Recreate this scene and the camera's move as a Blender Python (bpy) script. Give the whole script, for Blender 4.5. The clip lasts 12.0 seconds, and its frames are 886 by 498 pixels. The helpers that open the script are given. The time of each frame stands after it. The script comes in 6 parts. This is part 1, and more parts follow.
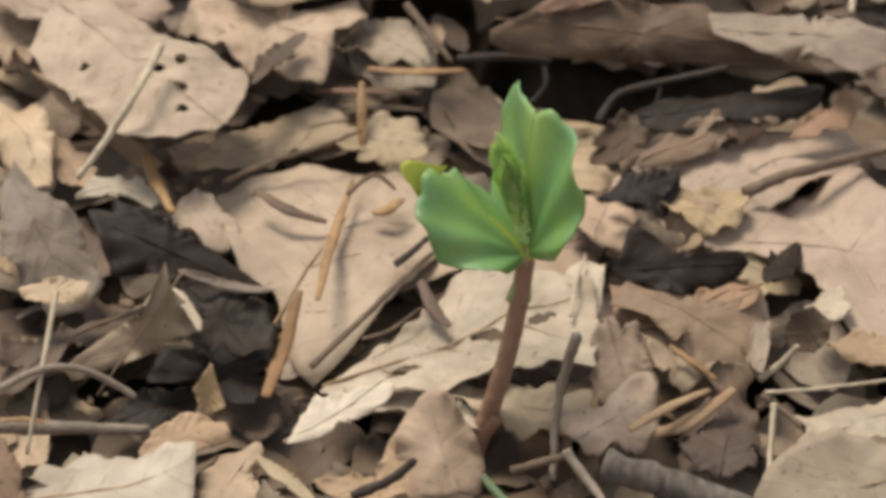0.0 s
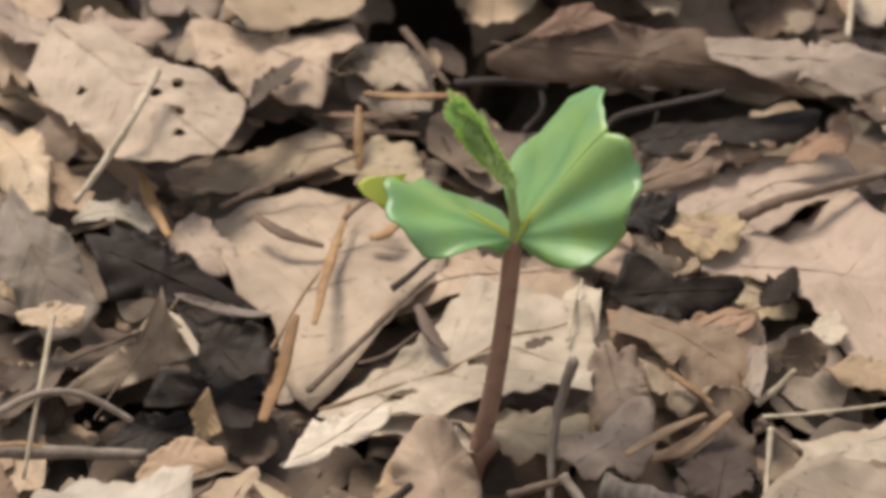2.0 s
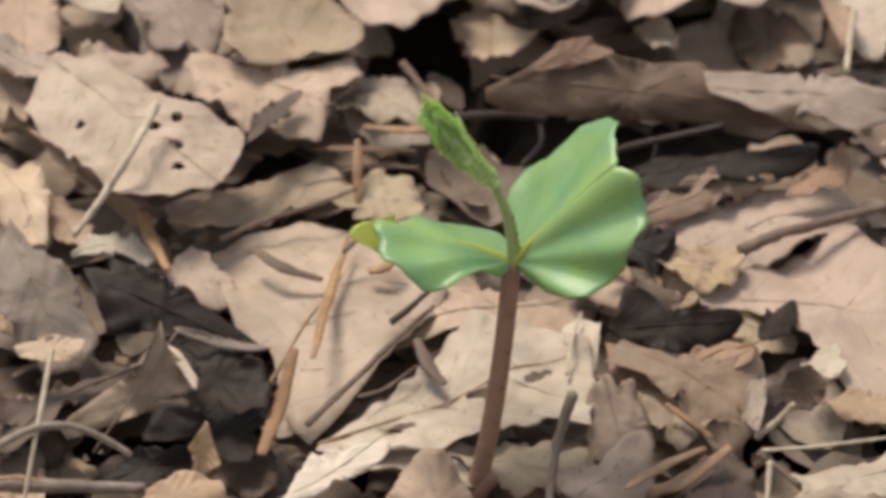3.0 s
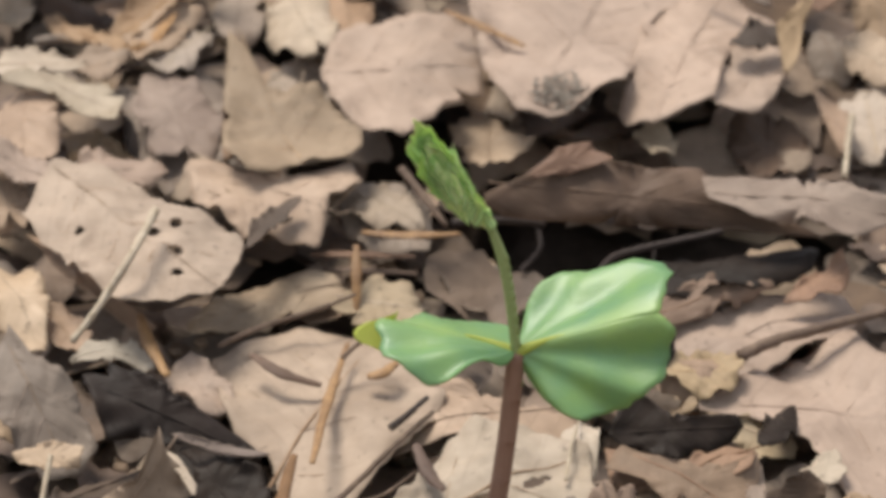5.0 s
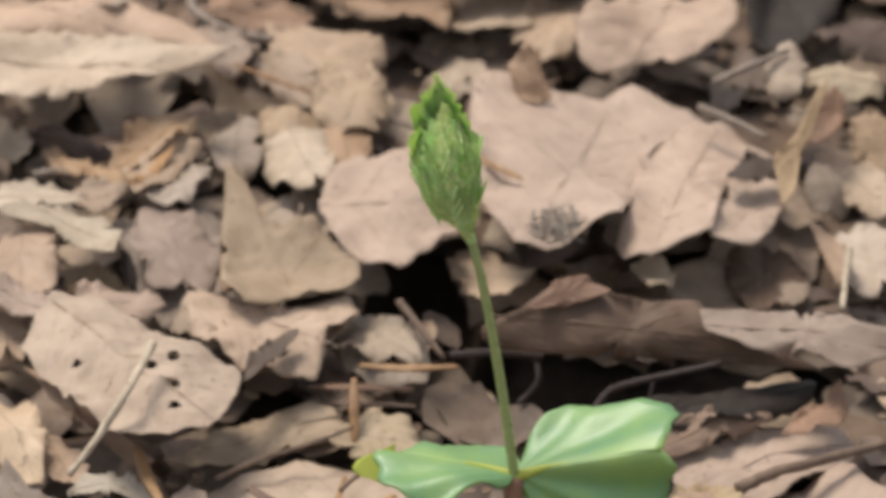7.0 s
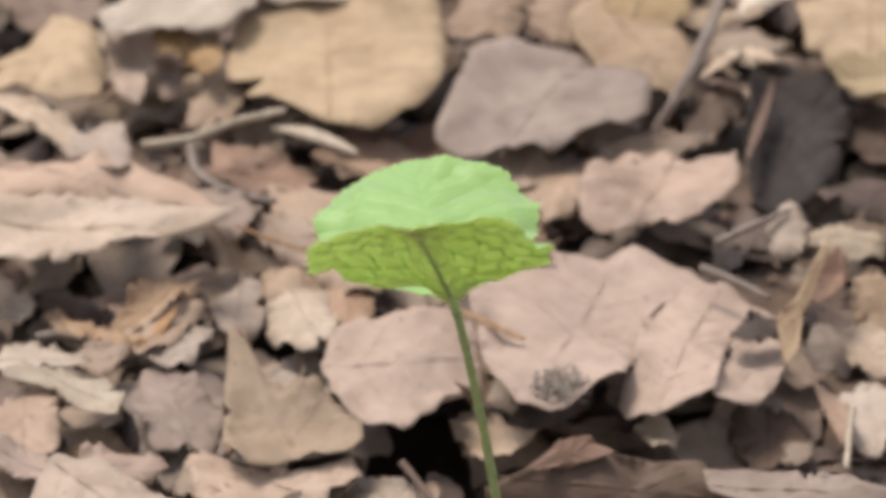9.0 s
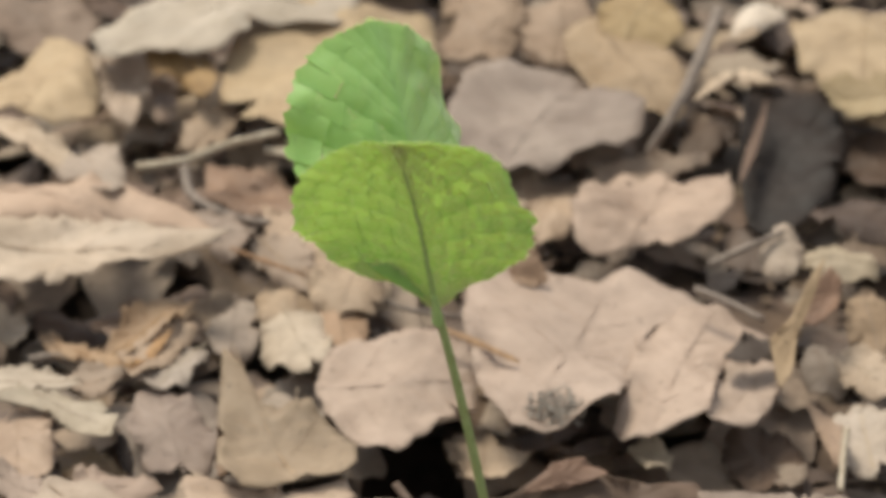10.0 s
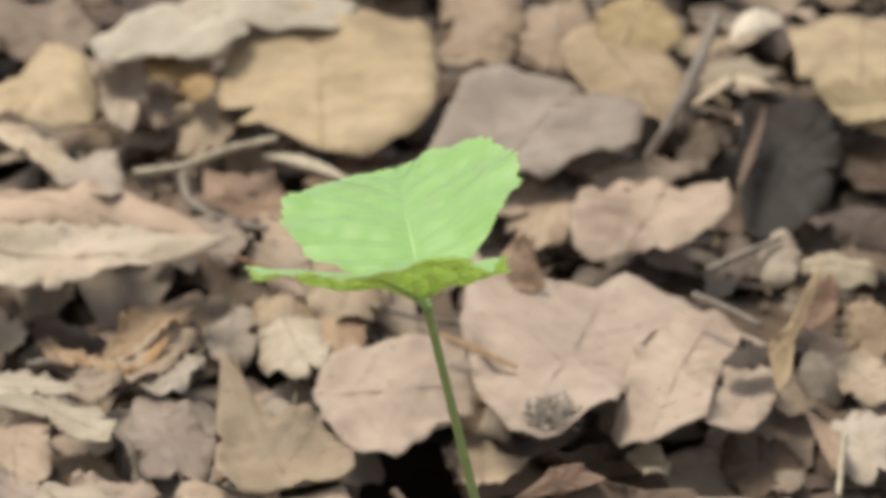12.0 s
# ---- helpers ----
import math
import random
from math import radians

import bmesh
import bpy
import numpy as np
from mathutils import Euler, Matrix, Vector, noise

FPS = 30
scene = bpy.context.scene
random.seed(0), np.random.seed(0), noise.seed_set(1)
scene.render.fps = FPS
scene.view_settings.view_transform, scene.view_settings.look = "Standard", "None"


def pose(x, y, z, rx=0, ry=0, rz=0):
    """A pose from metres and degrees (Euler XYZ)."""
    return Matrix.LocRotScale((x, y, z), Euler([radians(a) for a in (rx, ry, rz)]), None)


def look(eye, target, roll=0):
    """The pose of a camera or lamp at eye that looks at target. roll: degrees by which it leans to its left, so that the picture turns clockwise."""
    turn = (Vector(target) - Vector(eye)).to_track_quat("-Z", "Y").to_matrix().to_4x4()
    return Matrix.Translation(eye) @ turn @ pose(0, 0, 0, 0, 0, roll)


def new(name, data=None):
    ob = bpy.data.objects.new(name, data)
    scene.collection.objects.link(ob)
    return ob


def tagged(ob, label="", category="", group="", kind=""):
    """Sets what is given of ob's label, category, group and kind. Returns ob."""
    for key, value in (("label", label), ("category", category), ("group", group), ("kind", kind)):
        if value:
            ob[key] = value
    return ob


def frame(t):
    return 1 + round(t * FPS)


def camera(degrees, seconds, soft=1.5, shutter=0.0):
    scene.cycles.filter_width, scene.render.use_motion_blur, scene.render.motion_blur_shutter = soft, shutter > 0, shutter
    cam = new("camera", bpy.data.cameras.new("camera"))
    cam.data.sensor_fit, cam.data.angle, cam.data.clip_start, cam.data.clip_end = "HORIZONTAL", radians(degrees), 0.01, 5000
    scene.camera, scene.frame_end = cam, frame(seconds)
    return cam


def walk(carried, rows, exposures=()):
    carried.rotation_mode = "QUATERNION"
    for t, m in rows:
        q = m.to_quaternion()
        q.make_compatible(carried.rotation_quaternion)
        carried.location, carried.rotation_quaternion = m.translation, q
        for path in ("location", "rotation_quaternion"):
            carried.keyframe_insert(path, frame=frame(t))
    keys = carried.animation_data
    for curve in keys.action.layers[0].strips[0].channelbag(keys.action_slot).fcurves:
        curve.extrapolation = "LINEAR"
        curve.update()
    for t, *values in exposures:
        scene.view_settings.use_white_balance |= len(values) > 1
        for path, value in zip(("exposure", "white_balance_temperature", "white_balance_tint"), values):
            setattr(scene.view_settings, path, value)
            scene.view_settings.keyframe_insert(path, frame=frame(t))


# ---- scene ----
cam = camera(14, 12.0, soft=4.2)
cam.data.dof.use_dof = True  # a long lens set on the seedling
cam.data.dof.focus_distance, cam.data.dof.aperture_fstop = 0.88, 19.0

# a tripod head that tilts slowly upward: seconds, tilt, pan, roll in degrees
HEAD = [
    (0.0, 0.000, 0.000, 0.00),
    (0.5, 0.056, -0.029, 0.00),
    (1.0, 0.155, -0.022, 0.00),
    (1.5, 0.230, -0.025, 0.00),
    (2.0, 0.387, -0.050, 0.00),
    (2.5, 0.629, -0.063, 0.00),
    (3.0, 0.920, -0.067, 0.00),
    (3.2, 1.029, -0.075, 0.00),
    (4.8, 2.428, -0.090, -0.05),
    (5.0, 2.596, -0.085, -0.05),
    (5.5, 3.090, -0.109, -0.06),
    (6.0, 3.532, -0.043, -0.07),
    (6.5, 4.046, -0.083, -0.08),
    (7.0, 4.702, -0.125, -0.09),
    (7.5, 5.366, -0.053, -0.10),
    (7.7, 5.668, -0.052, -0.10),
    (9.3, 7.470, -0.105, -0.30),
    (9.5, 7.560, -0.125, -0.30),
    (10.0, 7.608, -0.189, -0.30),
    (10.5, 7.613, -0.163, -0.30),
    (11.0, 7.682, -0.197, -0.30),
    (11.5, 7.732, -0.247, -0.30),
    (12.0, 7.702, -0.222, -0.30),
]
EYE = (-0.0085, -0.817, 0.364)
walk(cam, [(t, pose(*EYE, 68.9 + a) @ pose(0, 0, 0, 0, b, c)) for t, a, b, c in HEAD], exposures=[(0, 0.14, 6740, 6), (0.5, 0.18, 6710, 6.5), (3, 0.2, 6500, 9), (5.0, 0.17, 6330, 9), (5.5, 0.16, 6440, 5), (6.0, 0.17, 6310, 10), (6.5, 0.17, 6290, 13), (7.0, 0.17, 6370, 10), (7.5, 0.23, 6170, 15), (9.5, 0.14, 6250, 12), (10.0, 0.11, 6410, 5), (10.5, 0.12, 6340, 6), (12, 0.13, 6300, 3)])

# ---- daylight under a thin overcast ----
world = bpy.data.worlds.new("sky")
scene.world = world
world.use_nodes = True
wt = world.node_tree
sky = wt.nodes.new("ShaderNodeTexSky")
sky.sky_type = "NISHITA"
sky.sun_disc = False
sky.sun_elevation, sky.sun_rotation = radians(72), radians(-69)
wt.nodes["Background"].inputs["Strength"].default_value = 0.15
soft_sky = wt.nodes.new("ShaderNodeHueSaturation")  # cloud and bare crowns take most of the blue
soft_sky.inputs["Saturation"].default_value = 0.3
wt.links.new(sky.outputs["Color"], soft_sky.inputs["Color"])
wt.links.new(soft_sky.outputs["Color"], wt.nodes["Background"].inputs["Color"])
sun = new("sun", bpy.data.lights.new("sun", "SUN"))
sun.data.energy, sun.data.angle, sun.data.color = 3.1, radians(22), (1.0, 0.93, 0.82)
sun.matrix_world = look((-0.9, 0.35, 3.0), (0, 0, 0))


# ---- materials ----
class Nodes:
    def __init__(self, name):
        self.m = bpy.data.materials.new(name)
        self.m.use_nodes = True
        self.t = self.m.node_tree
        self.b = self.t.nodes["Principled BSDF"]

    def n(self, kind, **sets):
        node = self.t.nodes.new("ShaderNode" + kind)
        for k, val in sets.items():
            if k == "operation":
                node.operation = val
            elif k == "blend_type":
                node.blend_type = val
            elif k == "data_type":
                node.data_type = val
        return node

    def put(self, socket, val):
        if isinstance(val, bpy.types.NodeSocket):
            self.t.links.new(val, socket)
        else:
            socket.default_value = val

    def math(self, op, a, b=0.0, c=0.0):
        node = self.n("Math", operation=op)
        for s, val in zip(node.inputs, (a, b, c)):
            self.put(s, val)
        return node.outputs[0]

    def mix(self, f, a, b, blend="MIX"):
        node = self.n("Mix", data_type="RGBA", blend_type=blend)
        self.put(node.inputs[0], f)
        self.put(node.inputs[6], (*a, 1) if isinstance(a, tuple) and len(a) == 3 else a)
        self.put(node.inputs[7], (*b, 1) if isinstance(b, tuple) and len(b) == 3 else b)
        return node.outputs[2]

    def noise(self, scale, detail=4.0, rough=0.55, vec=None):
        node = self.n("TexNoise")
        node.inputs["Scale"].default_value, node.inputs["Detail"].default_value = scale, detail
        node.inputs["Roughness"].default_value = rough
        if vec is not None:
            self.t.links.new(vec, node.inputs["Vector"])
        return node.outputs["Fac"]

    def shifted(self, vec, by):
        node = self.n("VectorMath", operation="MULTIPLY_ADD")
        self.put(node.inputs[0], by)
        node.inputs[1].default_value = (7.0, 5.0, 3.0)
        self.put(node.inputs[2], vec)
        return node.outputs[0]

    def ramp(self, val, lo, hi):
        node = self.n("MapRange")
        self.put(node.inputs[0], val)
        node.inputs[1].default_value, node.inputs[2].default_value = lo, hi
        return node.outputs[0]

    def bump(self, height, strength, distance):
        node = self.n("Bump")
        node.inputs["Strength"].default_value, node.inputs["Distance"].default_value = strength, distance
        self.put(node.inputs["Height"], height)
        self.t.links.new(node.outputs[0], self.b.inputs["Normal"])
        return node.outputs[0]


def vein_lines(k, count, slant, width):
    """Side veins and midrib from the blade's own coordinates: u along it, v across it."""
    uv = k.n("UVMap")
    sep = k.n("SeparateXYZ")
    k.t.links.new(uv.outputs[0], sep.inputs[0])
    u, vv = sep.outputs[0], k.math("ABSOLUTE", k.math("SUBTRACT", k.math("MULTIPLY", sep.outputs[1], 2.0), 1.0))
    ph = k.math("FRACT", k.math("SUBTRACT", k.math("MULTIPLY", u, count), k.math("MULTIPLY", vv, slant)))
    side = k.ramp(k.math("ABSOLUTE", k.math("SUBTRACT", ph, 0.5)), width, width * 0.25)
    rib = k.ramp(vv, 0.05, 0.015)
    return k.math("MAXIMUM", side, rib), vv


def dry_leaf(name, base, stain, speck=0.5, island=False, vein=0.22, spread=1.0):
    k = Nodes(name)
    co = k.n("TexCoord").outputs["Object"]
    rnd = k.n("NewGeometry").outputs["Random Per Island"] if island else k.n("ObjectInfo").outputs["Random"]
    lines, vv = vein_lines(k, 7.0, 2.2, 0.07)
    lines = k.math("MULTIPLY", lines, k.ramp(k.noise(90, 2, 0.5, co), 0.3, 0.65))
    broad = k.noise(45, 3, 0.5, co)
    fine = k.noise(260, 6, 0.65, co)
    spots = k.ramp(k.noise(430, 2, 0.5, co), 0.66, 0.74)
    col = k.mix(k.ramp(broad, 0.32, 0.62), base, stain)
    blot = k.ramp(k.noise(22, 4, 0.6, k.shifted(co, rnd)), 0.50, 0.66)
    col = k.mix(k.math("MULTIPLY", blot, 0.55), col, tuple(c * 0.55 for c in stain))
    if island:
        col = k.mix(k.ramp(k.math("FRACT", k.math("MULTIPLY", rnd, 13.7)), 0.35, 0.9), col, (0.42, 0.31, 0.22))
    mott = k.noise(130, 5, 0.7, co)
    col = k.mix(k.math("MULTIPLY", k.ramp(mott, 0.5, 0.72), 0.4), col, tuple(min(1.0, c * 1.35) for c in base))
    col = k.mix(k.math("MULTIPLY", k.ramp(fine, 0.35, 0.75), 0.35), col, tuple(c * 0.55 for c in stain))
    col = k.mix(k.math("MULTIPLY", lines, vein), col, tuple(c * 0.5 for c in stain))
    col = k.mix(k.math("MULTIPLY", spots, speck), col, (0.05, 0.035, 0.025))
    hsv = k.n("HueSaturation")
    k.put(hsv.inputs["Hue"], k.math("MULTIPLY_ADD", rnd, 0.014 * spread, 0.5 - 0.007 * spread))
    k.put(hsv.inputs["Saturation"], k.math("MULTIPLY_ADD", k.math("FRACT", k.math("MULTIPLY", rnd, 7.3)), 0.3 * spread, 1.0 - 0.15 * spread))
    k.put(hsv.inputs["Value"], k.math("MULTIPLY_ADD", k.math("FRACT", k.math("MULTIPLY", rnd, 3.7)), 0.4 * spread, 0.98 - 0.2 * spread))
    k.put(hsv.inputs["Color"], col)
    k.put(k.b.inputs["Base Color"], hsv.outputs[0])
    k.put(k.b.inputs["Roughness"], k.math("MULTIPLY_ADD", fine, 0.3, 0.45))
    k.b.inputs["Specular IOR Level"].default_value = 0.22
    k.bump(k.math("ADD", k.math("MULTIPLY", lines, 0.5), fine), 0.5, 0.0006)
    return k.m


def woody(name, base, dark, scale=300, rough=0.75, gloss=0.3, grain=None):
    k = Nodes(name)
    co = k.n("TexCoord").outputs["Object"]
    if grain:
        stretch = k.n("VectorMath", operation="MULTIPLY")
        k.put(stretch.inputs[0], co)
        stretch.inputs[1].default_value = grain
        co = stretch.outputs[0]
    f = k.noise(scale, 5, 0.65, co)
    g = k.noise(scale * 0.2, 3, 0.5, co)
    col = k.mix(k.ramp(f, 0.3, 0.7), base, dark)
    col = k.mix(k.math("MULTIPLY", k.ramp(g, 0.4, 0.7), 0.5), col, tuple(c * 0.7 for c in dark))
    k.put(k.b.inputs["Base Color"], col)
    k.b.inputs["Roughness"].default_value = rough
    k.b.inputs["Specular IOR Level"].default_value = gloss
    k.bump(f, 0.8, 0.0012 if grain else 0.0008)
    return k.m


TAN = dry_leaf("tan_leaf", (0.46, 0.325, 0.22), (0.33, 0.225, 0.145))
PINK = dry_leaf("pinkish_leaf", (0.49, 0.36, 0.265), (0.37, 0.265, 0.19))
PALE = dry_leaf("pale_leaf", (0.56, 0.44, 0.325), (0.43, 0.325, 0.225))
CREAM = dry_leaf("cream_leaf", (0.66, 0.56, 0.45), (0.52, 0.42, 0.32), 0.3)
GREY = dry_leaf("grey_leaf", (0.36, 0.27, 0.205), (0.25, 0.18, 0.135))
SPECK = dry_leaf("blotched_leaf", (0.48, 0.36, 0.265), (0.30, 0.23, 0.165), 0.9)
BROWN = dry_leaf("brown_leaf", (0.155, 0.10, 0.07), (0.095, 0.063, 0.046))
REDBROWN = dry_leaf("rust_leaf", (0.27, 0.17, 0.115), (0.18, 0.115, 0.08))
# near-black; besides dark leaves it also colours shade in some hollows
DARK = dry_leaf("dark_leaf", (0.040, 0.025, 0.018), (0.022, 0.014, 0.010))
HAZEL = dry_leaf("hazel_leaf", (0.34, 0.215, 0.14), (0.24, 0.15, 0.10))
UMBER = dry_leaf("umber_leaf", (0.135, 0.082, 0.054), (0.08, 0.05, 0.034))
AMBER_L = dry_leaf("amber_leaf", (0.44, 0.28, 0.15), (0.27, 0.16, 0.08))
OCHRE = dry_leaf("ochre_leaf", (0.50, 0.365, 0.205), (0.34, 0.235, 0.12))
HONEY = dry_leaf("honey_leaf", (0.56, 0.40, 0.24), (0.43, 0.295, 0.17), 0.4, spread=0.4)
RUSSET = dry_leaf("russet_leaf", (0.19, 0.123, 0.082), (0.12, 0.078, 0.053), spread=0.4)
ROSE = dry_leaf("rosy_leaf", (0.50, 0.37, 0.285), (0.42, 0.305, 0.23), 0.5, spread=0.15)
AMBER = woody("amber_scale", (0.46, 0.27, 0.12), (0.22, 0.12, 0.06), 260, 0.55, 0.35)
AMBER_D = woody("dull_amber_scale", (0.36, 0.20, 0.10), (0.22, 0.12, 0.06), 200)
TAN_T = woody("tan_strip", (0.42, 0.28, 0.17), (0.28, 0.17, 0.10), 200)
STRAW = woody("straw_stalk", (0.66, 0.55, 0.42), (0.40, 0.31, 0.21), 350)
TWIG = woody("brown_twig_bark", (0.22, 0.15, 0.105), (0.12, 0.08, 0.06), 350)
DARKTWIG = woody("dark_twig_bark", (0.07, 0.05, 0.042), (0.04, 0.03, 0.026), 350)
GREYTWIG = woody("grey_twig_bark", (0.34, 0.27, 0.215), (0.19, 0.145, 0.115), 350)
BARK = woody("stick_bark", (0.26, 0.215, 0.18), (0.07, 0.055, 0.048), 420, 0.85, 0.2, (1.0, 0.35, 0.35))
def litter_soil():
    """Dark humus, with the broken brown of trodden leaves where no single leaf can be told."""
    k = Nodes("soil")
    co = k.n("TexCoord").outputs["Object"]
    cells = k.n("TexVoronoi")
    cells.inputs["Scale"].default_value = 26
    k.t.links.new(co, cells.inputs["Vector"])
    f, g = k.noise(160, 5, 0.65, co), k.noise(7, 4, 0.6, co)
    dark = k.mix(k.ramp(f, 0.3, 0.7), (0.05, 0.036, 0.027), (0.024, 0.017, 0.013))
    leafy = k.mix(cells.outputs["Color"], (0.10, 0.07, 0.048), (0.30, 0.215, 0.15), "MIX")
    sep = k.n("SeparateXYZ")
    k.t.links.new(co, sep.inputs[0])
    off = k.math("ADD", k.math("ABSOLUTE", sep.outputs[0]), k.math("ABSOLUTE", k.math("SUBTRACT", sep.outputs[1], 0.3)))
    col = k.mix(k.math("MULTIPLY", k.ramp(off, 0.9, 1.6), k.ramp(g, 0.25, 0.55)), dark, leafy)
    k.put(k.b.inputs["Base Color"], col)
    k.b.inputs["Roughness"].default_value = 0.95
    k.b.inputs["Specular IOR Level"].default_value = 0.1
    k.bump(f, 0.6, 0.001)
    return k.m


SOIL = litter_soil()
# lower leaves: browner and darker than AROUND, crevice shade included in the colour
UNDER = dry_leaf("shaded_under_leaf", (0.22, 0.15, 0.105), (0.11, 0.075, 0.055), 0.6, True)
AROUND = dry_leaf("litter_around", (0.43, 0.31, 0.21), (0.30, 0.21, 0.14), 0.5, True)
UNDER_CRUMB = woody("leaf_crumbs", (0.30, 0.21, 0.14), (0.14, 0.095, 0.065), 420, 0.85, 0.2)
GRIT_GREY = woody("grey_grit", (0.40, 0.34, 0.28), (0.22, 0.18, 0.145), 700, 0.85)

SLOPE = math.tan(radians(16))


def ground_z(y):
    if y > 2.5:
        return SLOPE * (2.5 + 3 * (1 - math.exp((2.5 - y) / 3)))
    if y < -1:
        return -SLOPE * (1 + 3 * (1 - math.exp((y + 1) / 3)))
    return SLOPE * y


# hollows between the leaves where the soil lies deeper: centre x and y, half length, half breadth
HOLLOWS = [
    (0.029, 0.163, 0.031, 0.017),
    (0.070, 0.160, 0.039, 0.017),
    (-0.072, 0.037, 0.022, 0.015),
    (-0.107, 0.470, 0.006, 0.010),
    (-0.091, 0.430, 0.008, 0.018),
    (-0.152, 0.502, 0.016, 0.013),
    (0.081, 0.503, 0.005, 0.014),
    (0.112, 0.472, 0.016, 0.012),
    (0.000, 0.494, 0.006, 0.015),
    (-0.055, 0.385, 0.010, 0.013),
    (-0.022, 0.406, 0.012, 0.009),
    (-0.077, 0.321, 0.005, 0.012),
    (0.008, 0.197, 0.005, 0.014),
    (-0.064, 0.057, 0.013, 0.016),
    (-0.033, 0.013, 0.011, 0.006),
    (0.011, 0.011, 0.008, 0.007),
    (0.060, 0.011, 0.011, 0.012),
    (-0.048, 0.157, 0.018, 0.010),
    (-0.010, 0.201, 0.022, 0.019),
    (-0.058, 0.263, 0.010, 0.014),
    (-0.132, 0.204, 0.006, 0.006),
    (-0.108, 0.314, 0.040, 0.010),
    (0.114, 0.393, 0.019, 0.052),
    (0.068, 0.426, 0.011, 0.016),
    (-0.016, 0.224, 0.023, 0.023),
    (0.072, 0.223, 0.008, 0.011),
    (-0.100, 0.025, 0.013, 0.006),
    (-0.144, 0.408, 0.014, 0.015),
    (0.053, 0.150, 0.018, 0.016),
    (-0.127, 0.289, 0.026, 0.011),
    (-0.091, 0.299, 0.022, 0.012),
]


def hollow(x, y):
    """0 outside, up to 1 in the middle of a hollow."""
    deep = 0.0
    for hx, hy, rx, ry in HOLLOWS:
        deep = max(deep, 1 - ((x - hx) / rx) ** 2 - ((y - hy) / ry) ** 2)
    return max(0.0, deep)


def mesh_object(name, verts, faces, material, parent=None, uvs=None):
    me = bpy.data.meshes.new(name)
    me.from_pydata([tuple(p) for p in verts], [], faces)
    if uvs:
        layer = me.uv_layers.new(name="UVMap")
        for loop in me.loops:
            layer.data[loop.index].uv = uvs[loop.vertex_index]
    me.polygons.foreach_set("use_smooth", [True] * len(faces))
    me.materials.append(material)
    ob = new(name, me)
    if parent:
        ob.parent = parent
    return ob


# ---- ground ----
def forest_ground():
    me = bpy.data.meshes.new("ground")
    near = [-1.2 + 0.03 * i for i in range(34)] + [-0.2 + 0.008 * i for i in range(114)] + [0.74 + 0.03 * i for i in range(37)]
    steps = [2, 2.6, 3.5, 5, 8, 14, 25, 45, 80, 150]
    ys = [-s for s in reversed(steps)] + near + steps
    xs = [-s for s in reversed([1.1, 1.4] + steps)] + [-0.9 + 0.03 * i for i in range(21)] + [-0.28 + 0.008 * i for i in range(71)] + [0.3 + 0.03 * i for i in range(21)] + [1.1, 1.4] + steps
    verts, faces = [], []
    for y in ys:
        for x in xs:
            bump = 0.006 * noise.noise(Vector((x * 14, y * 14, 0))) + 0.004 * noise.noise(Vector((x * 45, y * 45, 3)))
            verts.append((x, y, ground_z(y) - 0.026 + bump - 0.03 * min(1.0, 2 * hollow(x, y))))
    w = len(xs)
    for j in range(len(ys) - 1):
        for i in range(w - 1):
            faces.append((j * w + i, j * w + i + 1, j * w + i + w + 1, j * w + i + w))
    me.from_pydata(verts, [], faces)
    me.polygons.foreach_set("use_smooth", [True] * len(faces))
    me.materials.append(SOIL)
    return tagged(new("ground", me), "dark humus soil of a beech wood", "ground", kind="structure")


def scattered_litter(name, label, count, area, low, high, sizes, skip, seed):
    """Many loose leaves in one mesh, each a small bent grid."""
    rng = random.Random(seed)
    verts, faces, uvs = [], [], []
    for _ in range(count):
        x, y = rng.uniform(area[0], area[1]), rng.uniform(area[2], area[3])
        if skip and math.hypot(x / 1.9, (y - 0.5) / 2.6) > rng.uniform(0.55, 1.0):
            continue
        if skip and skip[0] < x < skip[1] and skip[2] < y < skip[3]:
            continue
        if hollow(x, y) > 0.05:
            continue
        ln = rng.uniform(*sizes)
        wd = ln * rng.uniform(0.25, 0.36)
        m = (Matrix.Translation((x, y, ground_z(y) + rng.uniform(low, high)))
             @ Matrix.Rotation(radians(16), 4, "X") @ Matrix.Rotation(rng.uniform(0, 6.283), 4, "Z")
             @ Matrix.Rotation(rng.gauss(0, 0.16), 4, "X") @ Matrix.Rotation(rng.gauss(0, 0.13), 4, "Y"))
        cup, arch = rng.uniform(-0.4, 0.4), rng.uniform(-0.1, 0.15)
        cut = rng.choice((1.0, 1.0, 0.75, 0.6))
        b = len(verts)
        for i in range(8):
            u = i / 7 * cut
            hw = wd * max(0.03, math.sin(math.pi * min(u, 0.999) ** 0.85)) ** 0.75 * (1 + rng.uniform(-0.1, 0.1))
            for j in range(5):
                s = (j - 2) / 2
                verts.append(m @ Vector((ln * (u - 0.5), hw * s, cup * hw * s * s + arch * ln * 4 * u * (1 - u) + rng.uniform(-0.0006, 0.0006))))
                uvs.append((u, (s + 1) / 2))
        for i in range(7):
            for j in range(4):
                a = b + i * 5 + j
                faces.append((a, a + 1, a + 6, a + 5))
    me = bpy.data.meshes.new(name)
    me.from_pydata([tuple(p) for p in verts], [], faces)
    layer = me.uv_layers.new(name="UVMap")
    for loop in me.loops:
        layer.data[loop.index].uv = uvs[loop.vertex_index]
    me.polygons.foreach_set("use_smooth", [True] * len(faces))
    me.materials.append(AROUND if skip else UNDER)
    return tagged(new(name, me), label, "leaf litter", kind="stuff")


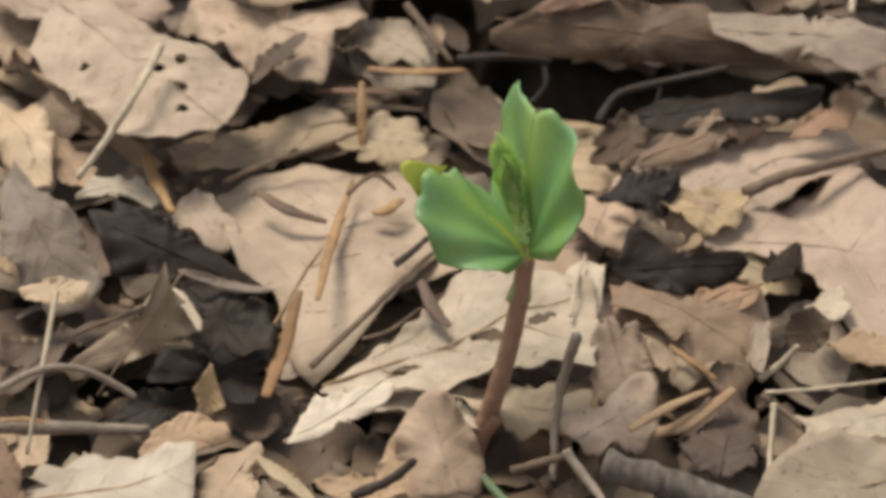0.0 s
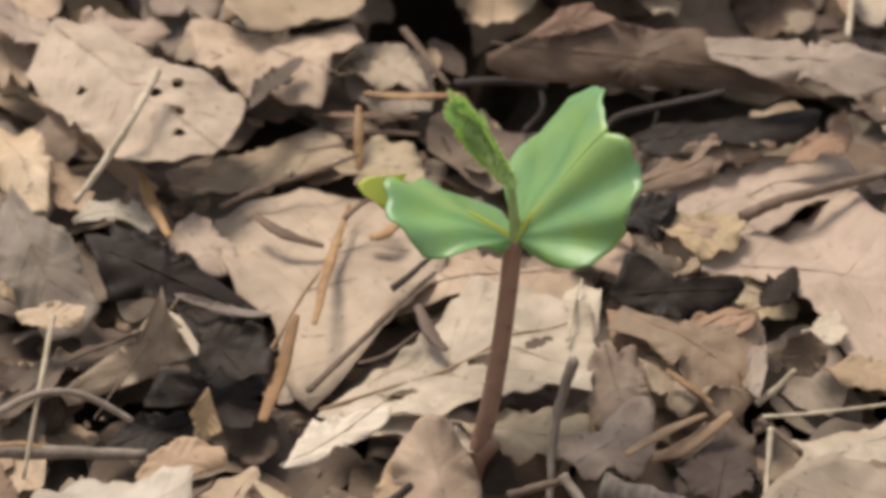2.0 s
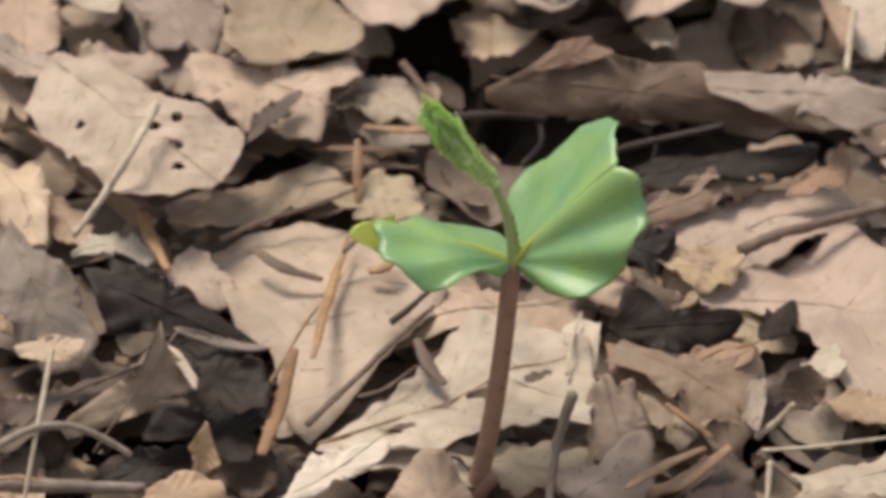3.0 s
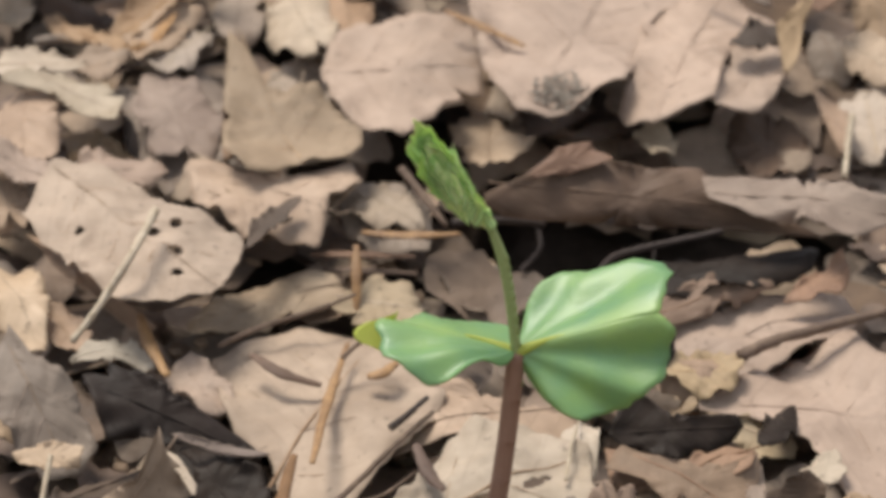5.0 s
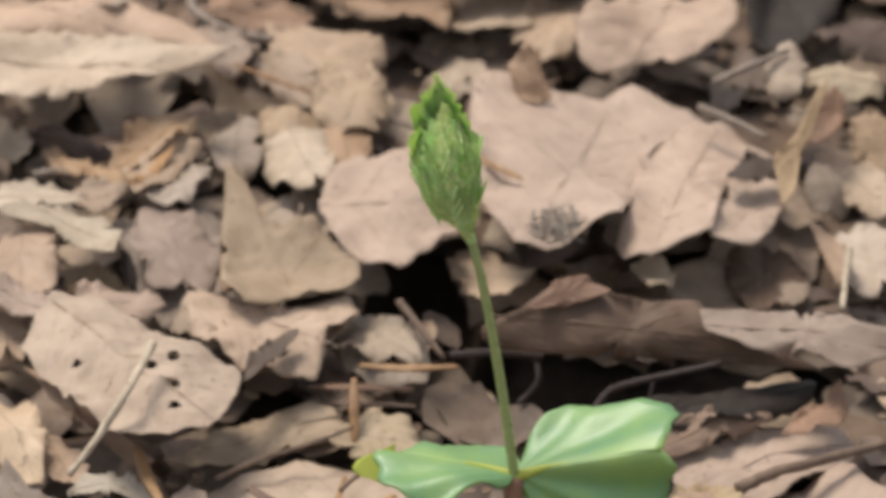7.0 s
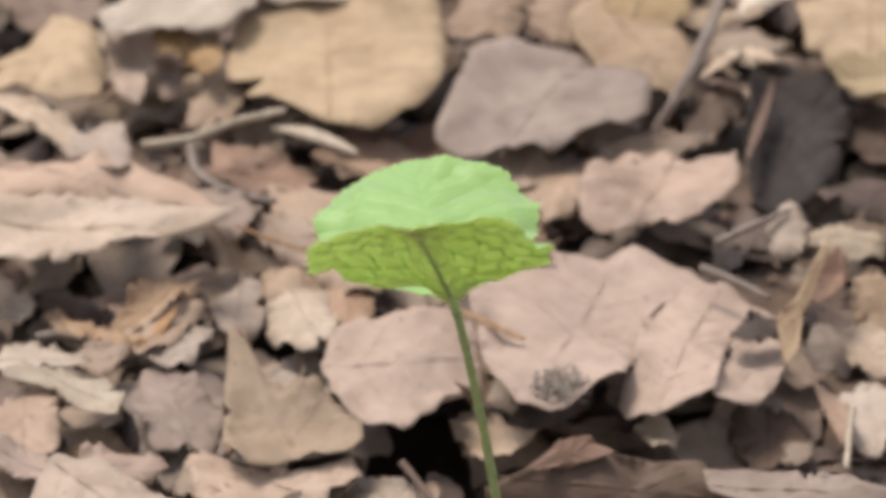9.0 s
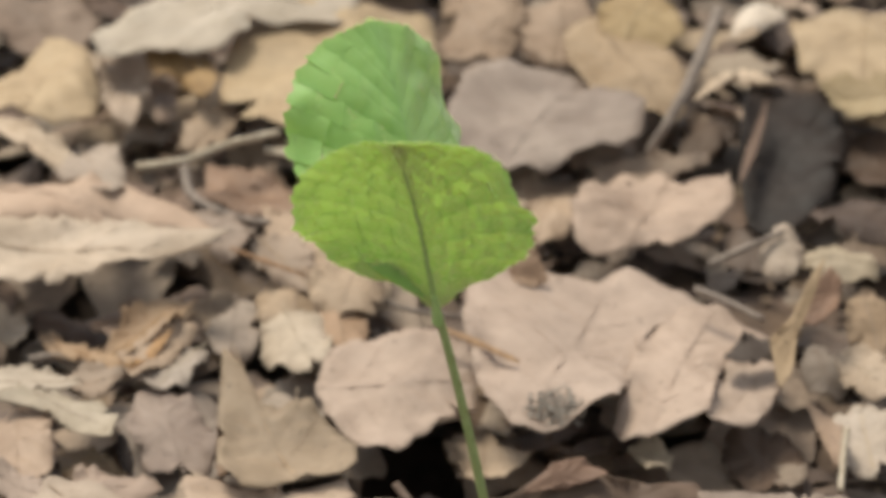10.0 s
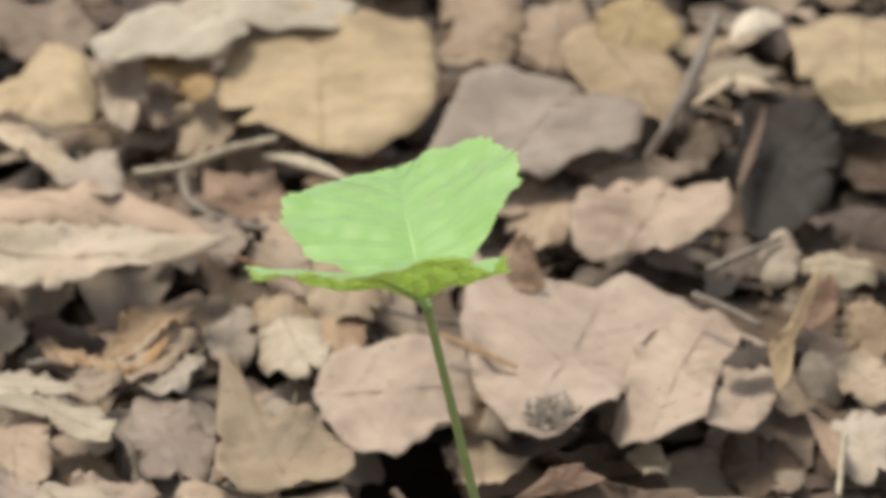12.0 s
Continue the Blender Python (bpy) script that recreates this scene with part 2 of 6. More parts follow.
def fragments(name, label, count, area, low, high, sizes, seed):
    """Torn pieces of leaf lying loosely over the lower litter, in one mesh."""
    rng = random.Random(seed)
    verts, faces, uvs = [], [], []
    spokes = 18
    for _ in range(count):
        x, y = rng.uniform(area[0], area[1]), rng.uniform(area[2], area[3])
        if hollow(x, y) > 0.0:
            continue
        s, stretch = rng.uniform(*sizes), rng.uniform(0.45, 0.85)
        m = (Matrix.Translation((x, y, ground_z(y) + rng.uniform(low, high))) @ Matrix.Rotation(radians(16), 4, "X")
             @ Matrix.Rotation(rng.uniform(0, 6.283), 4, "Z") @ Matrix.Rotation(rng.gauss(0, 0.2), 4, "X") @ Matrix.Rotation(rng.gauss(0, 0.16), 4, "Y"))
        sd, cup, bend = rng.uniform(0, 90), rng.uniform(-0.5, 0.4), rng.uniform(-0.3, 0.3)
        corner = [rng.uniform(0.55, 1.0) for _ in range(7)]
        b = len(verts)
        for ring in range(4):
            for k in range(spokes):
                a = 6.28318 * k / spokes
                q = a / 6.28318 * 7
                c0, c1 = corner[int(q) % 7], corner[(int(q) + 1) % 7]
                r = s * (c0 + (c1 - c0) * (q - int(q)) + 0.12 * noise.noise(Vector((math.cos(a) * 5, math.sin(a) * 5, sd)))) * ring / 3
                px, py = r * math.cos(a), r * stretch * math.sin(a)
                pz = cup * py * py / s + bend * px * px / s + 0.12 * s * noise.noise(Vector((px * 90, py * 90, sd))) + 0.25 * s * (ring / 3) ** 3 * noise.noise(Vector((math.cos(a) * 2, math.sin(a) * 2, sd + 5)))
                verts.append(m @ Vector((px, py, pz)))
                uvs.append((0.5 + px / (2 * s), 0.5 + py / (2 * s * stretch)))
        for ring in range(3):
            for k in range(spokes):
                i, j = b + ring * spokes + k, b + ring * spokes + (k + 1) % spokes
                faces.append((i, i + spokes, j + spokes, j) if ring else (i, i + spokes, j + spokes))
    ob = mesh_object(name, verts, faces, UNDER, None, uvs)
    return tagged(ob, label, "leaf litter", kind="stuff")


forest_ground()
scattered_litter("leaf_litter", "brown beech leaves under the top layer, coloured dark for shade", 2600, (-0.3, 0.3, -0.3, 0.75), -0.022, -0.011, (0.03, 0.055), None, 11)
scattered_litter("surrounding_litter", "dry brown beech leaves covering the slope around", 9000, (-1.9, 1.9, -2.1, 3.1), -0.02, -0.002, (0.04, 0.07), (-0.24, 0.24, -0.25, 0.62), 12)

fragments("torn_leaf_litter", "torn tan and brown leaf pieces over the lower litter", 1500, (-0.26, 0.26, -0.2, 0.68), -0.010, -0.003, (0.008, 0.02), 31)


# ---- litter pieces ----
LABELS = {"tan_leaf": "tan dry beech leaf lying in the litter", "pinkish_leaf": "pinkish tan dry leaf on the forest floor",
          "pale_leaf": "pale dry leaf fragment on the litter", "cream_leaf": "cream bleached leaf on the litter",
          "grey_leaf": "greyish brown weathered leaf in the litter", "blotched_leaf": "blotched greyish leaf dusted with dirt",
          "brown_leaf": "brown dry leaf in the shaded litter", "rust_leaf": "rust brown dry leaf on the litter",
          "hazel_leaf": "warm brown dry leaf on the litter", "umber_leaf": "dark umber leaf in the shade", "dark_leaf": "dark brown curled leaf, some set into gaps as shade", "amber_leaf": "amber brown glossy leaf fragment",
          "ochre_leaf": "ochre dry leaf lying up the slope", "honey_leaf": "honey-coloured dry leaf lying up the slope", "rosy_leaf": "rosy tan dry leaf on the litter", "russet_leaf": "russet dry leaf on the litter"}
count_of = {"leaf": 0}


def tube_data(points, radii, sides=8, flat=1.0, rough=0.0, seed=0.0):
    """A closed tube along points; flat squeezes it in its own up direction."""
    pts = [Vector(p) for p in points]
    fine, rr = [], []
    for i in range(len(pts) - 1):
        p0, p1, p2, p3 = pts[max(i - 1, 0)], pts[i], pts[i + 1], pts[min(i + 2, len(pts) - 1)]
        for s in range(6):
            f = s / 6
            fine.append(0.5 * ((2 * p1) + (p2 - p0) * f + (2 * p0 - 5 * p1 + 4 * p2 - p3) * f * f + (3 * p1 - p0 - 3 * p2 + p3) * f ** 3))
            rr.append(radii[i] * (1 - f) + radii[i + 1] * f)
    fine.append(pts[-1])
    rr.append(radii[-1])
    verts, faces = [], []
    for i, p in enumerate(fine):
        d = (fine[min(i + 1, len(fine) - 1)] - fine[max(i - 1, 0)]).normalized()
        side = d.cross(Vector((0, -0.3, 1)))
        side = side.normalized() if side.length > 0.05 else Vector((1, 0, 0))
        up = side.cross(d)
        for s in range(sides):
            a = 2 * math.pi * s / sides
            r = rr[i] * (1 + rough * noise.noise(Vector((i * 0.8, s * 1.3, seed))) * 2)
            verts.append(p + side * (r * math.cos(a)) + up * (r * flat * math.sin(a)))
    for i in range(len(fine) - 1):
        for s in range(sides):
            a, b = i * sides + s, i * sides + (s + 1) % sides
            faces.append((a, b, b + sides, a + sides))
    faces.append(tuple(reversed(range(sides))))
    faces.append(tuple(range((len(fine) - 1) * sides, len(fine) * sides)))
    return verts, faces


def twig(points, radius, material, name="twig", label="", flat=1.0, rough=0.2):
    """A twig, stalk or narrow bud scale through points given in centimetres; the radius in millimetres."""
    pts = [Vector(p) / 100 for p in points]
    r = radius / 1000
    n = len(pts)
    if name == "bud_scale":
        radii = [r * (0.25 + 0.75 * math.sin(math.pi * (0.12 + 0.8 * i / (n - 1)))) for i in range(n)]
    else:
        radii = [r * (1.12 - 0.35 * i / (n - 1)) for i in range(n)]
    base = pts[0]
    v, f = tube_data([p - base for p in pts], radii, 10, flat, rough, base.x * 900)
    ob = mesh_object(name, v, f, material)
    ob.location = base
    words = {"bud_scale": "narrow brown bud scale fallen on leaves", "straw": "thin pale dry stalk in the litter",
             "stick": "weathered grey stick on the ground"}
    return tagged(ob, label or words.get(name, "thin brown twig among dry leaves"), name.replace("_", " "), "fallen twigs and bud scales")


def torn_leaf(center, axis, normal, outline, material, label="", cup=0.0, rag=0.5, curl=0.9, rib=0, holes=(), bend=None):
    """A dry leaf of irregular outline (centimetres about its centre, the first number along the axis). cup: rise of the rims
    per width; rag: roughness of the rim in millimetres; curl: how far the rim turns, in millimetres;
    bend: rise of the ends per length."""
    count_of["leaf"] += 1
    seed = count_of["leaf"] * 2.71
    rng = random.Random(count_of["leaf"])
    ax, az = Vector(axis).normalized(), Vector(normal).normalized()
    ay = az.cross(ax)
    poly = [(x / 100, y / 100) for x, y in outline]
    spokes, rings = (140, 34) if holes else (72, 9)
    reach = []
    for k in range(spokes):
        a = 2 * math.pi * k / spokes
        c, s = math.cos(a), math.sin(a)
        far = 0.001
        for (x0, y0), (x1, y1) in zip(poly, poly[1:] + poly[:1]):
            dx, dy = x1 - x0, y1 - y0
            den = c * dy - s * dx
            if abs(den) > 1e-9:
                r, q = (x0 * dy - y0 * dx) / den, (x0 * s - y0 * c) / den
                if r > 0 and -0.001 <= q <= 1.001:
                    far = max(far, r)
        reach.append(far)
    size = sum(reach) / spokes
    big = min(1.0, size / 0.012)
    for k in range(spokes):
        a = 2 * math.pi * k / spokes
        p = Vector((math.cos(a), math.sin(a), seed))
        reach[k] += rag * 0.001 * big * (0.9 * noise.noise(p * 3.1) + 0.7 * noise.noise(p * 9.0) + 0.5 * noise.noise(p * 23.0))
    if size > 0.008 and not holes:
        for _ in range(rng.choice((0, 1, 1, 2))):
            cut, deep = rng.randrange(spokes), rng.uniform(0.12, 0.38)
            for d in (-1, 0, 1):
                reach[(cut + d) % spokes] *= 1 - deep * (1.0 if d == 0 else 0.35)
    lo = min(x for x, y in poly)
    hi = max(x for x, y in poly)
    half = max(abs(y) for x, y in poly)
    def inside(x, y):
        k = int(round(math.atan2(y, x) / (2 * math.pi) * spokes)) % spokes
        return math.hypot(x, y) < reach[k] * 0.93

    own = rng.uniform(-0.14, 0.14)
    bend = own if bend is None else bend
    cup = cup or rng.uniform(-0.22, 0.16)
    creases = []
    for _ in range(2):
        a = rng.uniform(0, math.pi)
        creases.append((math.cos(a), math.sin(a), rng.uniform(-0.4, 0.4) * size, rng.choice((-1, 1)) * rng.uniform(0.04, 0.2) * (0.5 if holes else 1)))

    def lift(x, y, edge, k):
        z = cup * y * y / half + bend * x * x / (hi - lo)
        p = Vector((x * 45, y * 45, seed))
        z += 0.0030 * big * noise.noise(p) + 0.0011 * big * noise.noise(p * 3.3) + 0.0004 * big * noise.noise(p * 8.0)
        for cx, cy, off, steep in creases:
            d = x * cx + y * cy - off
            z += steep * (math.sqrt(d * d + 1e-6) - size * 0.4)
        z += 0.00014 * math.cos(2 * math.pi * (7 * (x - lo) / (hi - lo) - 2.0 * abs(y) / half)) * min(1, 3 * abs(y) / half)
        a = 2 * math.pi * k / spokes
        turn = noise.noise(Vector((math.cos(a) * 1.6, math.sin(a) * 1.6, seed + 4))) + 0.5 * noise.noise(Vector((math.cos(a) * 5, math.sin(a) * 5, seed + 8)))
        return z + curl * 0.0055 * big * turn * max(0.0, edge - 0.55) ** 2 / 0.2

    top = [Vector((0, 0, lift(0, 0, 0, 0)))]
    for i in range(1, rings + 1):
        for k in range(spokes):
            a = 2 * math.pi * k / spokes
            f = i / rings
            x, y = reach[k] * f * math.cos(a), reach[k] * f * math.sin(a)
            top.append(Vector((x, y, lift(x, y, f, k))))
    n = len(top)
    uvs = [((p.x - lo) / (hi - lo), 0.5 + 0.5 * p.y / half) for p in top] * 2
    verts = top + [p - Vector((0, 0, 0.0003)) for p in top]
    cells = []
    for k in range(spokes):
        cells.append((0, 1 + k, 1 + (k + 1) % spokes))
    for i in range(rings - 1):
        for k in range(spokes):
            a, b = 1 + i * spokes + k, 1 + i * spokes + (k + 1) % spokes
            cells.append((a, a + spokes, b + spokes, b))
    if holes:
        kept = []
        for q in cells:
            m = sum((top[k] for k in q), Vector()) / len(q)
            if all(math.hypot(m.x - hx / 100, m.y - hy / 100) > 0.0014 + 0.0003 * (j % 3) for j, (hx, hy) in enumerate(holes)):
                kept.append(q)
        cells = kept
    used = {}
    for q in cells:
        for a, b in zip(q, q[1:] + q[:1]):
            used[(a, b)] = True
    faces = []
    for q in cells:
        faces += [q, tuple(k + n for k in reversed(q))]
    for a, b in used:
        if (b, a) not in used:
            faces.append((b, a, a + n, b + n))
    ob = mesh_object("dead_leaf", verts, faces, material, None, uvs)
    ob.matrix_world = Matrix.Translation(Vector(center) / 100) @ Matrix((ax, ay, az)).transposed().to_4x4()
    if rib or size > 0.0075:
        xs = [lo * 0.95 + (hi - lo) * 0.95 * j / 7 for j in range(8)]
        v, f = tube_data([(x, 0, lift(x, 0, 0.5, 0)) for x in xs], [(0.0005 if rib else 0.0003) * (1 - 0.08 * j) for j in range(8)], 6)
        mesh_object("midrib", v, f, TAN_T if rib else material, ob)
    if size > 0.0145:
        for j in range(3):
            for side in (1, -1):
                x0, pts = lo + (hi - lo) * (0.2 + 0.22 * j + 0.05 * rng.random()), []
                for q in range(5):
                    x, y = x0 + 0.16 * (hi - lo) * q / 4, side * half * 0.62 * q / 4
                    if inside(x * 1.12, y * 1.12):
                        pts.append((x, y, lift(x, y, 0.5, 0)))
                if len(pts) > 2:
                    v, f = tube_data(pts, [0.00015 - 0.00002 * q for q in range(len(pts))], 5)
                    mesh_object("side_vein", v, f, TAN_T if holes else material, ob)
    return tagged(ob, label or LABELS[material.name], "leaf", "fallen leaves")


def crumbs(name, label, count, area, low, high, sizes, material, seed):
    """Crumbled leaf and soil: many small bent flakes in one mesh."""
    rng = random.Random(seed)
    verts, faces = [], []
    for _ in range(count):
        x, y = rng.uniform(area[0], area[1]), rng.uniform(area[2], area[3])
        if name != "grit" and hollow(x, y) > 0.0:
            continue
        if name == "grit" and math.hypot((x - 0.0265) / 0.0095, (y - 0.1805) / 0.009) > rng.uniform(0.3, 1.05):
            continue
        s = rng.uniform(*sizes)
        m = (Matrix.Translation((x, y, ground_z(y) + rng.uniform(low, high))) @ Matrix.Rotation(radians(16), 4, "X")
             @ Matrix.Rotation(rng.uniform(0, 6.283), 4, "Z") @ Matrix.Rotation(rng.gauss(0, 0.5), 4, "X"))
        n = rng.choice((5, 6, 7))
        b = len(verts)
        ring = [(s * rng.uniform(0.45, 1.0) * math.cos(6.283 * k / n), s * rng.uniform(0.3, 0.7) * math.sin(6.283 * k / n), s * rng.uniform(-0.15, 0.15)) for k in range(n)]
        th = s * rng.uniform(0.1, 0.35)
        verts += [m @ Vector(p) for p in ring] + [m @ Vector((p[0] * 0.9, p[1] * 0.9, p[2] + th)) for p in ring]
        faces.append(tuple(b + n + k for k in range(n)))
        faces.append(tuple(b + k for k in reversed(range(n))))
        for k in range(n):
            faces.append((b + k, b + (k + 1) % n, b + n + (k + 1) % n, b + n + k))
    ob = mesh_object(name, verts, faces, material)
    ob.data.polygons.foreach_set("use_smooth", [False] * len(faces))
    return tagged(ob, label, "crumbs", kind="stuff")


crumbs("crumbled_litter", "small brown crumbs of leaf and bark in the gaps", 2600, (-0.25, 0.25, -0.2, 0.7), -0.012, -0.001, (0.001, 0.0045), UNDER_CRUMB, 21)
crumbs("grit", "grey grit collected in a cupped leaf", 850, (0.017, 0.036, 0.170, 0.190), 0.0235, 0.0280, (0.0005, 0.0016), GRIT_GREY, 22)

# broad and torn leaves round the seedling
torn_leaf((-8.93, 11.49, 5.69), (0.646, -0.733, -0.210), (0.000, -0.276, 0.961), [(-3.21, -1.78), (-4.29, 0.11), (-3.57, 0.95), (-1.73, 1.35), (-0.53, 2.02), (0.95, 2.25), (1.90, 2.10), (2.70, 1.29), (3.57, -0.29), (3.12, -1.30), (2.34, -2.30), (0.75, -2.35), (-2.00, -2.07)], PINK, label='tan dry leaf pierced by small round holes', cup=-0.1, holes=[(-1.28, -1.13), (0.26, 1.02), (1.38, 0.16), (2.27, -0.44), (0.14, 0.37)])
torn_leaf((-10.35, 11.45, 4.41), (0.613, -0.759, -0.218), (0.000, -0.276, 0.961), [(-1.69, -0.32), (0.13, -0.41), (2.09, -0.25), (2.77, 0.12), (2.48, 0.59), (0.96, 0.24), (-1.26, 0.23), (-2.89, 0.17), (-3.89, 0.12)], TAN)
torn_leaf((-5.41, 12.66, 5.60), (0.428, 0.869, 0.249), (0.000, -0.276, 0.961), [(-1.01, -0.18), (-0.08, -0.22), (-0.08, -0.74), (0.27, -0.30), (1.20, -0.31), (1.55, -0.08), (0.78, 0.23), (-0.26, 0.48), (-1.81, -0.08)], BROWN, cup=0.3)
torn_leaf((-4.83, 14.58, 5.30), (0.991, -0.128, -0.037), (0.000, -0.276, 0.961), [(-1.40, -0.50), (-0.63, -1.25), (0.35, -1.40), (0.94, -1.12), (0.91, 0.09), (1.71, 0.92), (1.61, 1.78), (0.06, 0.84), (-1.02, 0.12), (-2.62, 0.92)], PINK)
torn_leaf((-2.33, 11.06, 3.73), (0.980, -0.190, -0.054), (0.000, -0.276, 0.961), [(-1.40, -0.65), (-0.54, -1.01), (0.38, -0.91), (1.26, -0.65), (0.95, 0.50), (0.48, 1.23), (-0.23, 1.22), (-0.85, 0.41)], PALE)
torn_leaf((-5.58, 11.87, 3.54), (-0.931, -0.350, -0.100), (0.000, -0.276, 0.961), [(2.32, 0.64), (1.64, 1.04), (0.33, 0.99), (-1.02, 0.86), (-2.43, 0.64), (-2.13, -0.36), (-0.76, -1.18), (0.54, -1.25), (2.25, -0.05)], TAN)
torn_leaf((-2.30, 15.38, 5.25), (0.709, -0.678, -0.194), (0.000, -0.276, 0.961), [(-0.54, -0.88), (0.29, -1.25), (0.85, -0.69), (1.58, 0.04), (0.09, 0.96), (-0.99, 1.12), (-1.25, 0.04)], PALE)
torn_leaf((4.52, 13.51, 6.08), (0.994, -0.048, -0.102), (-0.001, -0.910, 0.414), [(-3.91, -0.92), (-2.50, -0.92), (-0.15, -0.81), (2.19, -0.65), (4.54, -0.57), (6.02, -0.44), (4.50, -0.10), (2.57, 0.31), (1.85, 1.11), (0.62, 0.86), (-0.57, 0.95), (-1.33, 1.39), (-2.16, 1.09), (-2.95, 0.33), (-4.20, -0.44)], RUSSET, label='large brown leaf arched over a dark hollow', cup=-0.15, curl=1.0)
torn_leaf((9.37, 12.20, 6.48), (0.984, -0.148, -0.098), (-0.001, -0.555, 0.832), [(-2.83, -0.24), (-2.18, -0.43), (-1.37, -0.69), (0.19, -0.81), (1.00, -1.16), (1.30, -1.10), (2.29, -0.33), (3.13, 0.62), (2.00, 0.72), (0.32, 0.72), (-1.39, 0.72), (-3.10, 0.62)], GREY, label='lighter torn rim of a large curled leaf')
# lighter piece on the arch's crest: its lit ridge, given by colour
torn_leaf((2.86, 13.97, 6.98), (0.975, 0.166, 0.151), (-0.001, -0.668, 0.744), [(-0.55, -0.35), (0.42, -0.35), (1.16, -0.30), (0.63, 0.48), (-0.27, 0.45), (-1.42, -0.30)], REDBROWN)
torn_leaf((7.58, 10.86, 3.39), (0.987, 0.157, 0.045), (0.000, -0.276, 0.961), [(-2.40, -0.75), (-1.55, -1.15), (-0.23, -1.50), (1.13, -1.07), (2.46, -0.76), (3.03, 0.21), (2.93, 1.05), (1.33, 1.04), (0.29, 1.35), (-0.87, 1.13), (-2.54, 0.73), (-3.44, 0.21)], GREY, bend=-0.1)
torn_leaf((6.76, 10.85, 4.31), (0.880, 0.456, 0.131), (0.000, -0.276, 0.961), [(-2.73, 0.42), (-0.15, 0.54), (2.52, 0.45), (2.56, -0.13), (1.55, -0.50), (-0.98, -0.52), (-2.77, -0.25)], HAZEL, rag=0.8)
torn_leaf((9.67, 11.06, 4.44), (0.620, 0.754, 0.216), (0.000, -0.276, 0.961), [(-0.98, -0.11), (-0.19, -0.69), (0.62, -0.43), (1.62, 0.50), (0.42, 0.26), (-0.62, 0.49), (-1.30, 0.50)], HAZEL, cup=0.3)
torn_leaf((9.61, 6.17, 2.47), (0.992, -0.120, -0.034), (0.000, -0.276, 0.961), [(-3.56, -0.38), (-2.66, -0.52), (-1.62, -0.88), (-0.71, -1.49), (0.23, -3.50), (1.21, -3.88), (2.22, -3.48), (2.13, 1.83), (1.04, 2.46), (-0.03, 3.88), (-1.48, 2.40), (-2.48, 1.38), (-3.74, 0.09)], ROSE, label='broad greyish tan leaf speckled with dirt', cup=0.03)
torn_leaf((6.01, 7.24, 3.34), (0.968, -0.240, -0.069), (0.000, -0.276, 0.961), [(-0.88, -0.56), (-0.21, -0.90), (0.62, -0.51), (1.21, 0.16), (0.85, 0.66), (-0.38, 0.74), (-1.10, 0.16)], TAN, cup=-0.5)
torn_leaf((4.36, 7.29, 3.77), (0.946, 0.264, 0.188), (0.000, -0.581, 0.814), [(-0.53, -0.36), (0.11, -0.73), (0.76, -0.29), (1.10, 0.11), (0.56, 0.45), (-0.18, 0.60), (-1.23, 0.11)], DARK)
torn_leaf((3.38, 8.04, 2.73), (-0.214, -0.939, -0.269), (-0.000, -0.276, 0.961), [(0.66, -0.88), (1.47, 0.03), (1.28, 0.90), (-0.25, 0.94), (-1.89, 0.03), (-1.03, -0.27), (-1.12, -1.06)], PINK)
torn_leaf((5.12, 4.55, 2.64), (0.997, 0.039, 0.064), (-0.000, -0.855, 0.519), [(-1.28, -0.39), (-0.01, -0.78), (1.01, -0.78), (1.64, -0.31), (1.93, 0.00), (1.70, 0.35), (0.53, 0.32), (-0.04, 0.48), (-0.58, 0.96), (-1.08, 1.15), (-1.61, 0.00)], DARK, label='dark brown leaf standing on its edge')
torn_leaf((5.42, 3.25, 2.06), (-0.938, -0.332, -0.095), (-0.000, -0.276, 0.961), [(1.92, -0.28), (1.20, 0.23), (0.71, 0.90), (-0.18, 0.98), (-1.44, 0.96), (-2.15, -0.28), (-1.47, -0.53), (0.17, -0.38), (1.20, -1.26), (1.54, -1.64)], HAZEL)
torn_leaf((3.58, 1.21, 1.35), (0.215, -0.772, -0.599), (-0.000, -0.613, 0.790), [(-0.22, -0.72), (0.74, -0.88), (1.12, -0.61), (1.26, 0.00), (0.79, 0.84), (0.10, 0.72), (-1.06, 0.72), (-1.39, 0.00), (-1.01, -0.53)], GREY)
torn_leaf((5.48, 1.97, 1.41), (0.847, -0.511, -0.147), (0.000, -0.276, 0.961), [(-1.18, -0.50), (-0.15, -1.46), (0.43, -1.35), (0.94, -0.24), (1.67, 0.48), (1.31, 1.32), (0.53, 1.11), (-0.31, 0.58), (-1.50, 0.65), (-1.99, 0.48)], TAN, rag=1.2)
torn_leaf((7.13, 2.29, 1.92), (-0.036, -0.961, -0.275), (0.000, -0.276, 0.961), [(-0.38, -0.20), (1.44, -0.33), (1.88, 0.00), (0.52, 0.26), (-1.33, 0.26), (-2.27, 0.00)], GREY)
torn_leaf((8.23, 1.50, 2.13), (-0.448, -0.248, -0.859), (0.000, -0.961, 0.278), [(0.61, -0.14), (0.44, 0.41), (-0.03, 0.57), (-0.44, 0.44), (-0.63, -0.14), (-0.19, -0.54), (0.35, -0.51)], BROWN)
torn_leaf((9.01, 3.31, 2.07), (-0.179, -0.946, -0.271), (-0.000, -0.276, 0.961), [(0.43, -0.40), (0.67, 0.19), (0.13, 0.57), (-0.87, 0.19), (-0.29, -0.33), (0.13, -0.72)], PALE, rag=1.5)
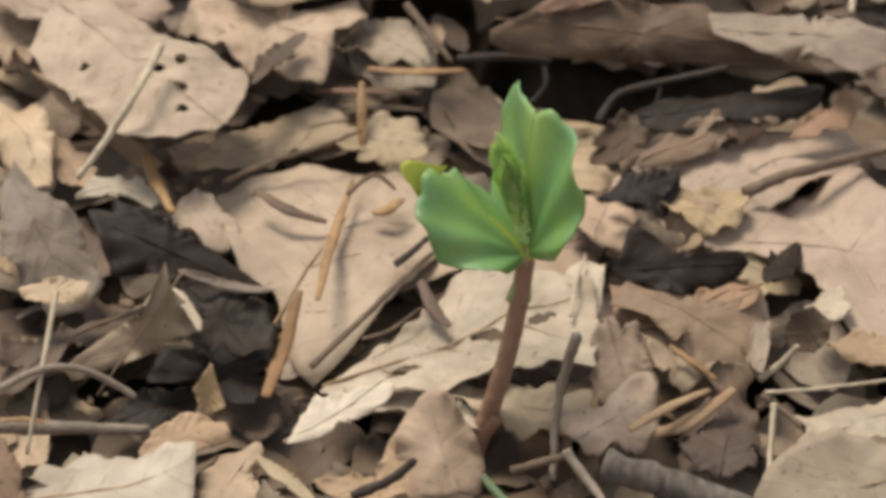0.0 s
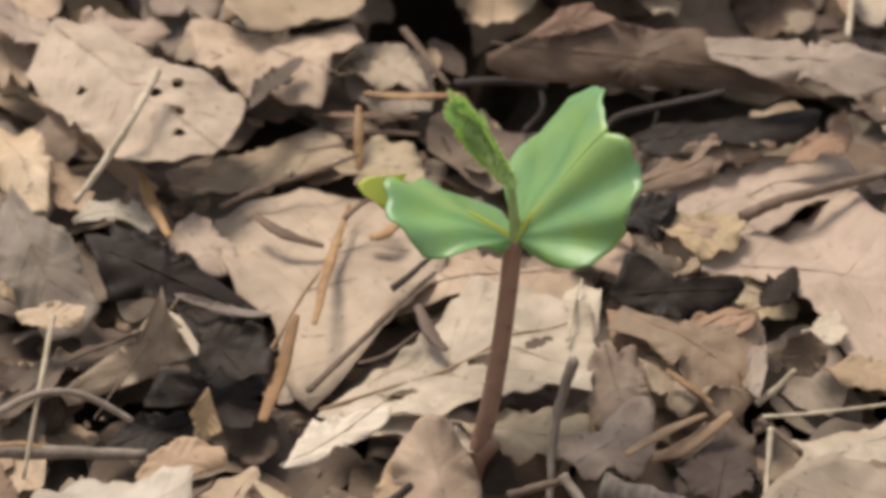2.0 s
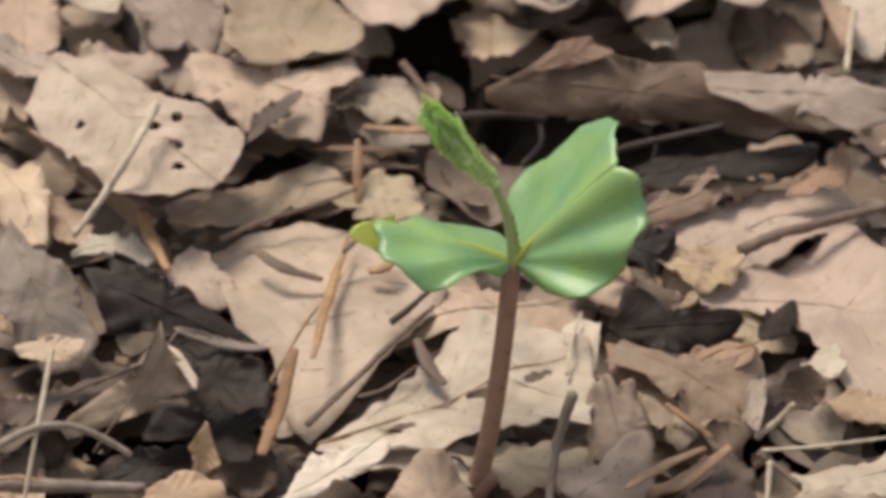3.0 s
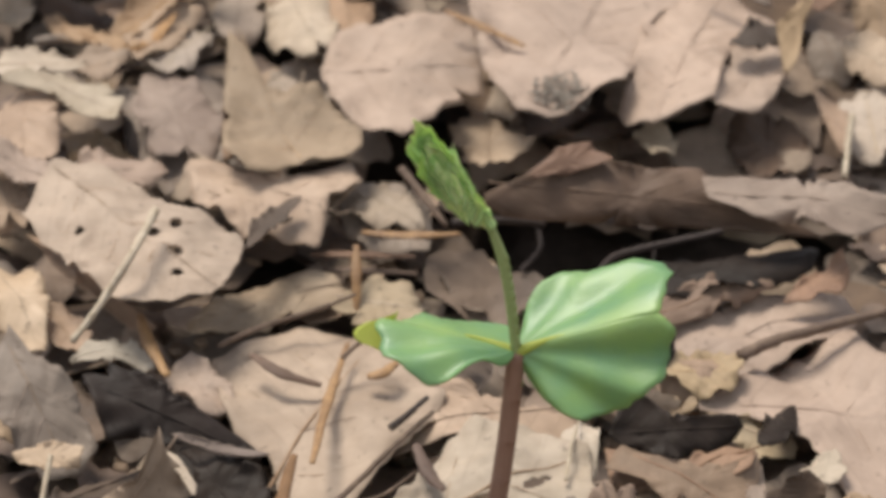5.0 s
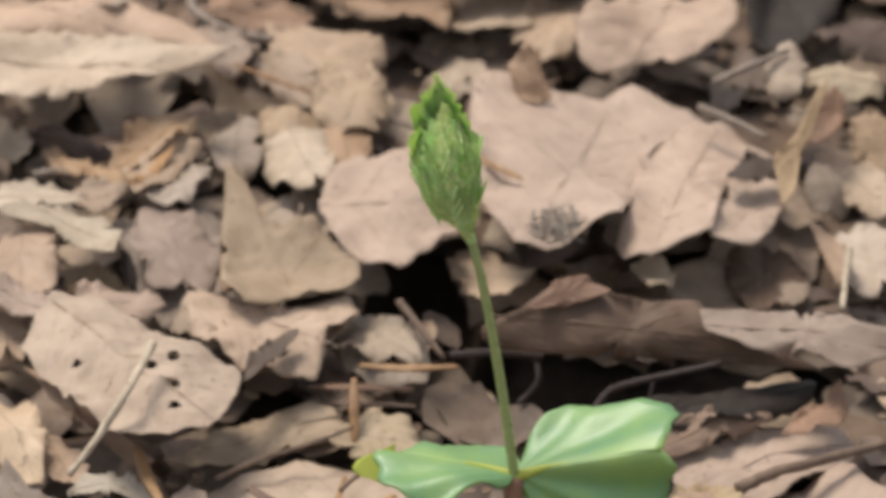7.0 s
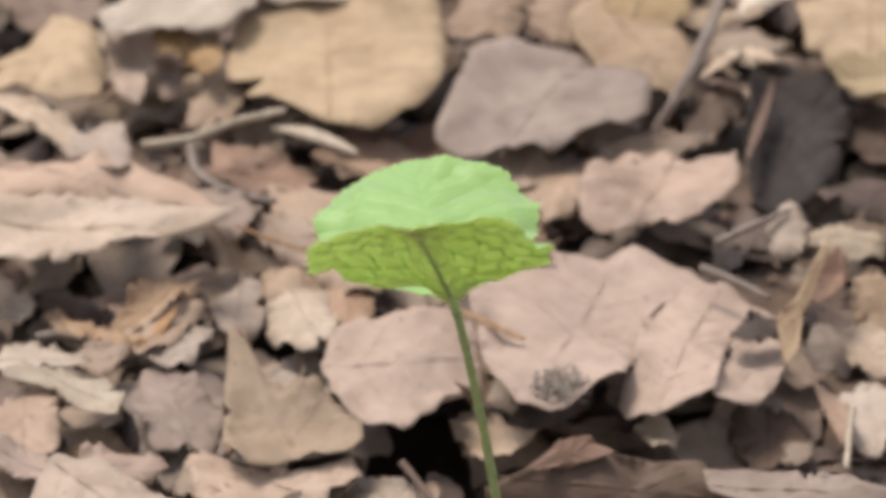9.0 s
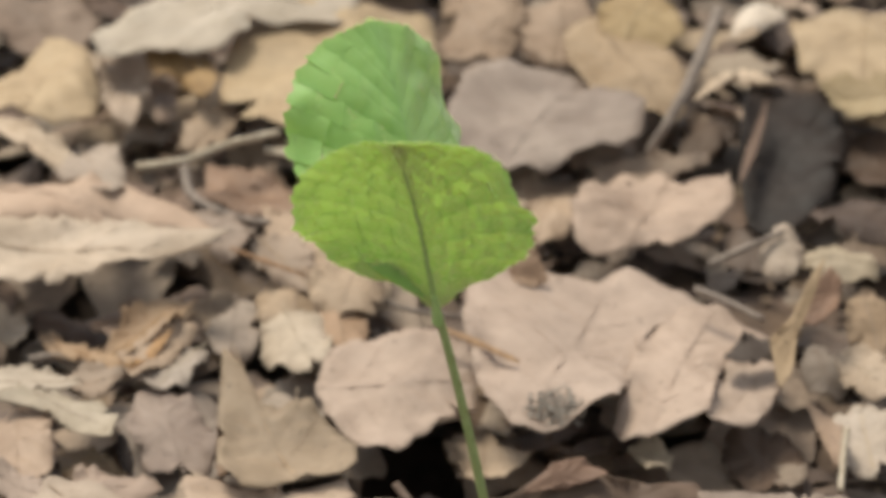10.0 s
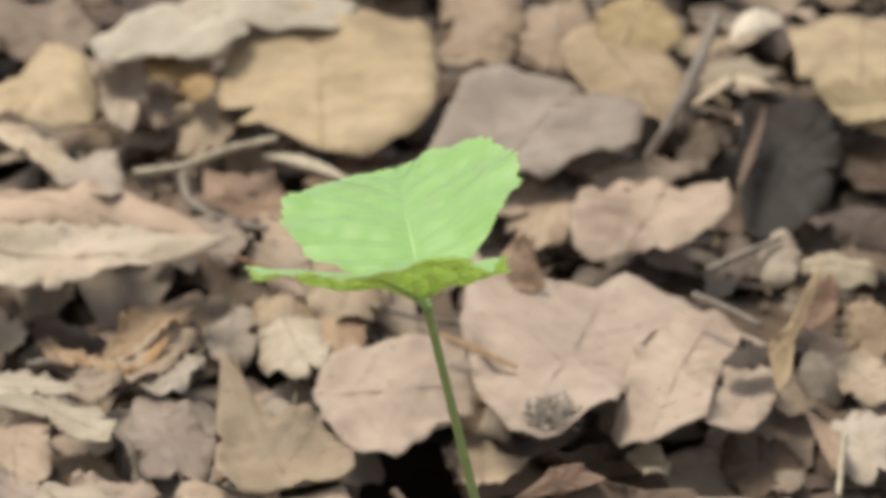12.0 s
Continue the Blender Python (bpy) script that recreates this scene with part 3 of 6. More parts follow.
torn_leaf((9.90, 2.00, 1.42), (0.909, -0.401, -0.115), (0.000, -0.276, 0.961), [(-0.56, -0.57), (0.16, -0.49), (1.00, -0.35), (0.63, 0.72), (-0.48, 0.47), (-1.17, -0.35)], TAN)
torn_leaf((9.44, -1.05, 0.82), (-0.835, -0.528, -0.152), (0.000, -0.276, 0.961), [(1.58, -0.21), (2.35, 0.11), (1.32, 0.34), (0.16, 0.85), (-0.89, 1.29), (-1.86, 0.11), (-1.60, -0.45), (-0.16, -0.87), (0.92, -1.06), (1.59, -0.86)], CREAM, label='pale cream leaf with a torn edge', rag=1.2)
torn_leaf((8.77, -3.92, 0.14), (-0.814, -0.558, -0.160), (0.000, -0.276, 0.961), [(3.06, -0.10), (-0.60, 2.51), (-2.92, -0.10), (-2.07, -1.02), (-1.06, -1.68), (0.26, -1.80), (1.19, -1.74), (2.28, -1.26)], PINK, label='broad tan leaf with a rounded edge')
torn_leaf((5.97, -0.45, 0.15), (-0.064, -0.959, -0.275), (0.000, -0.276, 0.961), [(1.12, -0.47), (1.28, 0.36), (0.60, 0.98), (-0.69, 0.92), (-1.54, 0.36), (-0.81, -0.62), (0.32, -1.31)], BROWN)
torn_leaf((3.65, 0.20, 0.34), (-0.666, -0.717, -0.205), (0.000, -0.276, 0.961), [(1.22, 0.00), (1.08, 0.79), (0.23, 0.45), (-1.00, 0.52), (-1.43, 0.00), (-0.69, -0.49), (0.21, -0.84)], TAN)
torn_leaf((2.79, 4.13, 2.17), (-0.032, -0.961, -0.275), (-0.000, -0.276, 0.961), [(1.12, -0.36), (2.03, 0.07), (0.63, 0.43), (-0.79, 0.50), (-1.75, 0.07), (-1.00, -0.52)], CREAM)
torn_leaf((-3.82, 6.99, 2.43), (0.394, 0.883, 0.253), (0.000, -0.276, 0.961), [(-0.12, 3.16), (-1.19, 2.47), (-2.11, 1.53), (-2.63, 0.31), (-4.21, -0.76), (-5.28, -1.73), (-3.80, -2.30), (-1.64, -2.60), (0.59, -2.91), (1.84, -2.70), (3.00, -1.55), (3.59, -0.29), (3.35, 0.94), (3.34, 2.29), (2.08, 3.22), (0.96, 3.86)], PINK, label='broad pinkish tan leaf lying flat', rib=1)
torn_leaf((0.23, 6.96, 2.14), (-0.925, -0.364, -0.104), (0.000, -0.276, 0.961), [(2.84, 0.83), (1.84, 0.72), (0.43, 0.77), (-1.03, 1.11), (-2.17, 1.84), (-2.95, 0.83), (-2.22, 0.26), (-0.47, -0.99), (1.01, -2.14)], PINK)
torn_leaf((0.11, 2.63, 1.60), (0.891, 0.437, 0.125), (0.000, -0.276, 0.961), [(-4.28, -0.62), (-3.44, -0.80), (-2.44, -1.31), (-1.34, -1.63), (-0.13, -1.74), (1.08, -1.86), (1.75, -2.70), (2.53, -1.58), (3.31, 0.11), (2.74, 1.20), (1.93, 2.15), (1.15, 2.55), (0.17, 2.25), (-1.12, 1.32), (-2.19, 1.09), (-3.45, 0.45), (-4.68, -0.17)], PALE, label='pale cream leaf with split side veins', rib=1, rag=1.2, holes=[(-0.24, -0.17), (-0.05, -0.24), (0.11, -0.37), (0.25, -0.52), (1.26, -0.49), (1.50, -0.49), (1.76, -0.46), (-2.59, -0.36), (-2.34, -0.37), (-2.10, -0.39)])
torn_leaf((-1.45, 0.65, 0.47), (0.941, -0.326, -0.093), (0.000, -0.276, 0.961), [(-1.16, -0.96), (-0.11, -0.58), (1.09, -0.61), (1.88, -0.32), (1.18, 0.82), (0.23, 0.96), (-0.84, 0.57), (-2.01, -0.32)], PALE)
torn_leaf((-3.40, -0.95, 0.99), (0.789, 0.535, 0.302), (-0.000, -0.492, 0.871), [(-0.90, -0.31), (0.06, -0.40), (0.97, -0.57), (1.40, -0.46), (1.61, -0.19), (0.85, 0.19), (-0.13, 0.73), (-0.87, 0.43), (-1.75, -0.19)], CREAM, label='pale leaf edge raised over a dark hollow')
torn_leaf((1.25, 0.43, 0.52), (0.998, -0.058, -0.017), (0.000, -0.276, 0.961), [(-1.95, 0.68), (-1.04, 0.82), (0.09, 0.85), (0.73, 0.84), (1.65, 0.78), (1.67, -0.14), (0.77, -0.31), (0.52, -0.98), (0.16, -0.87), (-0.40, -0.77), (-0.83, -0.47), (-1.39, -0.44)], PALE, rag=0.5)
torn_leaf((-0.93, -2.10, 0.60), (-0.211, 0.679, 0.703), (0.000, -0.719, 0.695), [(0.49, 0.99), (1.12, 0.60), (1.44, -0.03), (1.13, -0.55), (0.23, -0.89), (-0.56, -1.02), (-1.38, -0.70), (-1.35, 0.26), (-1.12, 1.33)], PINK, label='tan leaf standing up before the seedling', cup=-0.15)
torn_leaf((-1.92, -2.19, 0.18), (0.363, 0.770, 0.524), (-0.000, -0.562, 0.827), [(-0.77, -0.67), (-0.01, -0.44), (1.08, -0.16), (1.41, 0.34), (0.16, 0.44), (-1.17, 0.34)], TAN)
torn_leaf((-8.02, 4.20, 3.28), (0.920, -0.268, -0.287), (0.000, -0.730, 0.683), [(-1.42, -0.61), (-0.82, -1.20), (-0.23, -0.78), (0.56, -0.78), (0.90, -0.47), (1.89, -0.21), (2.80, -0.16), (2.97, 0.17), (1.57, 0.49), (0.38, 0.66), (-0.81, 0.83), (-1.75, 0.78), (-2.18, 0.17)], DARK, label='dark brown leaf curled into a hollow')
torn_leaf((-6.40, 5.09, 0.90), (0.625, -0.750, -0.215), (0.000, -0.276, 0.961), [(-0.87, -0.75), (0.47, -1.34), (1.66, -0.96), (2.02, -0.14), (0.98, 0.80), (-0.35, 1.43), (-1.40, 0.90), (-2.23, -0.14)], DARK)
torn_leaf((-8.44, 1.56, 1.98), (-0.573, -0.228, -0.787), (0.001, -0.961, 0.278), [(1.96, -0.64), (1.18, -0.14), (0.32, 0.47), (-0.60, 1.03), (-1.03, 1.16), (-1.34, 0.61), (-1.45, 0.02), (-2.02, -0.64), (-1.17, -0.13), (-0.54, -0.29), (0.61, -0.70), (1.77, -1.11)], TAN, label='warm brown leaf tilted upright with a ragged tip', cup=-0.1)
torn_leaf((-7.22, 1.64, 2.72), (0.398, -0.882, -0.253), (-0.000, -0.276, 0.961), [(-0.38, -0.18), (0.41, -0.10), (1.15, -0.07), (0.53, 0.20), (0.01, 0.13), (-0.62, 0.13), (-1.09, -0.07)], PALE, rag=1.5)
torn_leaf((-10.43, 2.48, 1.27), (-0.687, -0.699, -0.200), (0.000, -0.276, 0.961), [(2.09, -0.04), (1.85, 0.53), (0.58, 0.58), (-0.87, 0.46), (-2.43, 0.25), (-3.30, -0.04), (-1.50, -0.23), (0.11, -0.58), (1.50, -0.72)], BROWN)
torn_leaf((-11.16, 5.43, 2.98), (0.425, -0.732, -0.533), (-0.001, -0.589, 0.808), [(-0.13, -1.18), (0.54, -0.97), (1.24, -1.09), (2.00, -0.46), (2.07, 0.29), (1.46, 1.00), (0.73, 1.07), (-0.62, 1.06), (-1.72, 0.39), (-2.86, 0.29), (-2.10, -0.41)], GREY, label='greyish leaf propped upright among the litter')
torn_leaf((-10.60, 2.64, 2.71), (0.999, 0.036, 0.027), (0.000, -0.605, 0.797), [(-0.75, -0.20), (-0.04, -0.48), (0.74, -0.26), (0.88, 0.23), (0.16, 0.43), (-0.55, 0.29), (-0.97, 0.23)], PALE, rag=1.5)
torn_leaf((-12.29, 10.67, 4.18), (0.359, -0.897, -0.257), (0.000, -0.276, 0.961), [(0.40, -1.01), (1.38, -0.65), (2.34, -0.30), (2.25, 0.20), (0.78, 0.70), (-0.85, 0.93), (-1.81, 0.72), (-2.20, -0.30)], PALE, label='pale decayed leaf riddled with gaps', rag=2)
torn_leaf((-9.48, 8.69, 3.20), (0.995, -0.101, -0.029), (-0.000, -0.276, 0.961), [(-0.87, -0.42), (-0.12, -0.34), (1.01, -0.73), (1.18, 0.06), (0.34, 0.48), (-0.76, 0.63), (-1.26, 0.06)], CREAM, rag=2)
torn_leaf((-10.95, 10.26, 3.36), (0.398, -0.882, -0.253), (-0.000, -0.276, 0.961), [(-0.31, -0.60), (0.86, -0.51), (1.35, -0.04), (0.52, 0.65), (-0.70, 0.50), (-1.51, -0.04)], TAN)
torn_leaf((-7.10, 7.60, 2.60), (0.502, -0.831, -0.238), (0.000, -0.276, 0.961), [(0.10, -0.83), (0.91, -0.41), (1.36, 0.36), (0.18, 0.81), (-1.25, 0.36), (-0.94, -0.63)], ROSE)
torn_leaf((-8.82, -3.52, 0.11), (0.955, 0.286, 0.082), (-0.000, -0.276, 0.961), [(-2.23, -0.69), (1.45, -1.84), (1.94, -0.72), (2.30, 0.43), (0.80, 1.16), (-0.04, 1.76), (-0.63, 1.61), (-1.50, 1.44), (-2.11, 0.55)], CREAM, label='pale cream leaf with raised veins', rib=1)
torn_leaf((-7.10, -1.64, 0.67), (0.912, 0.339, 0.230), (-0.000, -0.560, 0.829), [(-0.71, -0.35), (0.09, -0.56), (1.02, -0.45), (1.08, 0.05), (0.26, 0.60), (-0.67, 0.48), (-1.28, 0.05)], TAN)
torn_leaf((-5.96, -3.14, 0.08), (-0.373, -0.892, -0.256), (0.000, -0.276, 0.961), [(1.67, -0.05), (1.22, 1.06), (0.24, 0.91), (-0.64, 0.21), (-1.56, 0.25), (-1.90, -0.05), (-1.40, -0.73), (-0.40, -0.95), (0.79, -0.47)], PINK)
torn_leaf((-6.57, -0.83, 1.42), (-0.154, -0.249, -0.956), (-0.000, -0.968, 0.252), [(0.62, -0.04), (0.26, 0.47), (-0.26, 0.18), (-0.79, -0.04), (-0.02, -0.41)], TAN)
torn_leaf((-11.43, -3.79, 0.60), (0.410, -0.877, -0.251), (0.000, -0.276, 0.961), [(0.96, -0.80), (1.34, 0.04), (0.44, 0.49), (-1.11, 0.59), (-1.59, 0.04)], REDBROWN)
# coloured near-black for the shade of the hollow at lower left
torn_leaf((-7.92, 0.96, 0.28), (-0.921, -0.375, -0.108), (0.000, -0.276, 0.961), [(1.48, -0.16), (0.58, 0.70), (-0.60, 0.72), (-1.36, -0.16), (-0.79, -0.65), (0.41, -0.67)], DARK)
torn_leaf((-11.28, 2.48, 0.99), (0.916, -0.386, -0.111), (-0.000, -0.276, 0.961), [(-0.40, -0.87), (0.38, -0.52), (1.21, 0.33), (0.22, 0.65), (-1.07, 0.33)], BROWN)

# leaves behind the seedling
torn_leaf((-6.54, 18.88, 7.29), (-0.003, -0.850, -0.527), (-0.006, -0.527, 0.850), [(-0.95, -0.44), (0.81, -0.50), (2.11, -0.48), (2.44, -0.30), (1.47, 0.15), (0.60, 0.61), (-0.73, 0.72), (-1.51, 0.20), (-2.53, -0.30)], TAN, label='narrow tan leaf standing on its tip')
torn_leaf((-5.17, 17.96, 6.55), (-0.152, -0.950, -0.272), (0.000, -0.276, 0.961), [(0.42, -1.19), (1.81, -1.40), (2.37, -0.64), (2.08, 0.12), (1.27, 1.12), (0.96, 2.21), (-0.27, 1.33), (-2.00, 0.52), (-2.78, -0.64), (-1.74, -1.20)], SPECK, label='pale blotched leaf with a wavy rim')
torn_leaf((-8.54, 20.11, 6.33), (0.057, -0.960, -0.275), (0.000, -0.276, 0.961), [(-0.65, -1.49), (0.30, -1.22), (2.28, -0.96), (3.51, -0.30), (3.69, 0.35), (1.62, 0.51), (2.43, 1.49), (1.06, 1.42), (-2.38, 1.53), (-2.61, 0.35), (-2.37, -1.00), (-1.80, -2.17)], GREY, label='flat grey leaf stained with dirt')
torn_leaf((-7.24, 16.47, 5.57), (0.356, -0.898, -0.258), (-0.000, -0.276, 0.961), [(0.64, -0.96), (1.32, -0.01), (1.11, 1.07), (0.17, 1.05), (-0.96, 0.57), (-1.83, -0.01), (0.20, -1.32)], SPECK)
torn_leaf((-12.79, 18.06, 6.86), (0.073, -0.959, -0.275), (0.000, -0.276, 0.961), [(0.74, -1.09), (1.67, -0.58), (1.72, 0.06), (2.33, 0.31), (2.21, 0.63), (1.50, 1.05), (-1.39, 0.98), (-1.97, 0.31), (-1.83, -0.67), (-1.40, -1.15)], TAN)
torn_leaf((-11.36, 19.10, 7.44), (0.762, -0.622, -0.178), (0.000, -0.276, 0.961), [(-1.99, -1.06), (-1.33, -0.78), (-0.42, -0.53), (0.63, -0.65), (1.55, -0.66), (2.41, -0.73), (1.53, 0.51), (0.29, 1.08), (-0.91, 0.88), (-1.69, 0.02), (-2.33, -0.73)], PALE, cup=-0.2)
torn_leaf((-10.91, 18.88, 5.83), (0.703, -0.684, -0.196), (0.000, -0.276, 0.961), [(0.03, -0.89), (0.95, -0.39), (1.42, 0.50), (0.27, 0.63), (-0.90, 0.32), (-2.03, 0.50)], AMBER_L)
torn_leaf((-9.68, 17.83, 6.52), (0.274, -0.733, -0.623), (-0.000, -0.648, 0.762), [(-0.20, -0.20), (0.40, -0.21), (0.89, -0.03), (0.32, 0.21), (-0.59, 0.19), (-0.86, -0.03)], DARK)
torn_leaf((-12.68, 20.93, 7.83), (-1.000, 0.002, 0.001), (0.000, -0.276, 0.961), [(1.32, 0.38), (0.61, 0.85), (-0.51, 0.38), (-1.67, 0.38), (-1.45, -0.26), (0.10, -0.74), (1.09, -0.58)], PALE)
torn_leaf((-10.96, 21.69, 7.62), (0.988, 0.151, 0.043), (-0.000, -0.276, 0.961), [(-0.68, -0.29), (-0.06, -0.87), (0.46, -0.63), (1.04, 0.25), (-0.26, 0.79), (-0.98, 0.25)], PINK)
torn_leaf((-8.52, 22.88, 7.82), (-0.412, -0.876, -0.251), (0.000, -0.276, 0.961), [(1.55, 0.07), (0.87, 0.65), (-0.56, 0.67), (-2.11, 0.07), (-1.16, -0.41), (-0.00, -0.57), (1.35, -0.80)], PALE)
torn_leaf((-9.51, 24.81, 8.38), (-0.558, -0.798, -0.229), (0.000, -0.276, 0.961), [(2.22, 0.46), (0.96, 0.56), (-0.40, 0.80), (-2.01, 0.46), (-1.57, -0.51), (-0.08, -0.90), (1.63, -0.43)], AMBER_L, label='amber leaf fragment with a glossy curve', cup=0.4)
torn_leaf((-9.47, 23.25, 7.93), (0.679, 0.706, 0.202), (0.000, -0.276, 0.961), [(-0.83, -0.27), (0.07, -0.29), (1.28, 0.10), (0.87, 0.30), (-1.18, 0.10)], AMBER_L)
torn_leaf((-10.42, 15.98, 5.85), (0.929, 0.355, 0.102), (0.000, -0.276, 0.961), [(-1.06, -0.50), (0.95, -1.00), (1.96, -0.47), (1.34, 0.74), (0.09, 1.08), (-1.45, 0.43), (-2.70, -0.47)], PINK)
torn_leaf((-1.85, 20.71, 7.62), (1.000, -0.002, -0.001), (-0.000, -0.276, 0.961), [(-2.06, -1.63), (-1.13, -3.00), (-0.15, -3.60), (1.31, -2.09), (2.30, -1.16), (2.49, 1.37), (1.48, 3.01), (0.12, 2.68), (-1.24, 2.68), (-2.07, 2.02), (-2.49, 0.09)], ROSE, label='broad pinkish leaf with a smooth rounded rim')
torn_leaf((3.41, 22.43, 8.48), (0.276, 0.924, 0.265), (0.000, -0.276, 0.961), [(3.15, 4.06), (4.05, 2.95), (4.50, 1.62), (5.17, 0.16), (5.04, -1.31), (4.97, -2.57), (3.85, -3.44), (1.83, -1.88), (-0.19, -2.00), (-2.96, -2.11), (-4.43, -1.66), (-5.41, -1.07), (-5.83, -0.35), (-5.56, 0.56), (-4.46, 1.49), (-3.21, 2.21), (-0.52, 3.34)], ROSE, label='large cupped leaf holding a little grit', cup=0.06, curl=1.3, rag=0.4)
torn_leaf((6.60, 21.51, 8.12), (0.315, 0.912, 0.262), (0.000, -0.276, 0.961), [(2.37, 2.04), (3.35, 1.24), (4.15, 0.11), (3.08, -2.27), (1.20, -1.30), (-0.37, -1.18), (-2.58, -1.45), (-3.56, -0.63), (-4.10, 0.71), (-3.30, 1.22), (-0.24, 1.52)], ROSE, label='flat pinkish leaf split along a vein', rag=0.4)
torn_leaf((8.50, 20.71, 7.76), (0.491, 0.837, 0.240), (0.000, -0.276, 0.961), [(-2.49, -0.38), (-1.63, -0.97), (-0.04, -0.95), (1.58, -0.58), (3.03, 0.18), (2.48, 0.49), (0.86, 1.03), (-1.01, 0.78), (-2.63, 0.18)], ROSE, label='pale leaf folded up along its midrib')
torn_leaf((9.80, 21.32, 9.03), (-0.338, -0.625, -0.704), (0.009, -0.750, 0.661), [(2.07, 0.21), (1.23, 0.38), (-0.07, 0.15), (-1.31, 0.29), (-2.69, 0.21), (-1.79, -0.04), (-0.55, -0.18), (0.39, -0.58)], TAN)
torn_leaf((10.91, 23.42, 9.54), (-0.276, -0.652, -0.707), (-0.002, -0.735, 0.678), [(1.01, -0.02), (0.26, 0.50), (-0.72, 0.44), (-1.19, -0.02), (-0.07, -0.45), (0.94, -0.47)], REDBROWN)
torn_leaf((0.63, 18.96, 6.14), (-0.011, -0.961, -0.276), (0.000, -0.276, 0.961), [(0.06, -1.01), (1.55, -0.19), (1.09, 0.95), (0.34, 1.45), (-0.42, 0.64), (-1.80, -0.19), (-0.86, -1.18)], TAN)
torn_leaf((5.53, 18.57, 6.17), (-0.050, -0.960, -0.275), (-0.000, -0.276, 0.961), [(0.81, -0.18), (0.63, 0.48), (-0.14, 0.64), (-0.86, -0.18), (-0.38, -0.67)], PALE, rag=1.5)
torn_leaf((10.81, 19.74, 6.50), (0.139, -0.952, -0.273), (0.000, -0.276, 0.961), [(-0.46, -0.33), (2.31, -0.31), (0.88, 0.37), (-0.98, 0.47), (-2.05, -0.31)], TAN)

# leaves further up the slope
torn_leaf((-12.06, 26.59, 10.46), (0.988, -0.138, -0.075), (-0.003, -0.494, 0.869), [(-2.80, -1.88), (-0.72, -1.70), (1.11, -1.17), (2.20, -0.50), (3.65, 0.15), (4.82, 0.52), (5.29, 0.85), (3.46, 1.10), (1.06, 1.40), (-1.43, 1.29), (-3.49, 0.85)], PALE, label='long pale tan leaf overhanging a dark gap')
torn_leaf((-12.46, 30.79, 11.07), (0.913, -0.393, -0.113), (0.000, -0.276, 0.961), [(-2.55, -2.12), (-0.48, -1.42), (2.00, -0.74), (4.38, -0.30), (5.35, 0.52), (4.03, 0.75), (1.17, 1.55), (-0.69, 1.16), (-2.07, 1.40), (-4.09, 0.52)], PINK)
torn_leaf((-11.74, 32.55, 11.72), (0.310, -0.914, -0.262), (0.000, -0.276, 0.961), [(0.86, -1.13), (1.88, 0.11), (1.50, 0.76), (-1.27, 1.07), (-2.01, 0.11), (-0.01, -1.30)], PINK)
torn_leaf((-14.05, 39.40, 13.26), (-0.303, -0.916, -0.263), (-0.000, -0.276, 0.961), [(2.63, -0.93), (2.16, -0.11), (1.97, 1.25), (1.19, 2.36), (-0.83, 1.75), (-2.27, 0.53), (-2.74, -0.93), (-1.64, -1.53), (-0.09, -2.12)], HONEY, label='large ochre leaf arched in the litter', cup=-0.3)
torn_leaf((-11.43, 41.03, 13.03), (0.045, -0.960, -0.275), (0.000, -0.276, 0.961), [(0.30, -0.83), (3.29, -0.35), (4.56, 0.45), (0.40, 0.93), (-3.62, 0.45), (-3.24, -0.94)], PINK)
torn_leaf((-9.26, 40.14, 13.76), (0.344, -0.903, -0.259), (0.000, -0.276, 0.961), [(0.35, -1.12), (0.63, -0.39), (2.45, -0.35), (3.06, 0.06), (1.51, 0.74), (-1.40, 1.03), (-2.24, 0.06), (-1.49, -1.08)], AMBER_L, label='curled brown leaf forming a small arch', cup=-0.4)
torn_leaf((-10.11, 41.01, 12.32), (0.121, -0.954, -0.274), (-0.000, -0.276, 0.961), [(1.77, -0.41), (1.24, 0.39), (-1.12, 0.54), (-1.69, -0.41)], PINK)
torn_leaf((-4.54, 38.96, 13.58), (-0.033, 0.927, 0.374), (0.000, -0.375, 0.927), [(-0.69, 3.47), (2.53, 3.25), (4.17, 2.64), (5.24, 1.06), (5.51, -1.33), (5.02, -3.95), (1.48, -4.11), (-2.05, -3.80), (-3.99, -2.92), (-5.01, -1.59), (-4.71, -0.11), (-3.26, 1.47), (-2.57, 2.60), (-1.67, 3.33)], HONEY, label='large ochre leaf with a rounded rim', bend=-0.12, cup=-0.1, rag=0.4)
torn_leaf((-8.19, 42.26, 15.21), (-0.898, -0.422, -0.121), (0.000, -0.276, 0.961), [(4.51, 0.20), (3.30, 0.81), (2.25, 2.31), (1.05, 2.43), (-1.04, 1.51), (-3.69, 1.84), (-5.55, 0.20), (-1.09, -2.04), (2.29, -2.19), (4.20, -1.63)], PALE, label='bleached pale leaf at the back')
torn_leaf((2.80, 36.43, 12.45), (0.411, 0.857, 0.312), (0.000, -0.342, 0.940), [(-3.46, 2.59), (-1.20, 3.02), (1.64, 3.44), (3.51, 2.78), (4.18, 0.95), (3.42, -0.61), (2.21, -2.02), (1.53, -3.20), (-0.31, -3.72), (-1.62, -2.64), (-2.39, -1.75), (-3.33, -0.14), (-4.18, 1.29)], GREY, label='broad brown leaf blotched with stains', bend=-0.06, rag=0.4)
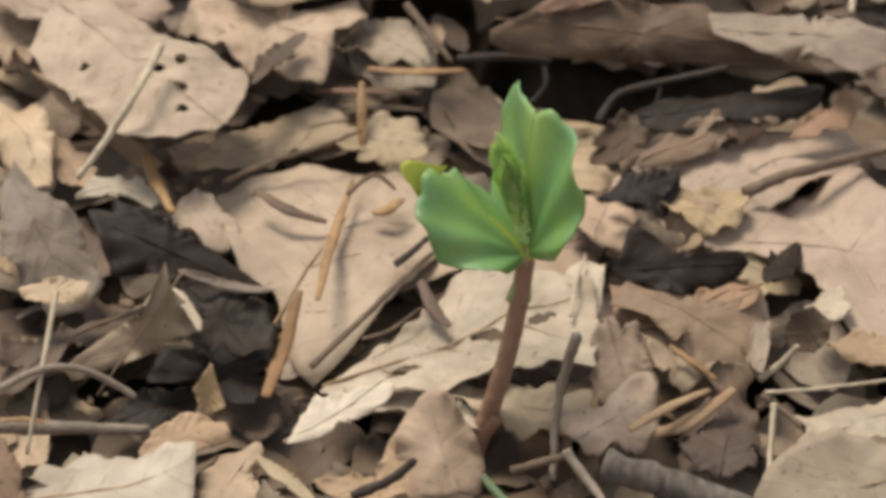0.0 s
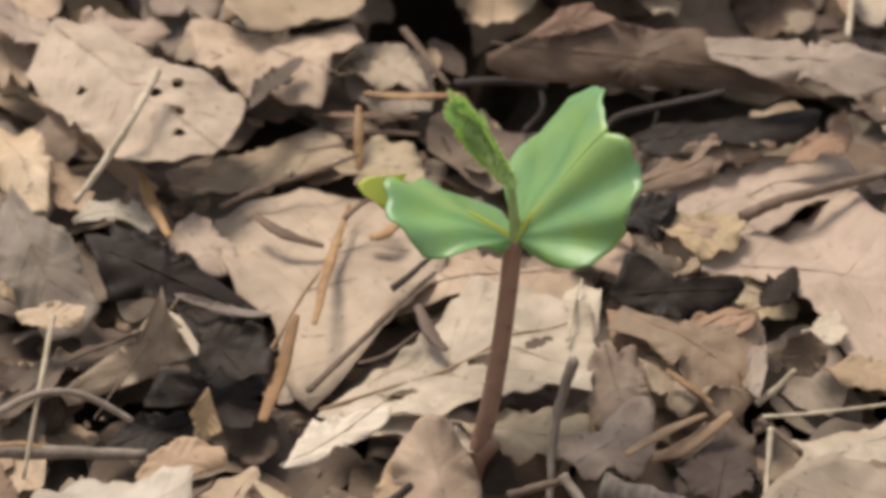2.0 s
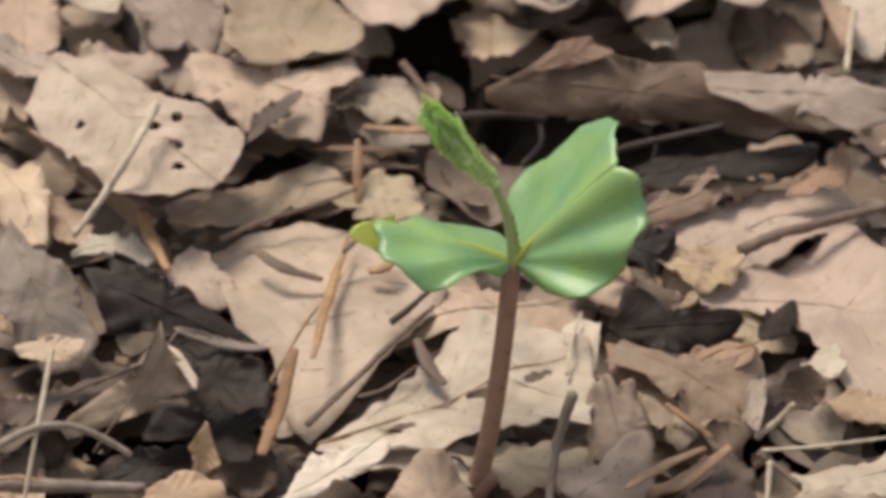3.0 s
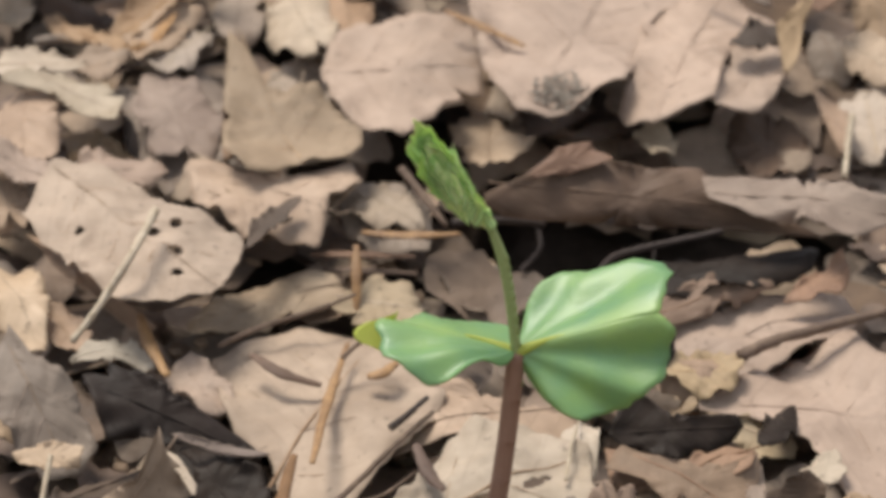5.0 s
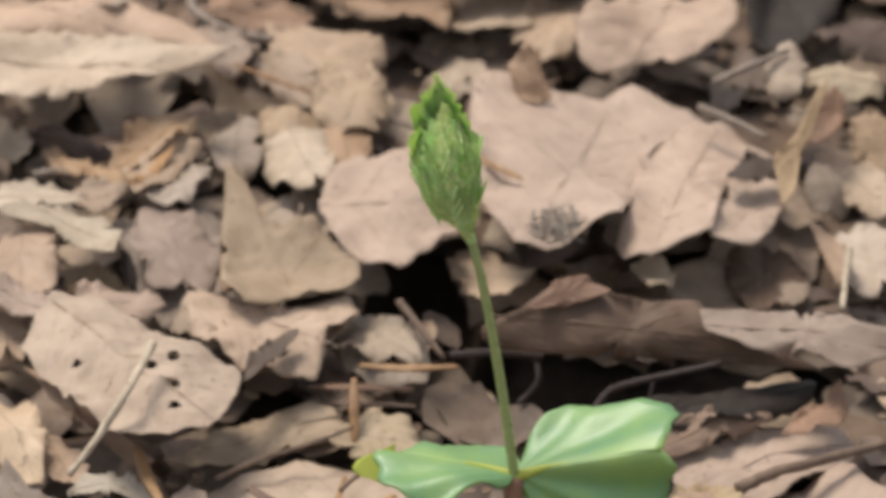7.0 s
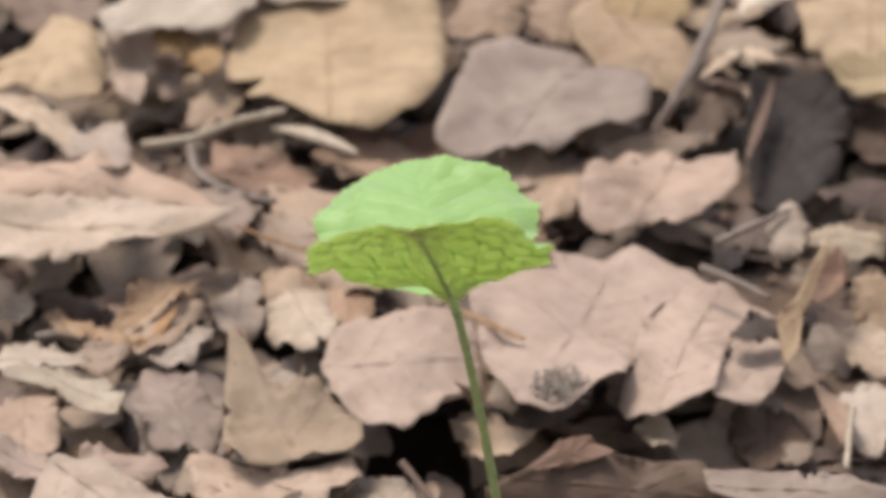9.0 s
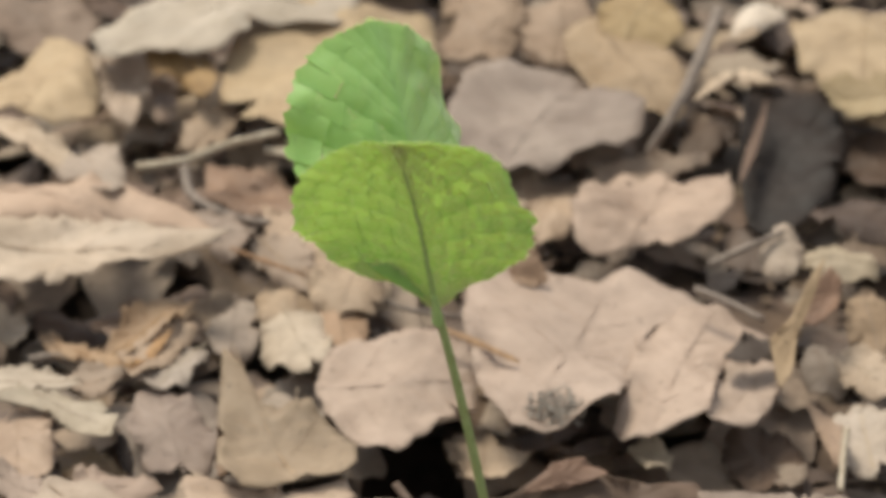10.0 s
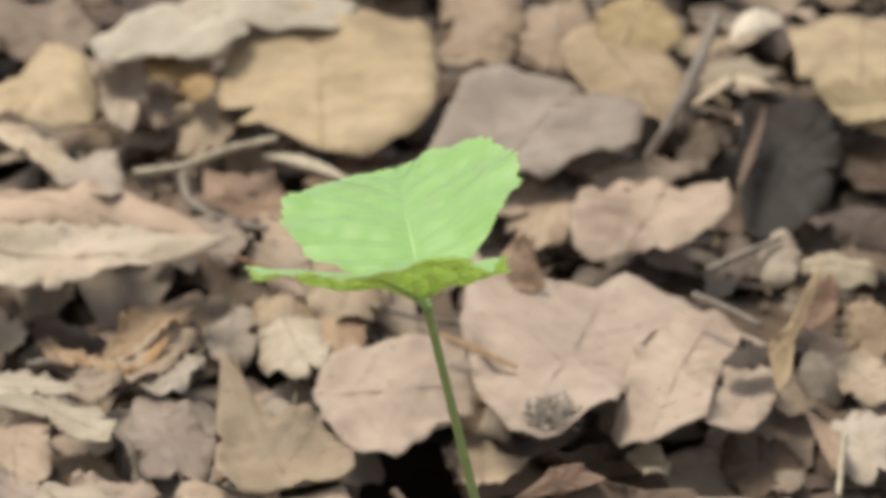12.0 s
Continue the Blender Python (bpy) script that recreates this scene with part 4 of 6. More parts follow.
torn_leaf((5.93, 40.57, 13.74), (0.306, -0.915, -0.262), (0.000, -0.276, 0.961), [(-0.46, -1.96), (1.85, -1.78), (2.87, -0.73), (4.20, -0.02), (3.96, 0.57), (1.69, 1.78), (-0.58, 1.83), (-3.18, 1.14), (-4.06, -0.02), (-2.60, -1.40)], TAN, bend=-0.25)
torn_leaf((6.15, 31.18, 10.63), (-0.349, -0.901, -0.258), (0.000, -0.276, 0.961), [(2.59, -1.65), (3.04, -0.76), (1.86, 0.36), (1.67, 1.98), (0.19, 2.85), (-1.92, 2.05), (-1.92, 0.91), (-2.97, -0.76), (-2.22, -1.69), (-0.86, -2.02), (0.89, -2.41)], PINK, label='pale leaf with a torn notch', bend=-0.3)
torn_leaf((3.04, 33.30, 10.39), (-0.262, -0.928, -0.266), (0.000, -0.276, 0.961), [(1.20, -1.15), (2.47, -0.08), (1.43, 0.98), (-1.41, 1.27), (-2.28, -0.08), (-1.19, -1.17)], TAN)
torn_leaf((8.56, 37.81, 11.96), (0.388, 0.886, 0.254), (0.000, -0.276, 0.961), [(-1.86, -0.49), (-0.74, -1.11), (1.66, -0.41), (2.48, 0.38), (0.64, 0.97), (-2.22, 0.38)], BROWN)
torn_leaf((11.17, 36.42, 11.29), (-0.431, -0.831, -0.353), (-0.002, -0.390, 0.921), [(1.58, -1.22), (4.11, 0.17), (3.86, 1.45), (1.45, 2.13), (-1.16, 1.57), (-3.87, 0.17), (-3.38, -1.30), (-2.25, -2.51)], DARK, label='dark brown leaf standing on edge')
torn_leaf((14.10, 41.03, 14.29), (-0.116, -0.955, -0.274), (0.000, -0.276, 0.961), [(1.47, -2.11), (2.65, -0.94), (4.22, 0.22), (4.52, 1.35), (1.03, 2.11), (-4.32, 1.35), (-3.12, -1.23), (-1.60, -2.58)], HONEY, label='yellowish leaf with a shaded underside', bend=-0.4)
torn_leaf((14.07, 36.96, 11.30), (0.232, -0.935, -0.268), (-0.000, -0.276, 0.961), [(0.64, -1.63), (2.04, -0.94), (2.77, 0.38), (-1.42, 1.92), (-2.24, 0.38), (-1.77, -1.20)], UMBER)
torn_leaf((13.19, 31.06, 10.31), (0.863, -0.486, -0.139), (-0.000, -0.276, 0.961), [(-0.10, -1.53), (1.77, -0.46), (0.87, 1.61), (-0.87, 1.05), (-1.98, -0.46)], UMBER)
torn_leaf((9.74, 39.60, 13.18), (0.915, 0.387, 0.111), (0.000, -0.276, 0.961), [(-1.40, -0.51), (-0.19, -0.27), (1.04, -0.82), (1.70, -0.42), (0.64, 0.87), (-1.14, 0.40), (-2.11, -0.42)], PALE)
torn_leaf((10.65, 43.56, 14.74), (0.349, 0.901, 0.258), (0.000, -0.276, 0.961), [(-1.35, -0.13), (-0.35, -0.66), (0.96, -0.92), (1.45, 0.46), (0.13, 0.71), (-1.80, 0.46)], CREAM)
torn_leaf((-6.53, 35.49, 10.60), (0.914, -0.390, -0.112), (0.000, -0.276, 0.961), [(-0.93, -0.78), (0.71, -0.71), (2.16, -0.30), (1.45, 0.33), (-0.81, 1.09), (-1.80, -0.30)], TAN)

# litter round the foot of the seedling
twig([(-8.44, 10.71, 6.58), (-8.98, 8.81, 5.90), (-9.73, 8.36, 4.79), (-10.49, 7.71, 3.90)], 1.14, STRAW, 'twig', 'pale grey straight twig lying across a leaf')
twig([(-3.08, 12.03, 5.14), (-3.07, 11.28, 4.50), (-3.06, 10.79, 3.66)], 1.55, AMBER, 'bud_scale', 'narrow amber bud scale standing in the litter', flat=0.35)
twig([(-2.95, 13.55, 5.01), (-1.54, 13.16, 5.04), (-0.21, 13.50, 4.99)], 1.73, AMBER, 'bud_scale', '', flat=0.4)
twig([(-4.37, 13.44, 4.42), (-2.95, 13.17, 4.48), (-1.46, 13.31, 4.38)], 1.57, REDBROWN, 'bud_scale', '', flat=0.4)
twig([(-4.06, 13.60, 3.90), (-2.80, 13.32, 3.96), (-1.38, 13.41, 3.85)], 1.42, REDBROWN, 'bud_scale', '', flat=0.4)
twig([(-6.72, 8.86, 3.38), (-5.62, 9.65, 3.61), (-4.27, 10.14, 3.89), (-3.06, 10.68, 4.19)], 0.68, TWIG, 'twig', 'thin brown twig lying on dry leaves')
twig([(-1.87, 16.16, 6.04), (-1.23, 15.00, 5.57), (-0.60, 14.33, 4.95)], 1.12, TWIG, 'twig', '')
twig([(-0.44, 13.78, 5.22), (0.98, 14.14, 5.18), (2.17, 14.38, 4.97)], 1.10, DARKTWIG, 'twig', '')
twig([(1.93, 14.47, 4.99), (2.01, 13.94, 4.42), (1.45, 13.55, 3.88)], 0.79, DARKTWIG, 'twig', '')
twig([(3.45, 12.44, 3.85), (3.92, 12.73, 4.49), (4.83, 12.35, 4.95), (6.98, 12.24, 5.48)], 1.09, DARKTWIG, 'twig', '')
twig([(4.56, 12.71, 3.92), (5.01, 12.56, 4.30), (5.16, 12.67, 4.76)], 0.70, DARKTWIG, 'twig', '')
torn_leaf((4.20, 11.80, 3.60), (-0.691, -0.625, -0.364), (-0.000, -0.503, 0.864), [(1.56, 0.03), (1.19, 0.39), (0.10, 0.61), (-0.45, 0.62), (-1.32, 0.37), (-1.65, 0.03), (-1.05, -0.31), (-0.42, -0.66), (0.72, -0.60), (1.30, -0.27)], UMBER, rag=0.55)
twig([(7.12, 7.72, 3.48), (8.07, 8.17, 3.75), (9.48, 8.78, 3.92), (11.20, 9.48, 4.12)], 1.57, TWIG, 'twig', 'brown twig resting on a broad grey leaf')
torn_leaf((4.11, 7.75, 3.20), (0.969, -0.213, -0.129), (-0.000, -0.518, 0.855), [(-0.86, 0.00), (-0.45, -0.08), (-0.07, -0.19), (0.41, -0.14), (0.74, -0.09), (0.89, 0.00), (0.34, 0.14), (0.07, 0.13), (-0.60, 0.17), (-0.79, 0.08)], PALE, rag=0.55)
twig([(4.82, 1.52, 1.70), (5.36, 1.11, 1.44), (5.95, 0.82, 1.08)], 1.20, AMBER, 'bud_scale', 'bright amber bud scale on brown leaves', flat=0.4)
twig([(3.66, -1.45, 0.71), (4.62, -0.82, 1.03), (5.70, -0.15, 1.22)], 1.52, TAN_T, 'bud_scale', 'curled tan strip of dry leaf', flat=0.5)
twig([(3.95, -0.70, 0.22), (5.06, -0.67, 0.51), (6.34, 0.05, 1.14)], 2.37, TAN_T, 'bud_scale', '', flat=0.5)
torn_leaf((7.90, 4.77, 2.62), (0.434, 0.895, 0.105), (0.000, -0.117, 0.993), [(-1.17, -0.02), (-1.03, -0.20), (-0.60, -0.38), (0.08, -0.46), (0.78, -0.26), (1.25, -0.02), (0.81, 0.31), (0.55, 0.44), (-0.37, 0.37), (-1.04, 0.21)], DARK, rag=0.55)
torn_leaf((7.56, 5.56, 2.02), (0.873, -0.415, -0.258), (-0.000, -0.528, 0.849), [(-0.85, -0.45), (-0.34, -0.62), (0.30, -0.83), (0.57, -0.49), (1.00, -0.02), (0.84, 0.41), (0.35, 0.73), (-0.35, 0.73), (-0.64, 0.40), (-1.06, -0.02)], PALE, rag=1.4)
twig([(7.10, -0.06, 1.11), (8.43, 0.09, 1.15), (10.28, 0.43, 1.25)], 0.49, STRAW, 'straw', 'thin pale dry stalk')
twig([(7.07, 1.22, 0.91), (7.61, 1.11, 1.44), (7.95, 0.92, 1.95)], 0.85, STRAW, 'straw', '')
twig([(7.06, 0.23, 0.91), (7.63, -0.51, 0.70), (8.25, -1.40, 0.44)], 0.84, TWIG, 'twig', '')
twig([(7.27, -0.48, 0.99), (7.16, -1.25, 0.35), (7.03, -2.19, -0.21)], 0.77, STRAW, 'straw', '')
twig([(3.06, -2.75, 0.34), (4.10, -3.15, 0.22), (5.28, -3.66, 0.07), (6.58, -4.31, -0.11)], 3.67, BARK, 'stick', 'thick stick with dark grey bark', rough=0.18)
twig([(2.39, -1.45, 3.23), (2.10, -1.29, 2.16), (1.91, -1.38, 1.01), (1.81, -1.91, -0.41)], 1.16, GREYTWIG, 'twig', 'rough grey twig leaning in the litter', rough=0.35)
twig([(0.80, -2.17, -0.06), (1.55, -2.21, 0.21), (2.24, -2.16, 0.36)], 1.10, TWIG, 'twig', '')
twig([(2.10, -2.22, 0.49), (2.62, -2.85, 0.03), (3.00, -3.64, -0.20)], 1.23, GREYTWIG, 'twig', '')
twig([(-4.10, 0.74, 1.48), (-2.91, 2.75, 1.91), (-2.06, 4.10, 2.30), (-0.98, 5.81, 2.65)], 0.77, TWIG, 'twig', '')
twig([(-2.89, 1.98, 1.69), (-2.19, 2.31, 1.79), (-1.41, 3.20, 2.04)], 0.43, TWIG, 'twig', '')
twig([(-2.07, 4.74, 2.62), (-1.56, 5.18, 2.89), (-1.13, 5.98, 2.98)], 0.87, DARKTWIG, 'twig', '')
twig([(-4.00, 2.31, 2.63), (-3.70, 5.86, 2.94), (-3.24, 8.52, 3.57)], 1.42, AMBER, 'bud_scale', 'long amber bud scale leaning on a leaf', flat=0.4)
twig([(-3.36, 7.44, 3.54), (-2.70, 7.86, 3.94), (-2.11, 7.89, 3.53)], 0.67, TWIG, 'twig', '')
twig([(-8.83, 9.33, 4.08), (-8.50, 8.47, 3.55), (-7.97, 7.33, 3.08)], 1.97, AMBER, 'bud_scale', '', flat=0.4)
twig([(-5.78, 8.03, 3.43), (-4.92, 7.21, 3.19), (-3.91, 7.16, 2.89)], 1.95, REDBROWN, 'bud_scale', '', flat=0.4)
twig([(-2.69, 7.07, 3.15), (-2.32, 7.21, 3.19), (-1.92, 7.69, 3.33)], 1.93, AMBER, 'bud_scale', '', flat=0.5)
twig([(-1.41, 3.85, 2.51), (-1.12, 3.00, 2.12), (-0.69, 2.47, 1.83)], 2.02, REDBROWN, 'bud_scale', '', flat=0.4)
twig([(-5.21, -0.20, 1.06), (-4.86, 1.55, 1.57), (-4.48, 3.06, 2.56)], 2.09, AMBER_D, 'bud_scale', '', flat=0.4)
twig([(2.37, 2.46, 2.11), (2.55, 3.80, 2.50), (2.81, 5.04, 2.71)], 0.43, STRAW, 'straw', '')
torn_leaf((-6.30, 2.87, 2.79), (-0.980, 0.166, 0.106), (-0.000, -0.538, 0.843), [(1.22, 0.03), (0.83, 0.10), (0.11, 0.14), (-0.73, 0.16), (-1.22, 0.05), (-1.29, -0.04), (-0.49, -0.13), (-0.07, -0.16), (0.92, -0.12), (1.37, -0.04)], GREY, rag=0.55)
twig([(-11.69, -1.58, 1.79), (-10.63, -1.18, 2.19), (-9.53, -1.18, 2.19), (-8.32, -1.18, 1.49)], 0.96, GREYTWIG, 'twig', 'bent grey twig lying on brown leaves')
twig([(-10.34, 0.60, 3.54), (-10.57, -1.08, 2.22), (-10.93, -1.95, 0.28)], 0.63, STRAW, 'straw', 'straight pale straw leaning in the litter')
twig([(-11.85, -0.73, 0.49), (-10.04, -0.79, 0.48), (-8.05, -0.68, 0.37)], 1.68, GREYTWIG, 'stick', 'short flat piece of grey wood')
twig([(-11.77, -1.29, 0.89), (-11.09, -1.23, 0.91), (-10.55, -1.16, 0.79)], 0.97, AMBER, 'bud_scale', '', flat=0.5)
torn_leaf((-4.64, -2.64, -0.04), (-0.753, 0.543, 0.372), (0.000, -0.565, 0.825), [(0.94, 0.05), (0.36, 0.18), (0.01, 0.17), (-0.71, 0.16), (-0.93, 0.05), (-1.01, -0.04), (-0.54, -0.13), (-0.11, -0.19), (0.58, -0.17), (0.98, -0.04)], PALE, rag=0.55)
torn_leaf((-5.67, 0.79, 0.23), (-0.164, 0.855, 0.492), (0.000, -0.498, 0.867), [(0.44, 0.94), (-0.28, 0.79), (-0.63, 0.40), (-1.18, -0.03), (-0.93, -0.56), (-0.41, -0.81), (0.32, -0.80), (0.83, -0.38), (1.06, -0.03), (0.80, 0.65)], UMBER, rag=1.4)
torn_leaf((-12.22, 6.42, 2.55), (-0.560, 0.706, 0.434), (0.000, -0.524, 0.852), [(0.86, 0.43), (0.17, 0.62), (-0.28, 0.68), (-0.89, 0.38), (-1.19, 0.02), (-0.79, -0.38), (-0.20, -0.58), (0.33, -0.70), (0.82, -0.55), (1.02, 0.02)], TAN, rag=1.2)
torn_leaf((-2.84, -2.78, -0.24), (-0.986, 0.138, 0.095), (-0.000, -0.566, 0.824), [(0.99, 0.20), (0.54, 0.38), (-0.21, 0.40), (-0.68, 0.27), (-1.19, -0.03), (-1.01, -0.23), (-0.61, -0.34), (0.05, -0.42), (0.60, -0.30), (1.18, -0.03)], TAN, rag=0.55)
twig([(-3.00, -3.41, -0.13), (-2.11, -3.60, 0.37), (-1.51, -3.66, 0.92)], 1.22, DARKTWIG, 'twig', '')
torn_leaf((-13.21, 15.64, 5.62), (-0.370, 0.811, 0.453), (-0.000, -0.488, 0.873), [(-0.48, 0.82), (-1.28, 0.73), (-1.52, 0.34), (-1.67, -0.22), (-0.78, -0.66), (0.23, -0.82), (1.38, -0.66), (1.71, -0.22), (1.58, 0.21), (0.49, 0.76)], PINK, rag=0.55)
torn_leaf((-12.72, 15.74, 6.34), (-0.869, 0.432, 0.241), (-0.000, -0.487, 0.873), [(1.18, 0.35), (0.32, 0.57), (-0.38, 0.70), (-0.82, 0.43), (-1.36, -0.04), (-1.26, -0.36), (-0.34, -0.54), (0.07, -0.60), (1.09, -0.49), (1.21, -0.04)], PINK, rag=0.55)

# litter behind the seedling
twig([(-12.17, 24.06, 8.16), (-11.44, 23.49, 8.00), (-10.74, 23.20, 7.78)], 1.21, AMBER, 'bud_scale', '', flat=0.4)
twig([(-13.08, 24.37, 7.55), (-12.24, 24.53, 7.60), (-11.17, 24.05, 7.46)], 1.39, GREYTWIG, 'twig', '')
torn_leaf((-11.88, 26.38, 7.98), (0.908, -0.390, -0.156), (-0.000, -0.373, 0.928), [(-1.32, -0.42), (-0.59, -0.87), (0.36, -0.81), (1.02, -0.49), (1.71, 0.01), (1.28, 0.47), (0.57, 0.85), (-0.17, 0.81), (-1.03, 0.58), (-1.63, 0.01)], BROWN, rag=0.55)
torn_leaf((-12.38, 25.01, 7.73), (-0.487, 0.839, 0.241), (0.000, -0.276, 0.961), [(0.82, 0.16), (0.20, 0.28), (-0.42, 0.37), (-0.76, 0.19), (-0.82, 0.01), (-0.77, -0.19), (-0.23, -0.29), (0.33, -0.36), (0.65, -0.23), (0.90, 0.01)], TAN, rag=0.55)
torn_leaf((-13.99, 26.09, 8.18), (0.669, -0.679, -0.303), (-0.000, -0.408, 0.913), [(-1.12, -0.13), (-0.27, -0.60), (0.33, -0.60), (0.95, -0.51), (1.18, -0.13), (0.98, 0.20), (0.24, 0.64), (-0.07, 0.55), (-0.97, 0.60), (-1.07, 0.17)], SPECK, rag=0.55)
torn_leaf((-7.02, 26.31, 7.97), (-0.043, -0.939, -0.341), (-0.000, -0.341, 0.940), [(0.21, -0.90), (1.32, -0.45), (1.38, 0.01), (1.22, 0.43), (0.74, 0.83), (-0.11, 0.87), (-0.95, 0.65), (-1.57, 0.01), (-1.26, -0.34), (-0.48, -0.88)], SPECK, rag=0.55)
torn_leaf((-4.90, 23.94, 8.28), (0.302, -0.847, -0.438), (-0.000, -0.460, 0.888), [(-0.00, -1.19), (1.02, -1.16), (1.60, -0.65), (1.89, -0.12), (1.17, 0.72), (0.25, 1.04), (-1.29, 1.29), (-1.60, 0.51), (-1.71, -0.12), (-0.88, -0.92)], PALE, rag=1.1)
torn_leaf((-3.65, 25.32, 8.52), (-0.138, 0.927, 0.348), (-0.000, -0.352, 0.936), [(0.64, 0.81), (-0.46, 0.78), (-1.26, 0.61), (-1.62, 0.05), (-1.28, -0.61), (-0.56, -0.84), (0.41, -0.75), (1.23, -0.64), (1.68, 0.05), (1.26, 0.58)], TAN, rag=0.55)
torn_leaf((-4.93, 21.98, 6.58), (-0.022, -0.942, -0.335), (-0.000, -0.335, 0.942), [(-0.12, -1.00), (1.01, -0.88), (1.36, -0.36), (1.47, 0.30), (1.05, 0.83), (-0.02, 1.00), (-0.92, 0.83), (-1.55, 0.30), (-1.39, -0.33), (-0.98, -0.82)], SPECK, rag=1.2)
twig([(-3.17, 27.54, 8.32), (-1.75, 26.22, 7.94), (-0.36, 25.24, 7.66)], 1.06, TWIG, 'twig', '')
twig([(-3.34, 27.06, 7.90), (-2.09, 25.75, 7.52), (-1.05, 25.10, 7.34)], 0.88, DARKTWIG, 'twig', '')
twig([(-2.82, 27.70, 8.64), (-1.40, 26.60, 8.47), (0.69, 26.10, 8.33)], 0.88, GREYTWIG, 'twig', '')
torn_leaf((8.68, 21.27, 8.63), (0.873, 0.432, 0.228), (-0.000, -0.466, 0.885), [(-1.09, 0.02), (-0.73, -0.30), (-0.06, -0.54), (0.40, -0.57), (0.87, -0.29), (0.98, 0.02), (0.62, 0.35), (0.18, 0.64), (-0.33, 0.45), (-0.87, 0.30)], BROWN, rag=0.55)
twig([(-0.60, 22.01, 9.14), (0.46, 21.14, 8.89), (1.70, 20.36, 8.50)], 1.6, AMBER, 'bud_scale', 'slender amber bud scale on a broad leaf', flat=0.4)
twig([(7.14, 24.10, 9.72), (8.11, 23.29, 9.49), (9.07, 22.59, 9.15)], 1.20, GREYTWIG, 'twig', '')
torn_leaf((7.85, 18.99, 5.45), (0.964, -0.242, -0.114), (-0.000, -0.429, 0.903), [(-1.89, -0.65), (-0.78, -1.28), (0.27, -1.27), (0.93, -0.74), (2.27, -0.11), (2.10, 0.58), (0.90, 1.08), (-0.39, 1.25), (-1.42, 0.72), (-2.10, -0.11)], GREY, rag=0.55)
torn_leaf((8.82, 19.40, 5.70), (-0.107, -0.910, -0.399), (-0.000, -0.402, 0.916), [(-0.12, -1.25), (0.98, -0.87), (1.63, -0.28), (1.28, 0.37), (0.92, 1.23), (0.02, 1.28), (-0.87, 1.01), (-1.32, 0.21), (-1.62, -0.28), (-0.92, -1.15)], BROWN, rag=0.55)
twig([(11.19, 18.87, 6.81), (10.99, 17.89, 6.25), (10.78, 16.65, 5.62)], 1.07, STRAW, 'straw', '')
torn_leaf((11.88, 19.71, 6.36), (-0.044, 0.921, 0.387), (-0.000, -0.388, 0.922), [(-1.07, 0.94), (-1.64, 0.39), (-1.91, -0.31), (-0.93, -0.70), (0.13, -1.21), (1.14, -1.08), (1.69, -0.31), (1.63, 0.22), (0.96, 0.91), (-0.32, 1.22)], PALE, rag=1.2)
torn_leaf((12.21, 22.39, 7.54), (0.617, -0.697, -0.365), (-0.000, -0.465, 0.886), [(-0.92, -0.45), (-0.15, -0.87), (0.42, -0.76), (0.97, -0.76), (1.29, -0.02), (1.04, 0.45), (0.22, 0.77), (-0.54, 0.86), (-1.08, 0.57), (-1.33, -0.02)], PALE, rag=1.0)
torn_leaf((11.04, 23.52, 7.31), (0.267, -0.855, -0.445), (-0.000, -0.462, 0.887), [(-0.85, -0.36), (-0.21, -0.74), (0.58, -0.73), (0.87, -0.39), (1.09, 0.01), (0.81, 0.42), (0.25, 0.74), (-0.45, 0.68), (-0.85, 0.56), (-1.09, 0.01)], GREY, rag=0.55)
torn_leaf((12.64, 25.23, 8.35), (-0.120, 0.883, 0.453), (-0.000, -0.456, 0.890), [(-0.08, 0.88), (-0.70, 0.74), (-1.44, 0.50), (-1.53, 0.04), (-0.66, -0.61), (0.07, -0.95), (0.99, -0.70), (1.22, -0.51), (1.52, 0.04), (0.78, 0.62)], TAN, rag=0.55)
torn_leaf((-2.25, 15.35, 4.82), (0.612, -0.745, -0.264), (-0.000, -0.334, 0.943), [(-1.41, -0.70), (-0.38, -1.18), (0.88, -1.23), (1.48, -0.79), (1.96, -0.05), (1.20, 0.68), (0.31, 1.25), (-0.94, 1.26), (-1.53, 0.69), (-1.81, -0.05)], GREY, rag=0.55)
torn_leaf((-13.01, 16.77, 5.37), (-0.267, 0.899, 0.347), (-0.000, -0.360, 0.933), [(0.26, 0.71), (-0.47, 0.72), (-1.02, 0.41), (-1.25, 0.03), (-0.85, -0.43), (-0.24, -0.70), (0.56, -0.71), (1.03, -0.48), (1.15, 0.03), (0.83, 0.48)], PINK, rag=0.55)

# litter further up the slope
torn_leaf((-7.76, 29.48, 10.42), (-0.994, 0.096, 0.045), (-0.002, -0.442, 0.897), [(1.39, -0.02), (1.01, 0.59), (-0.10, 0.84), (-0.74, 1.02), (-1.26, 0.58), (-1.42, -0.02), (-0.79, -0.72), (0.11, -0.79), (0.81, -1.02), (1.32, -0.51)], PINK, rag=0.55)
torn_leaf((-5.48, 28.43, 9.70), (0.559, -0.743, -0.369), (-0.002, -0.446, 0.895), [(-1.42, -0.46), (-0.20, -0.93), (0.66, -0.98), (0.98, -0.49), (1.77, -0.04), (1.43, 0.44), (0.28, 0.87), (-0.54, 0.94), (-1.25, 0.61), (-1.52, -0.04)], TAN, rag=0.55)
twig([(-7.03, 26.14, 10.59), (-5.98, 25.92, 10.24), (-4.67, 25.50, 9.84)], 1.22, AMBER_D, 'bud_scale', '', flat=0.4)
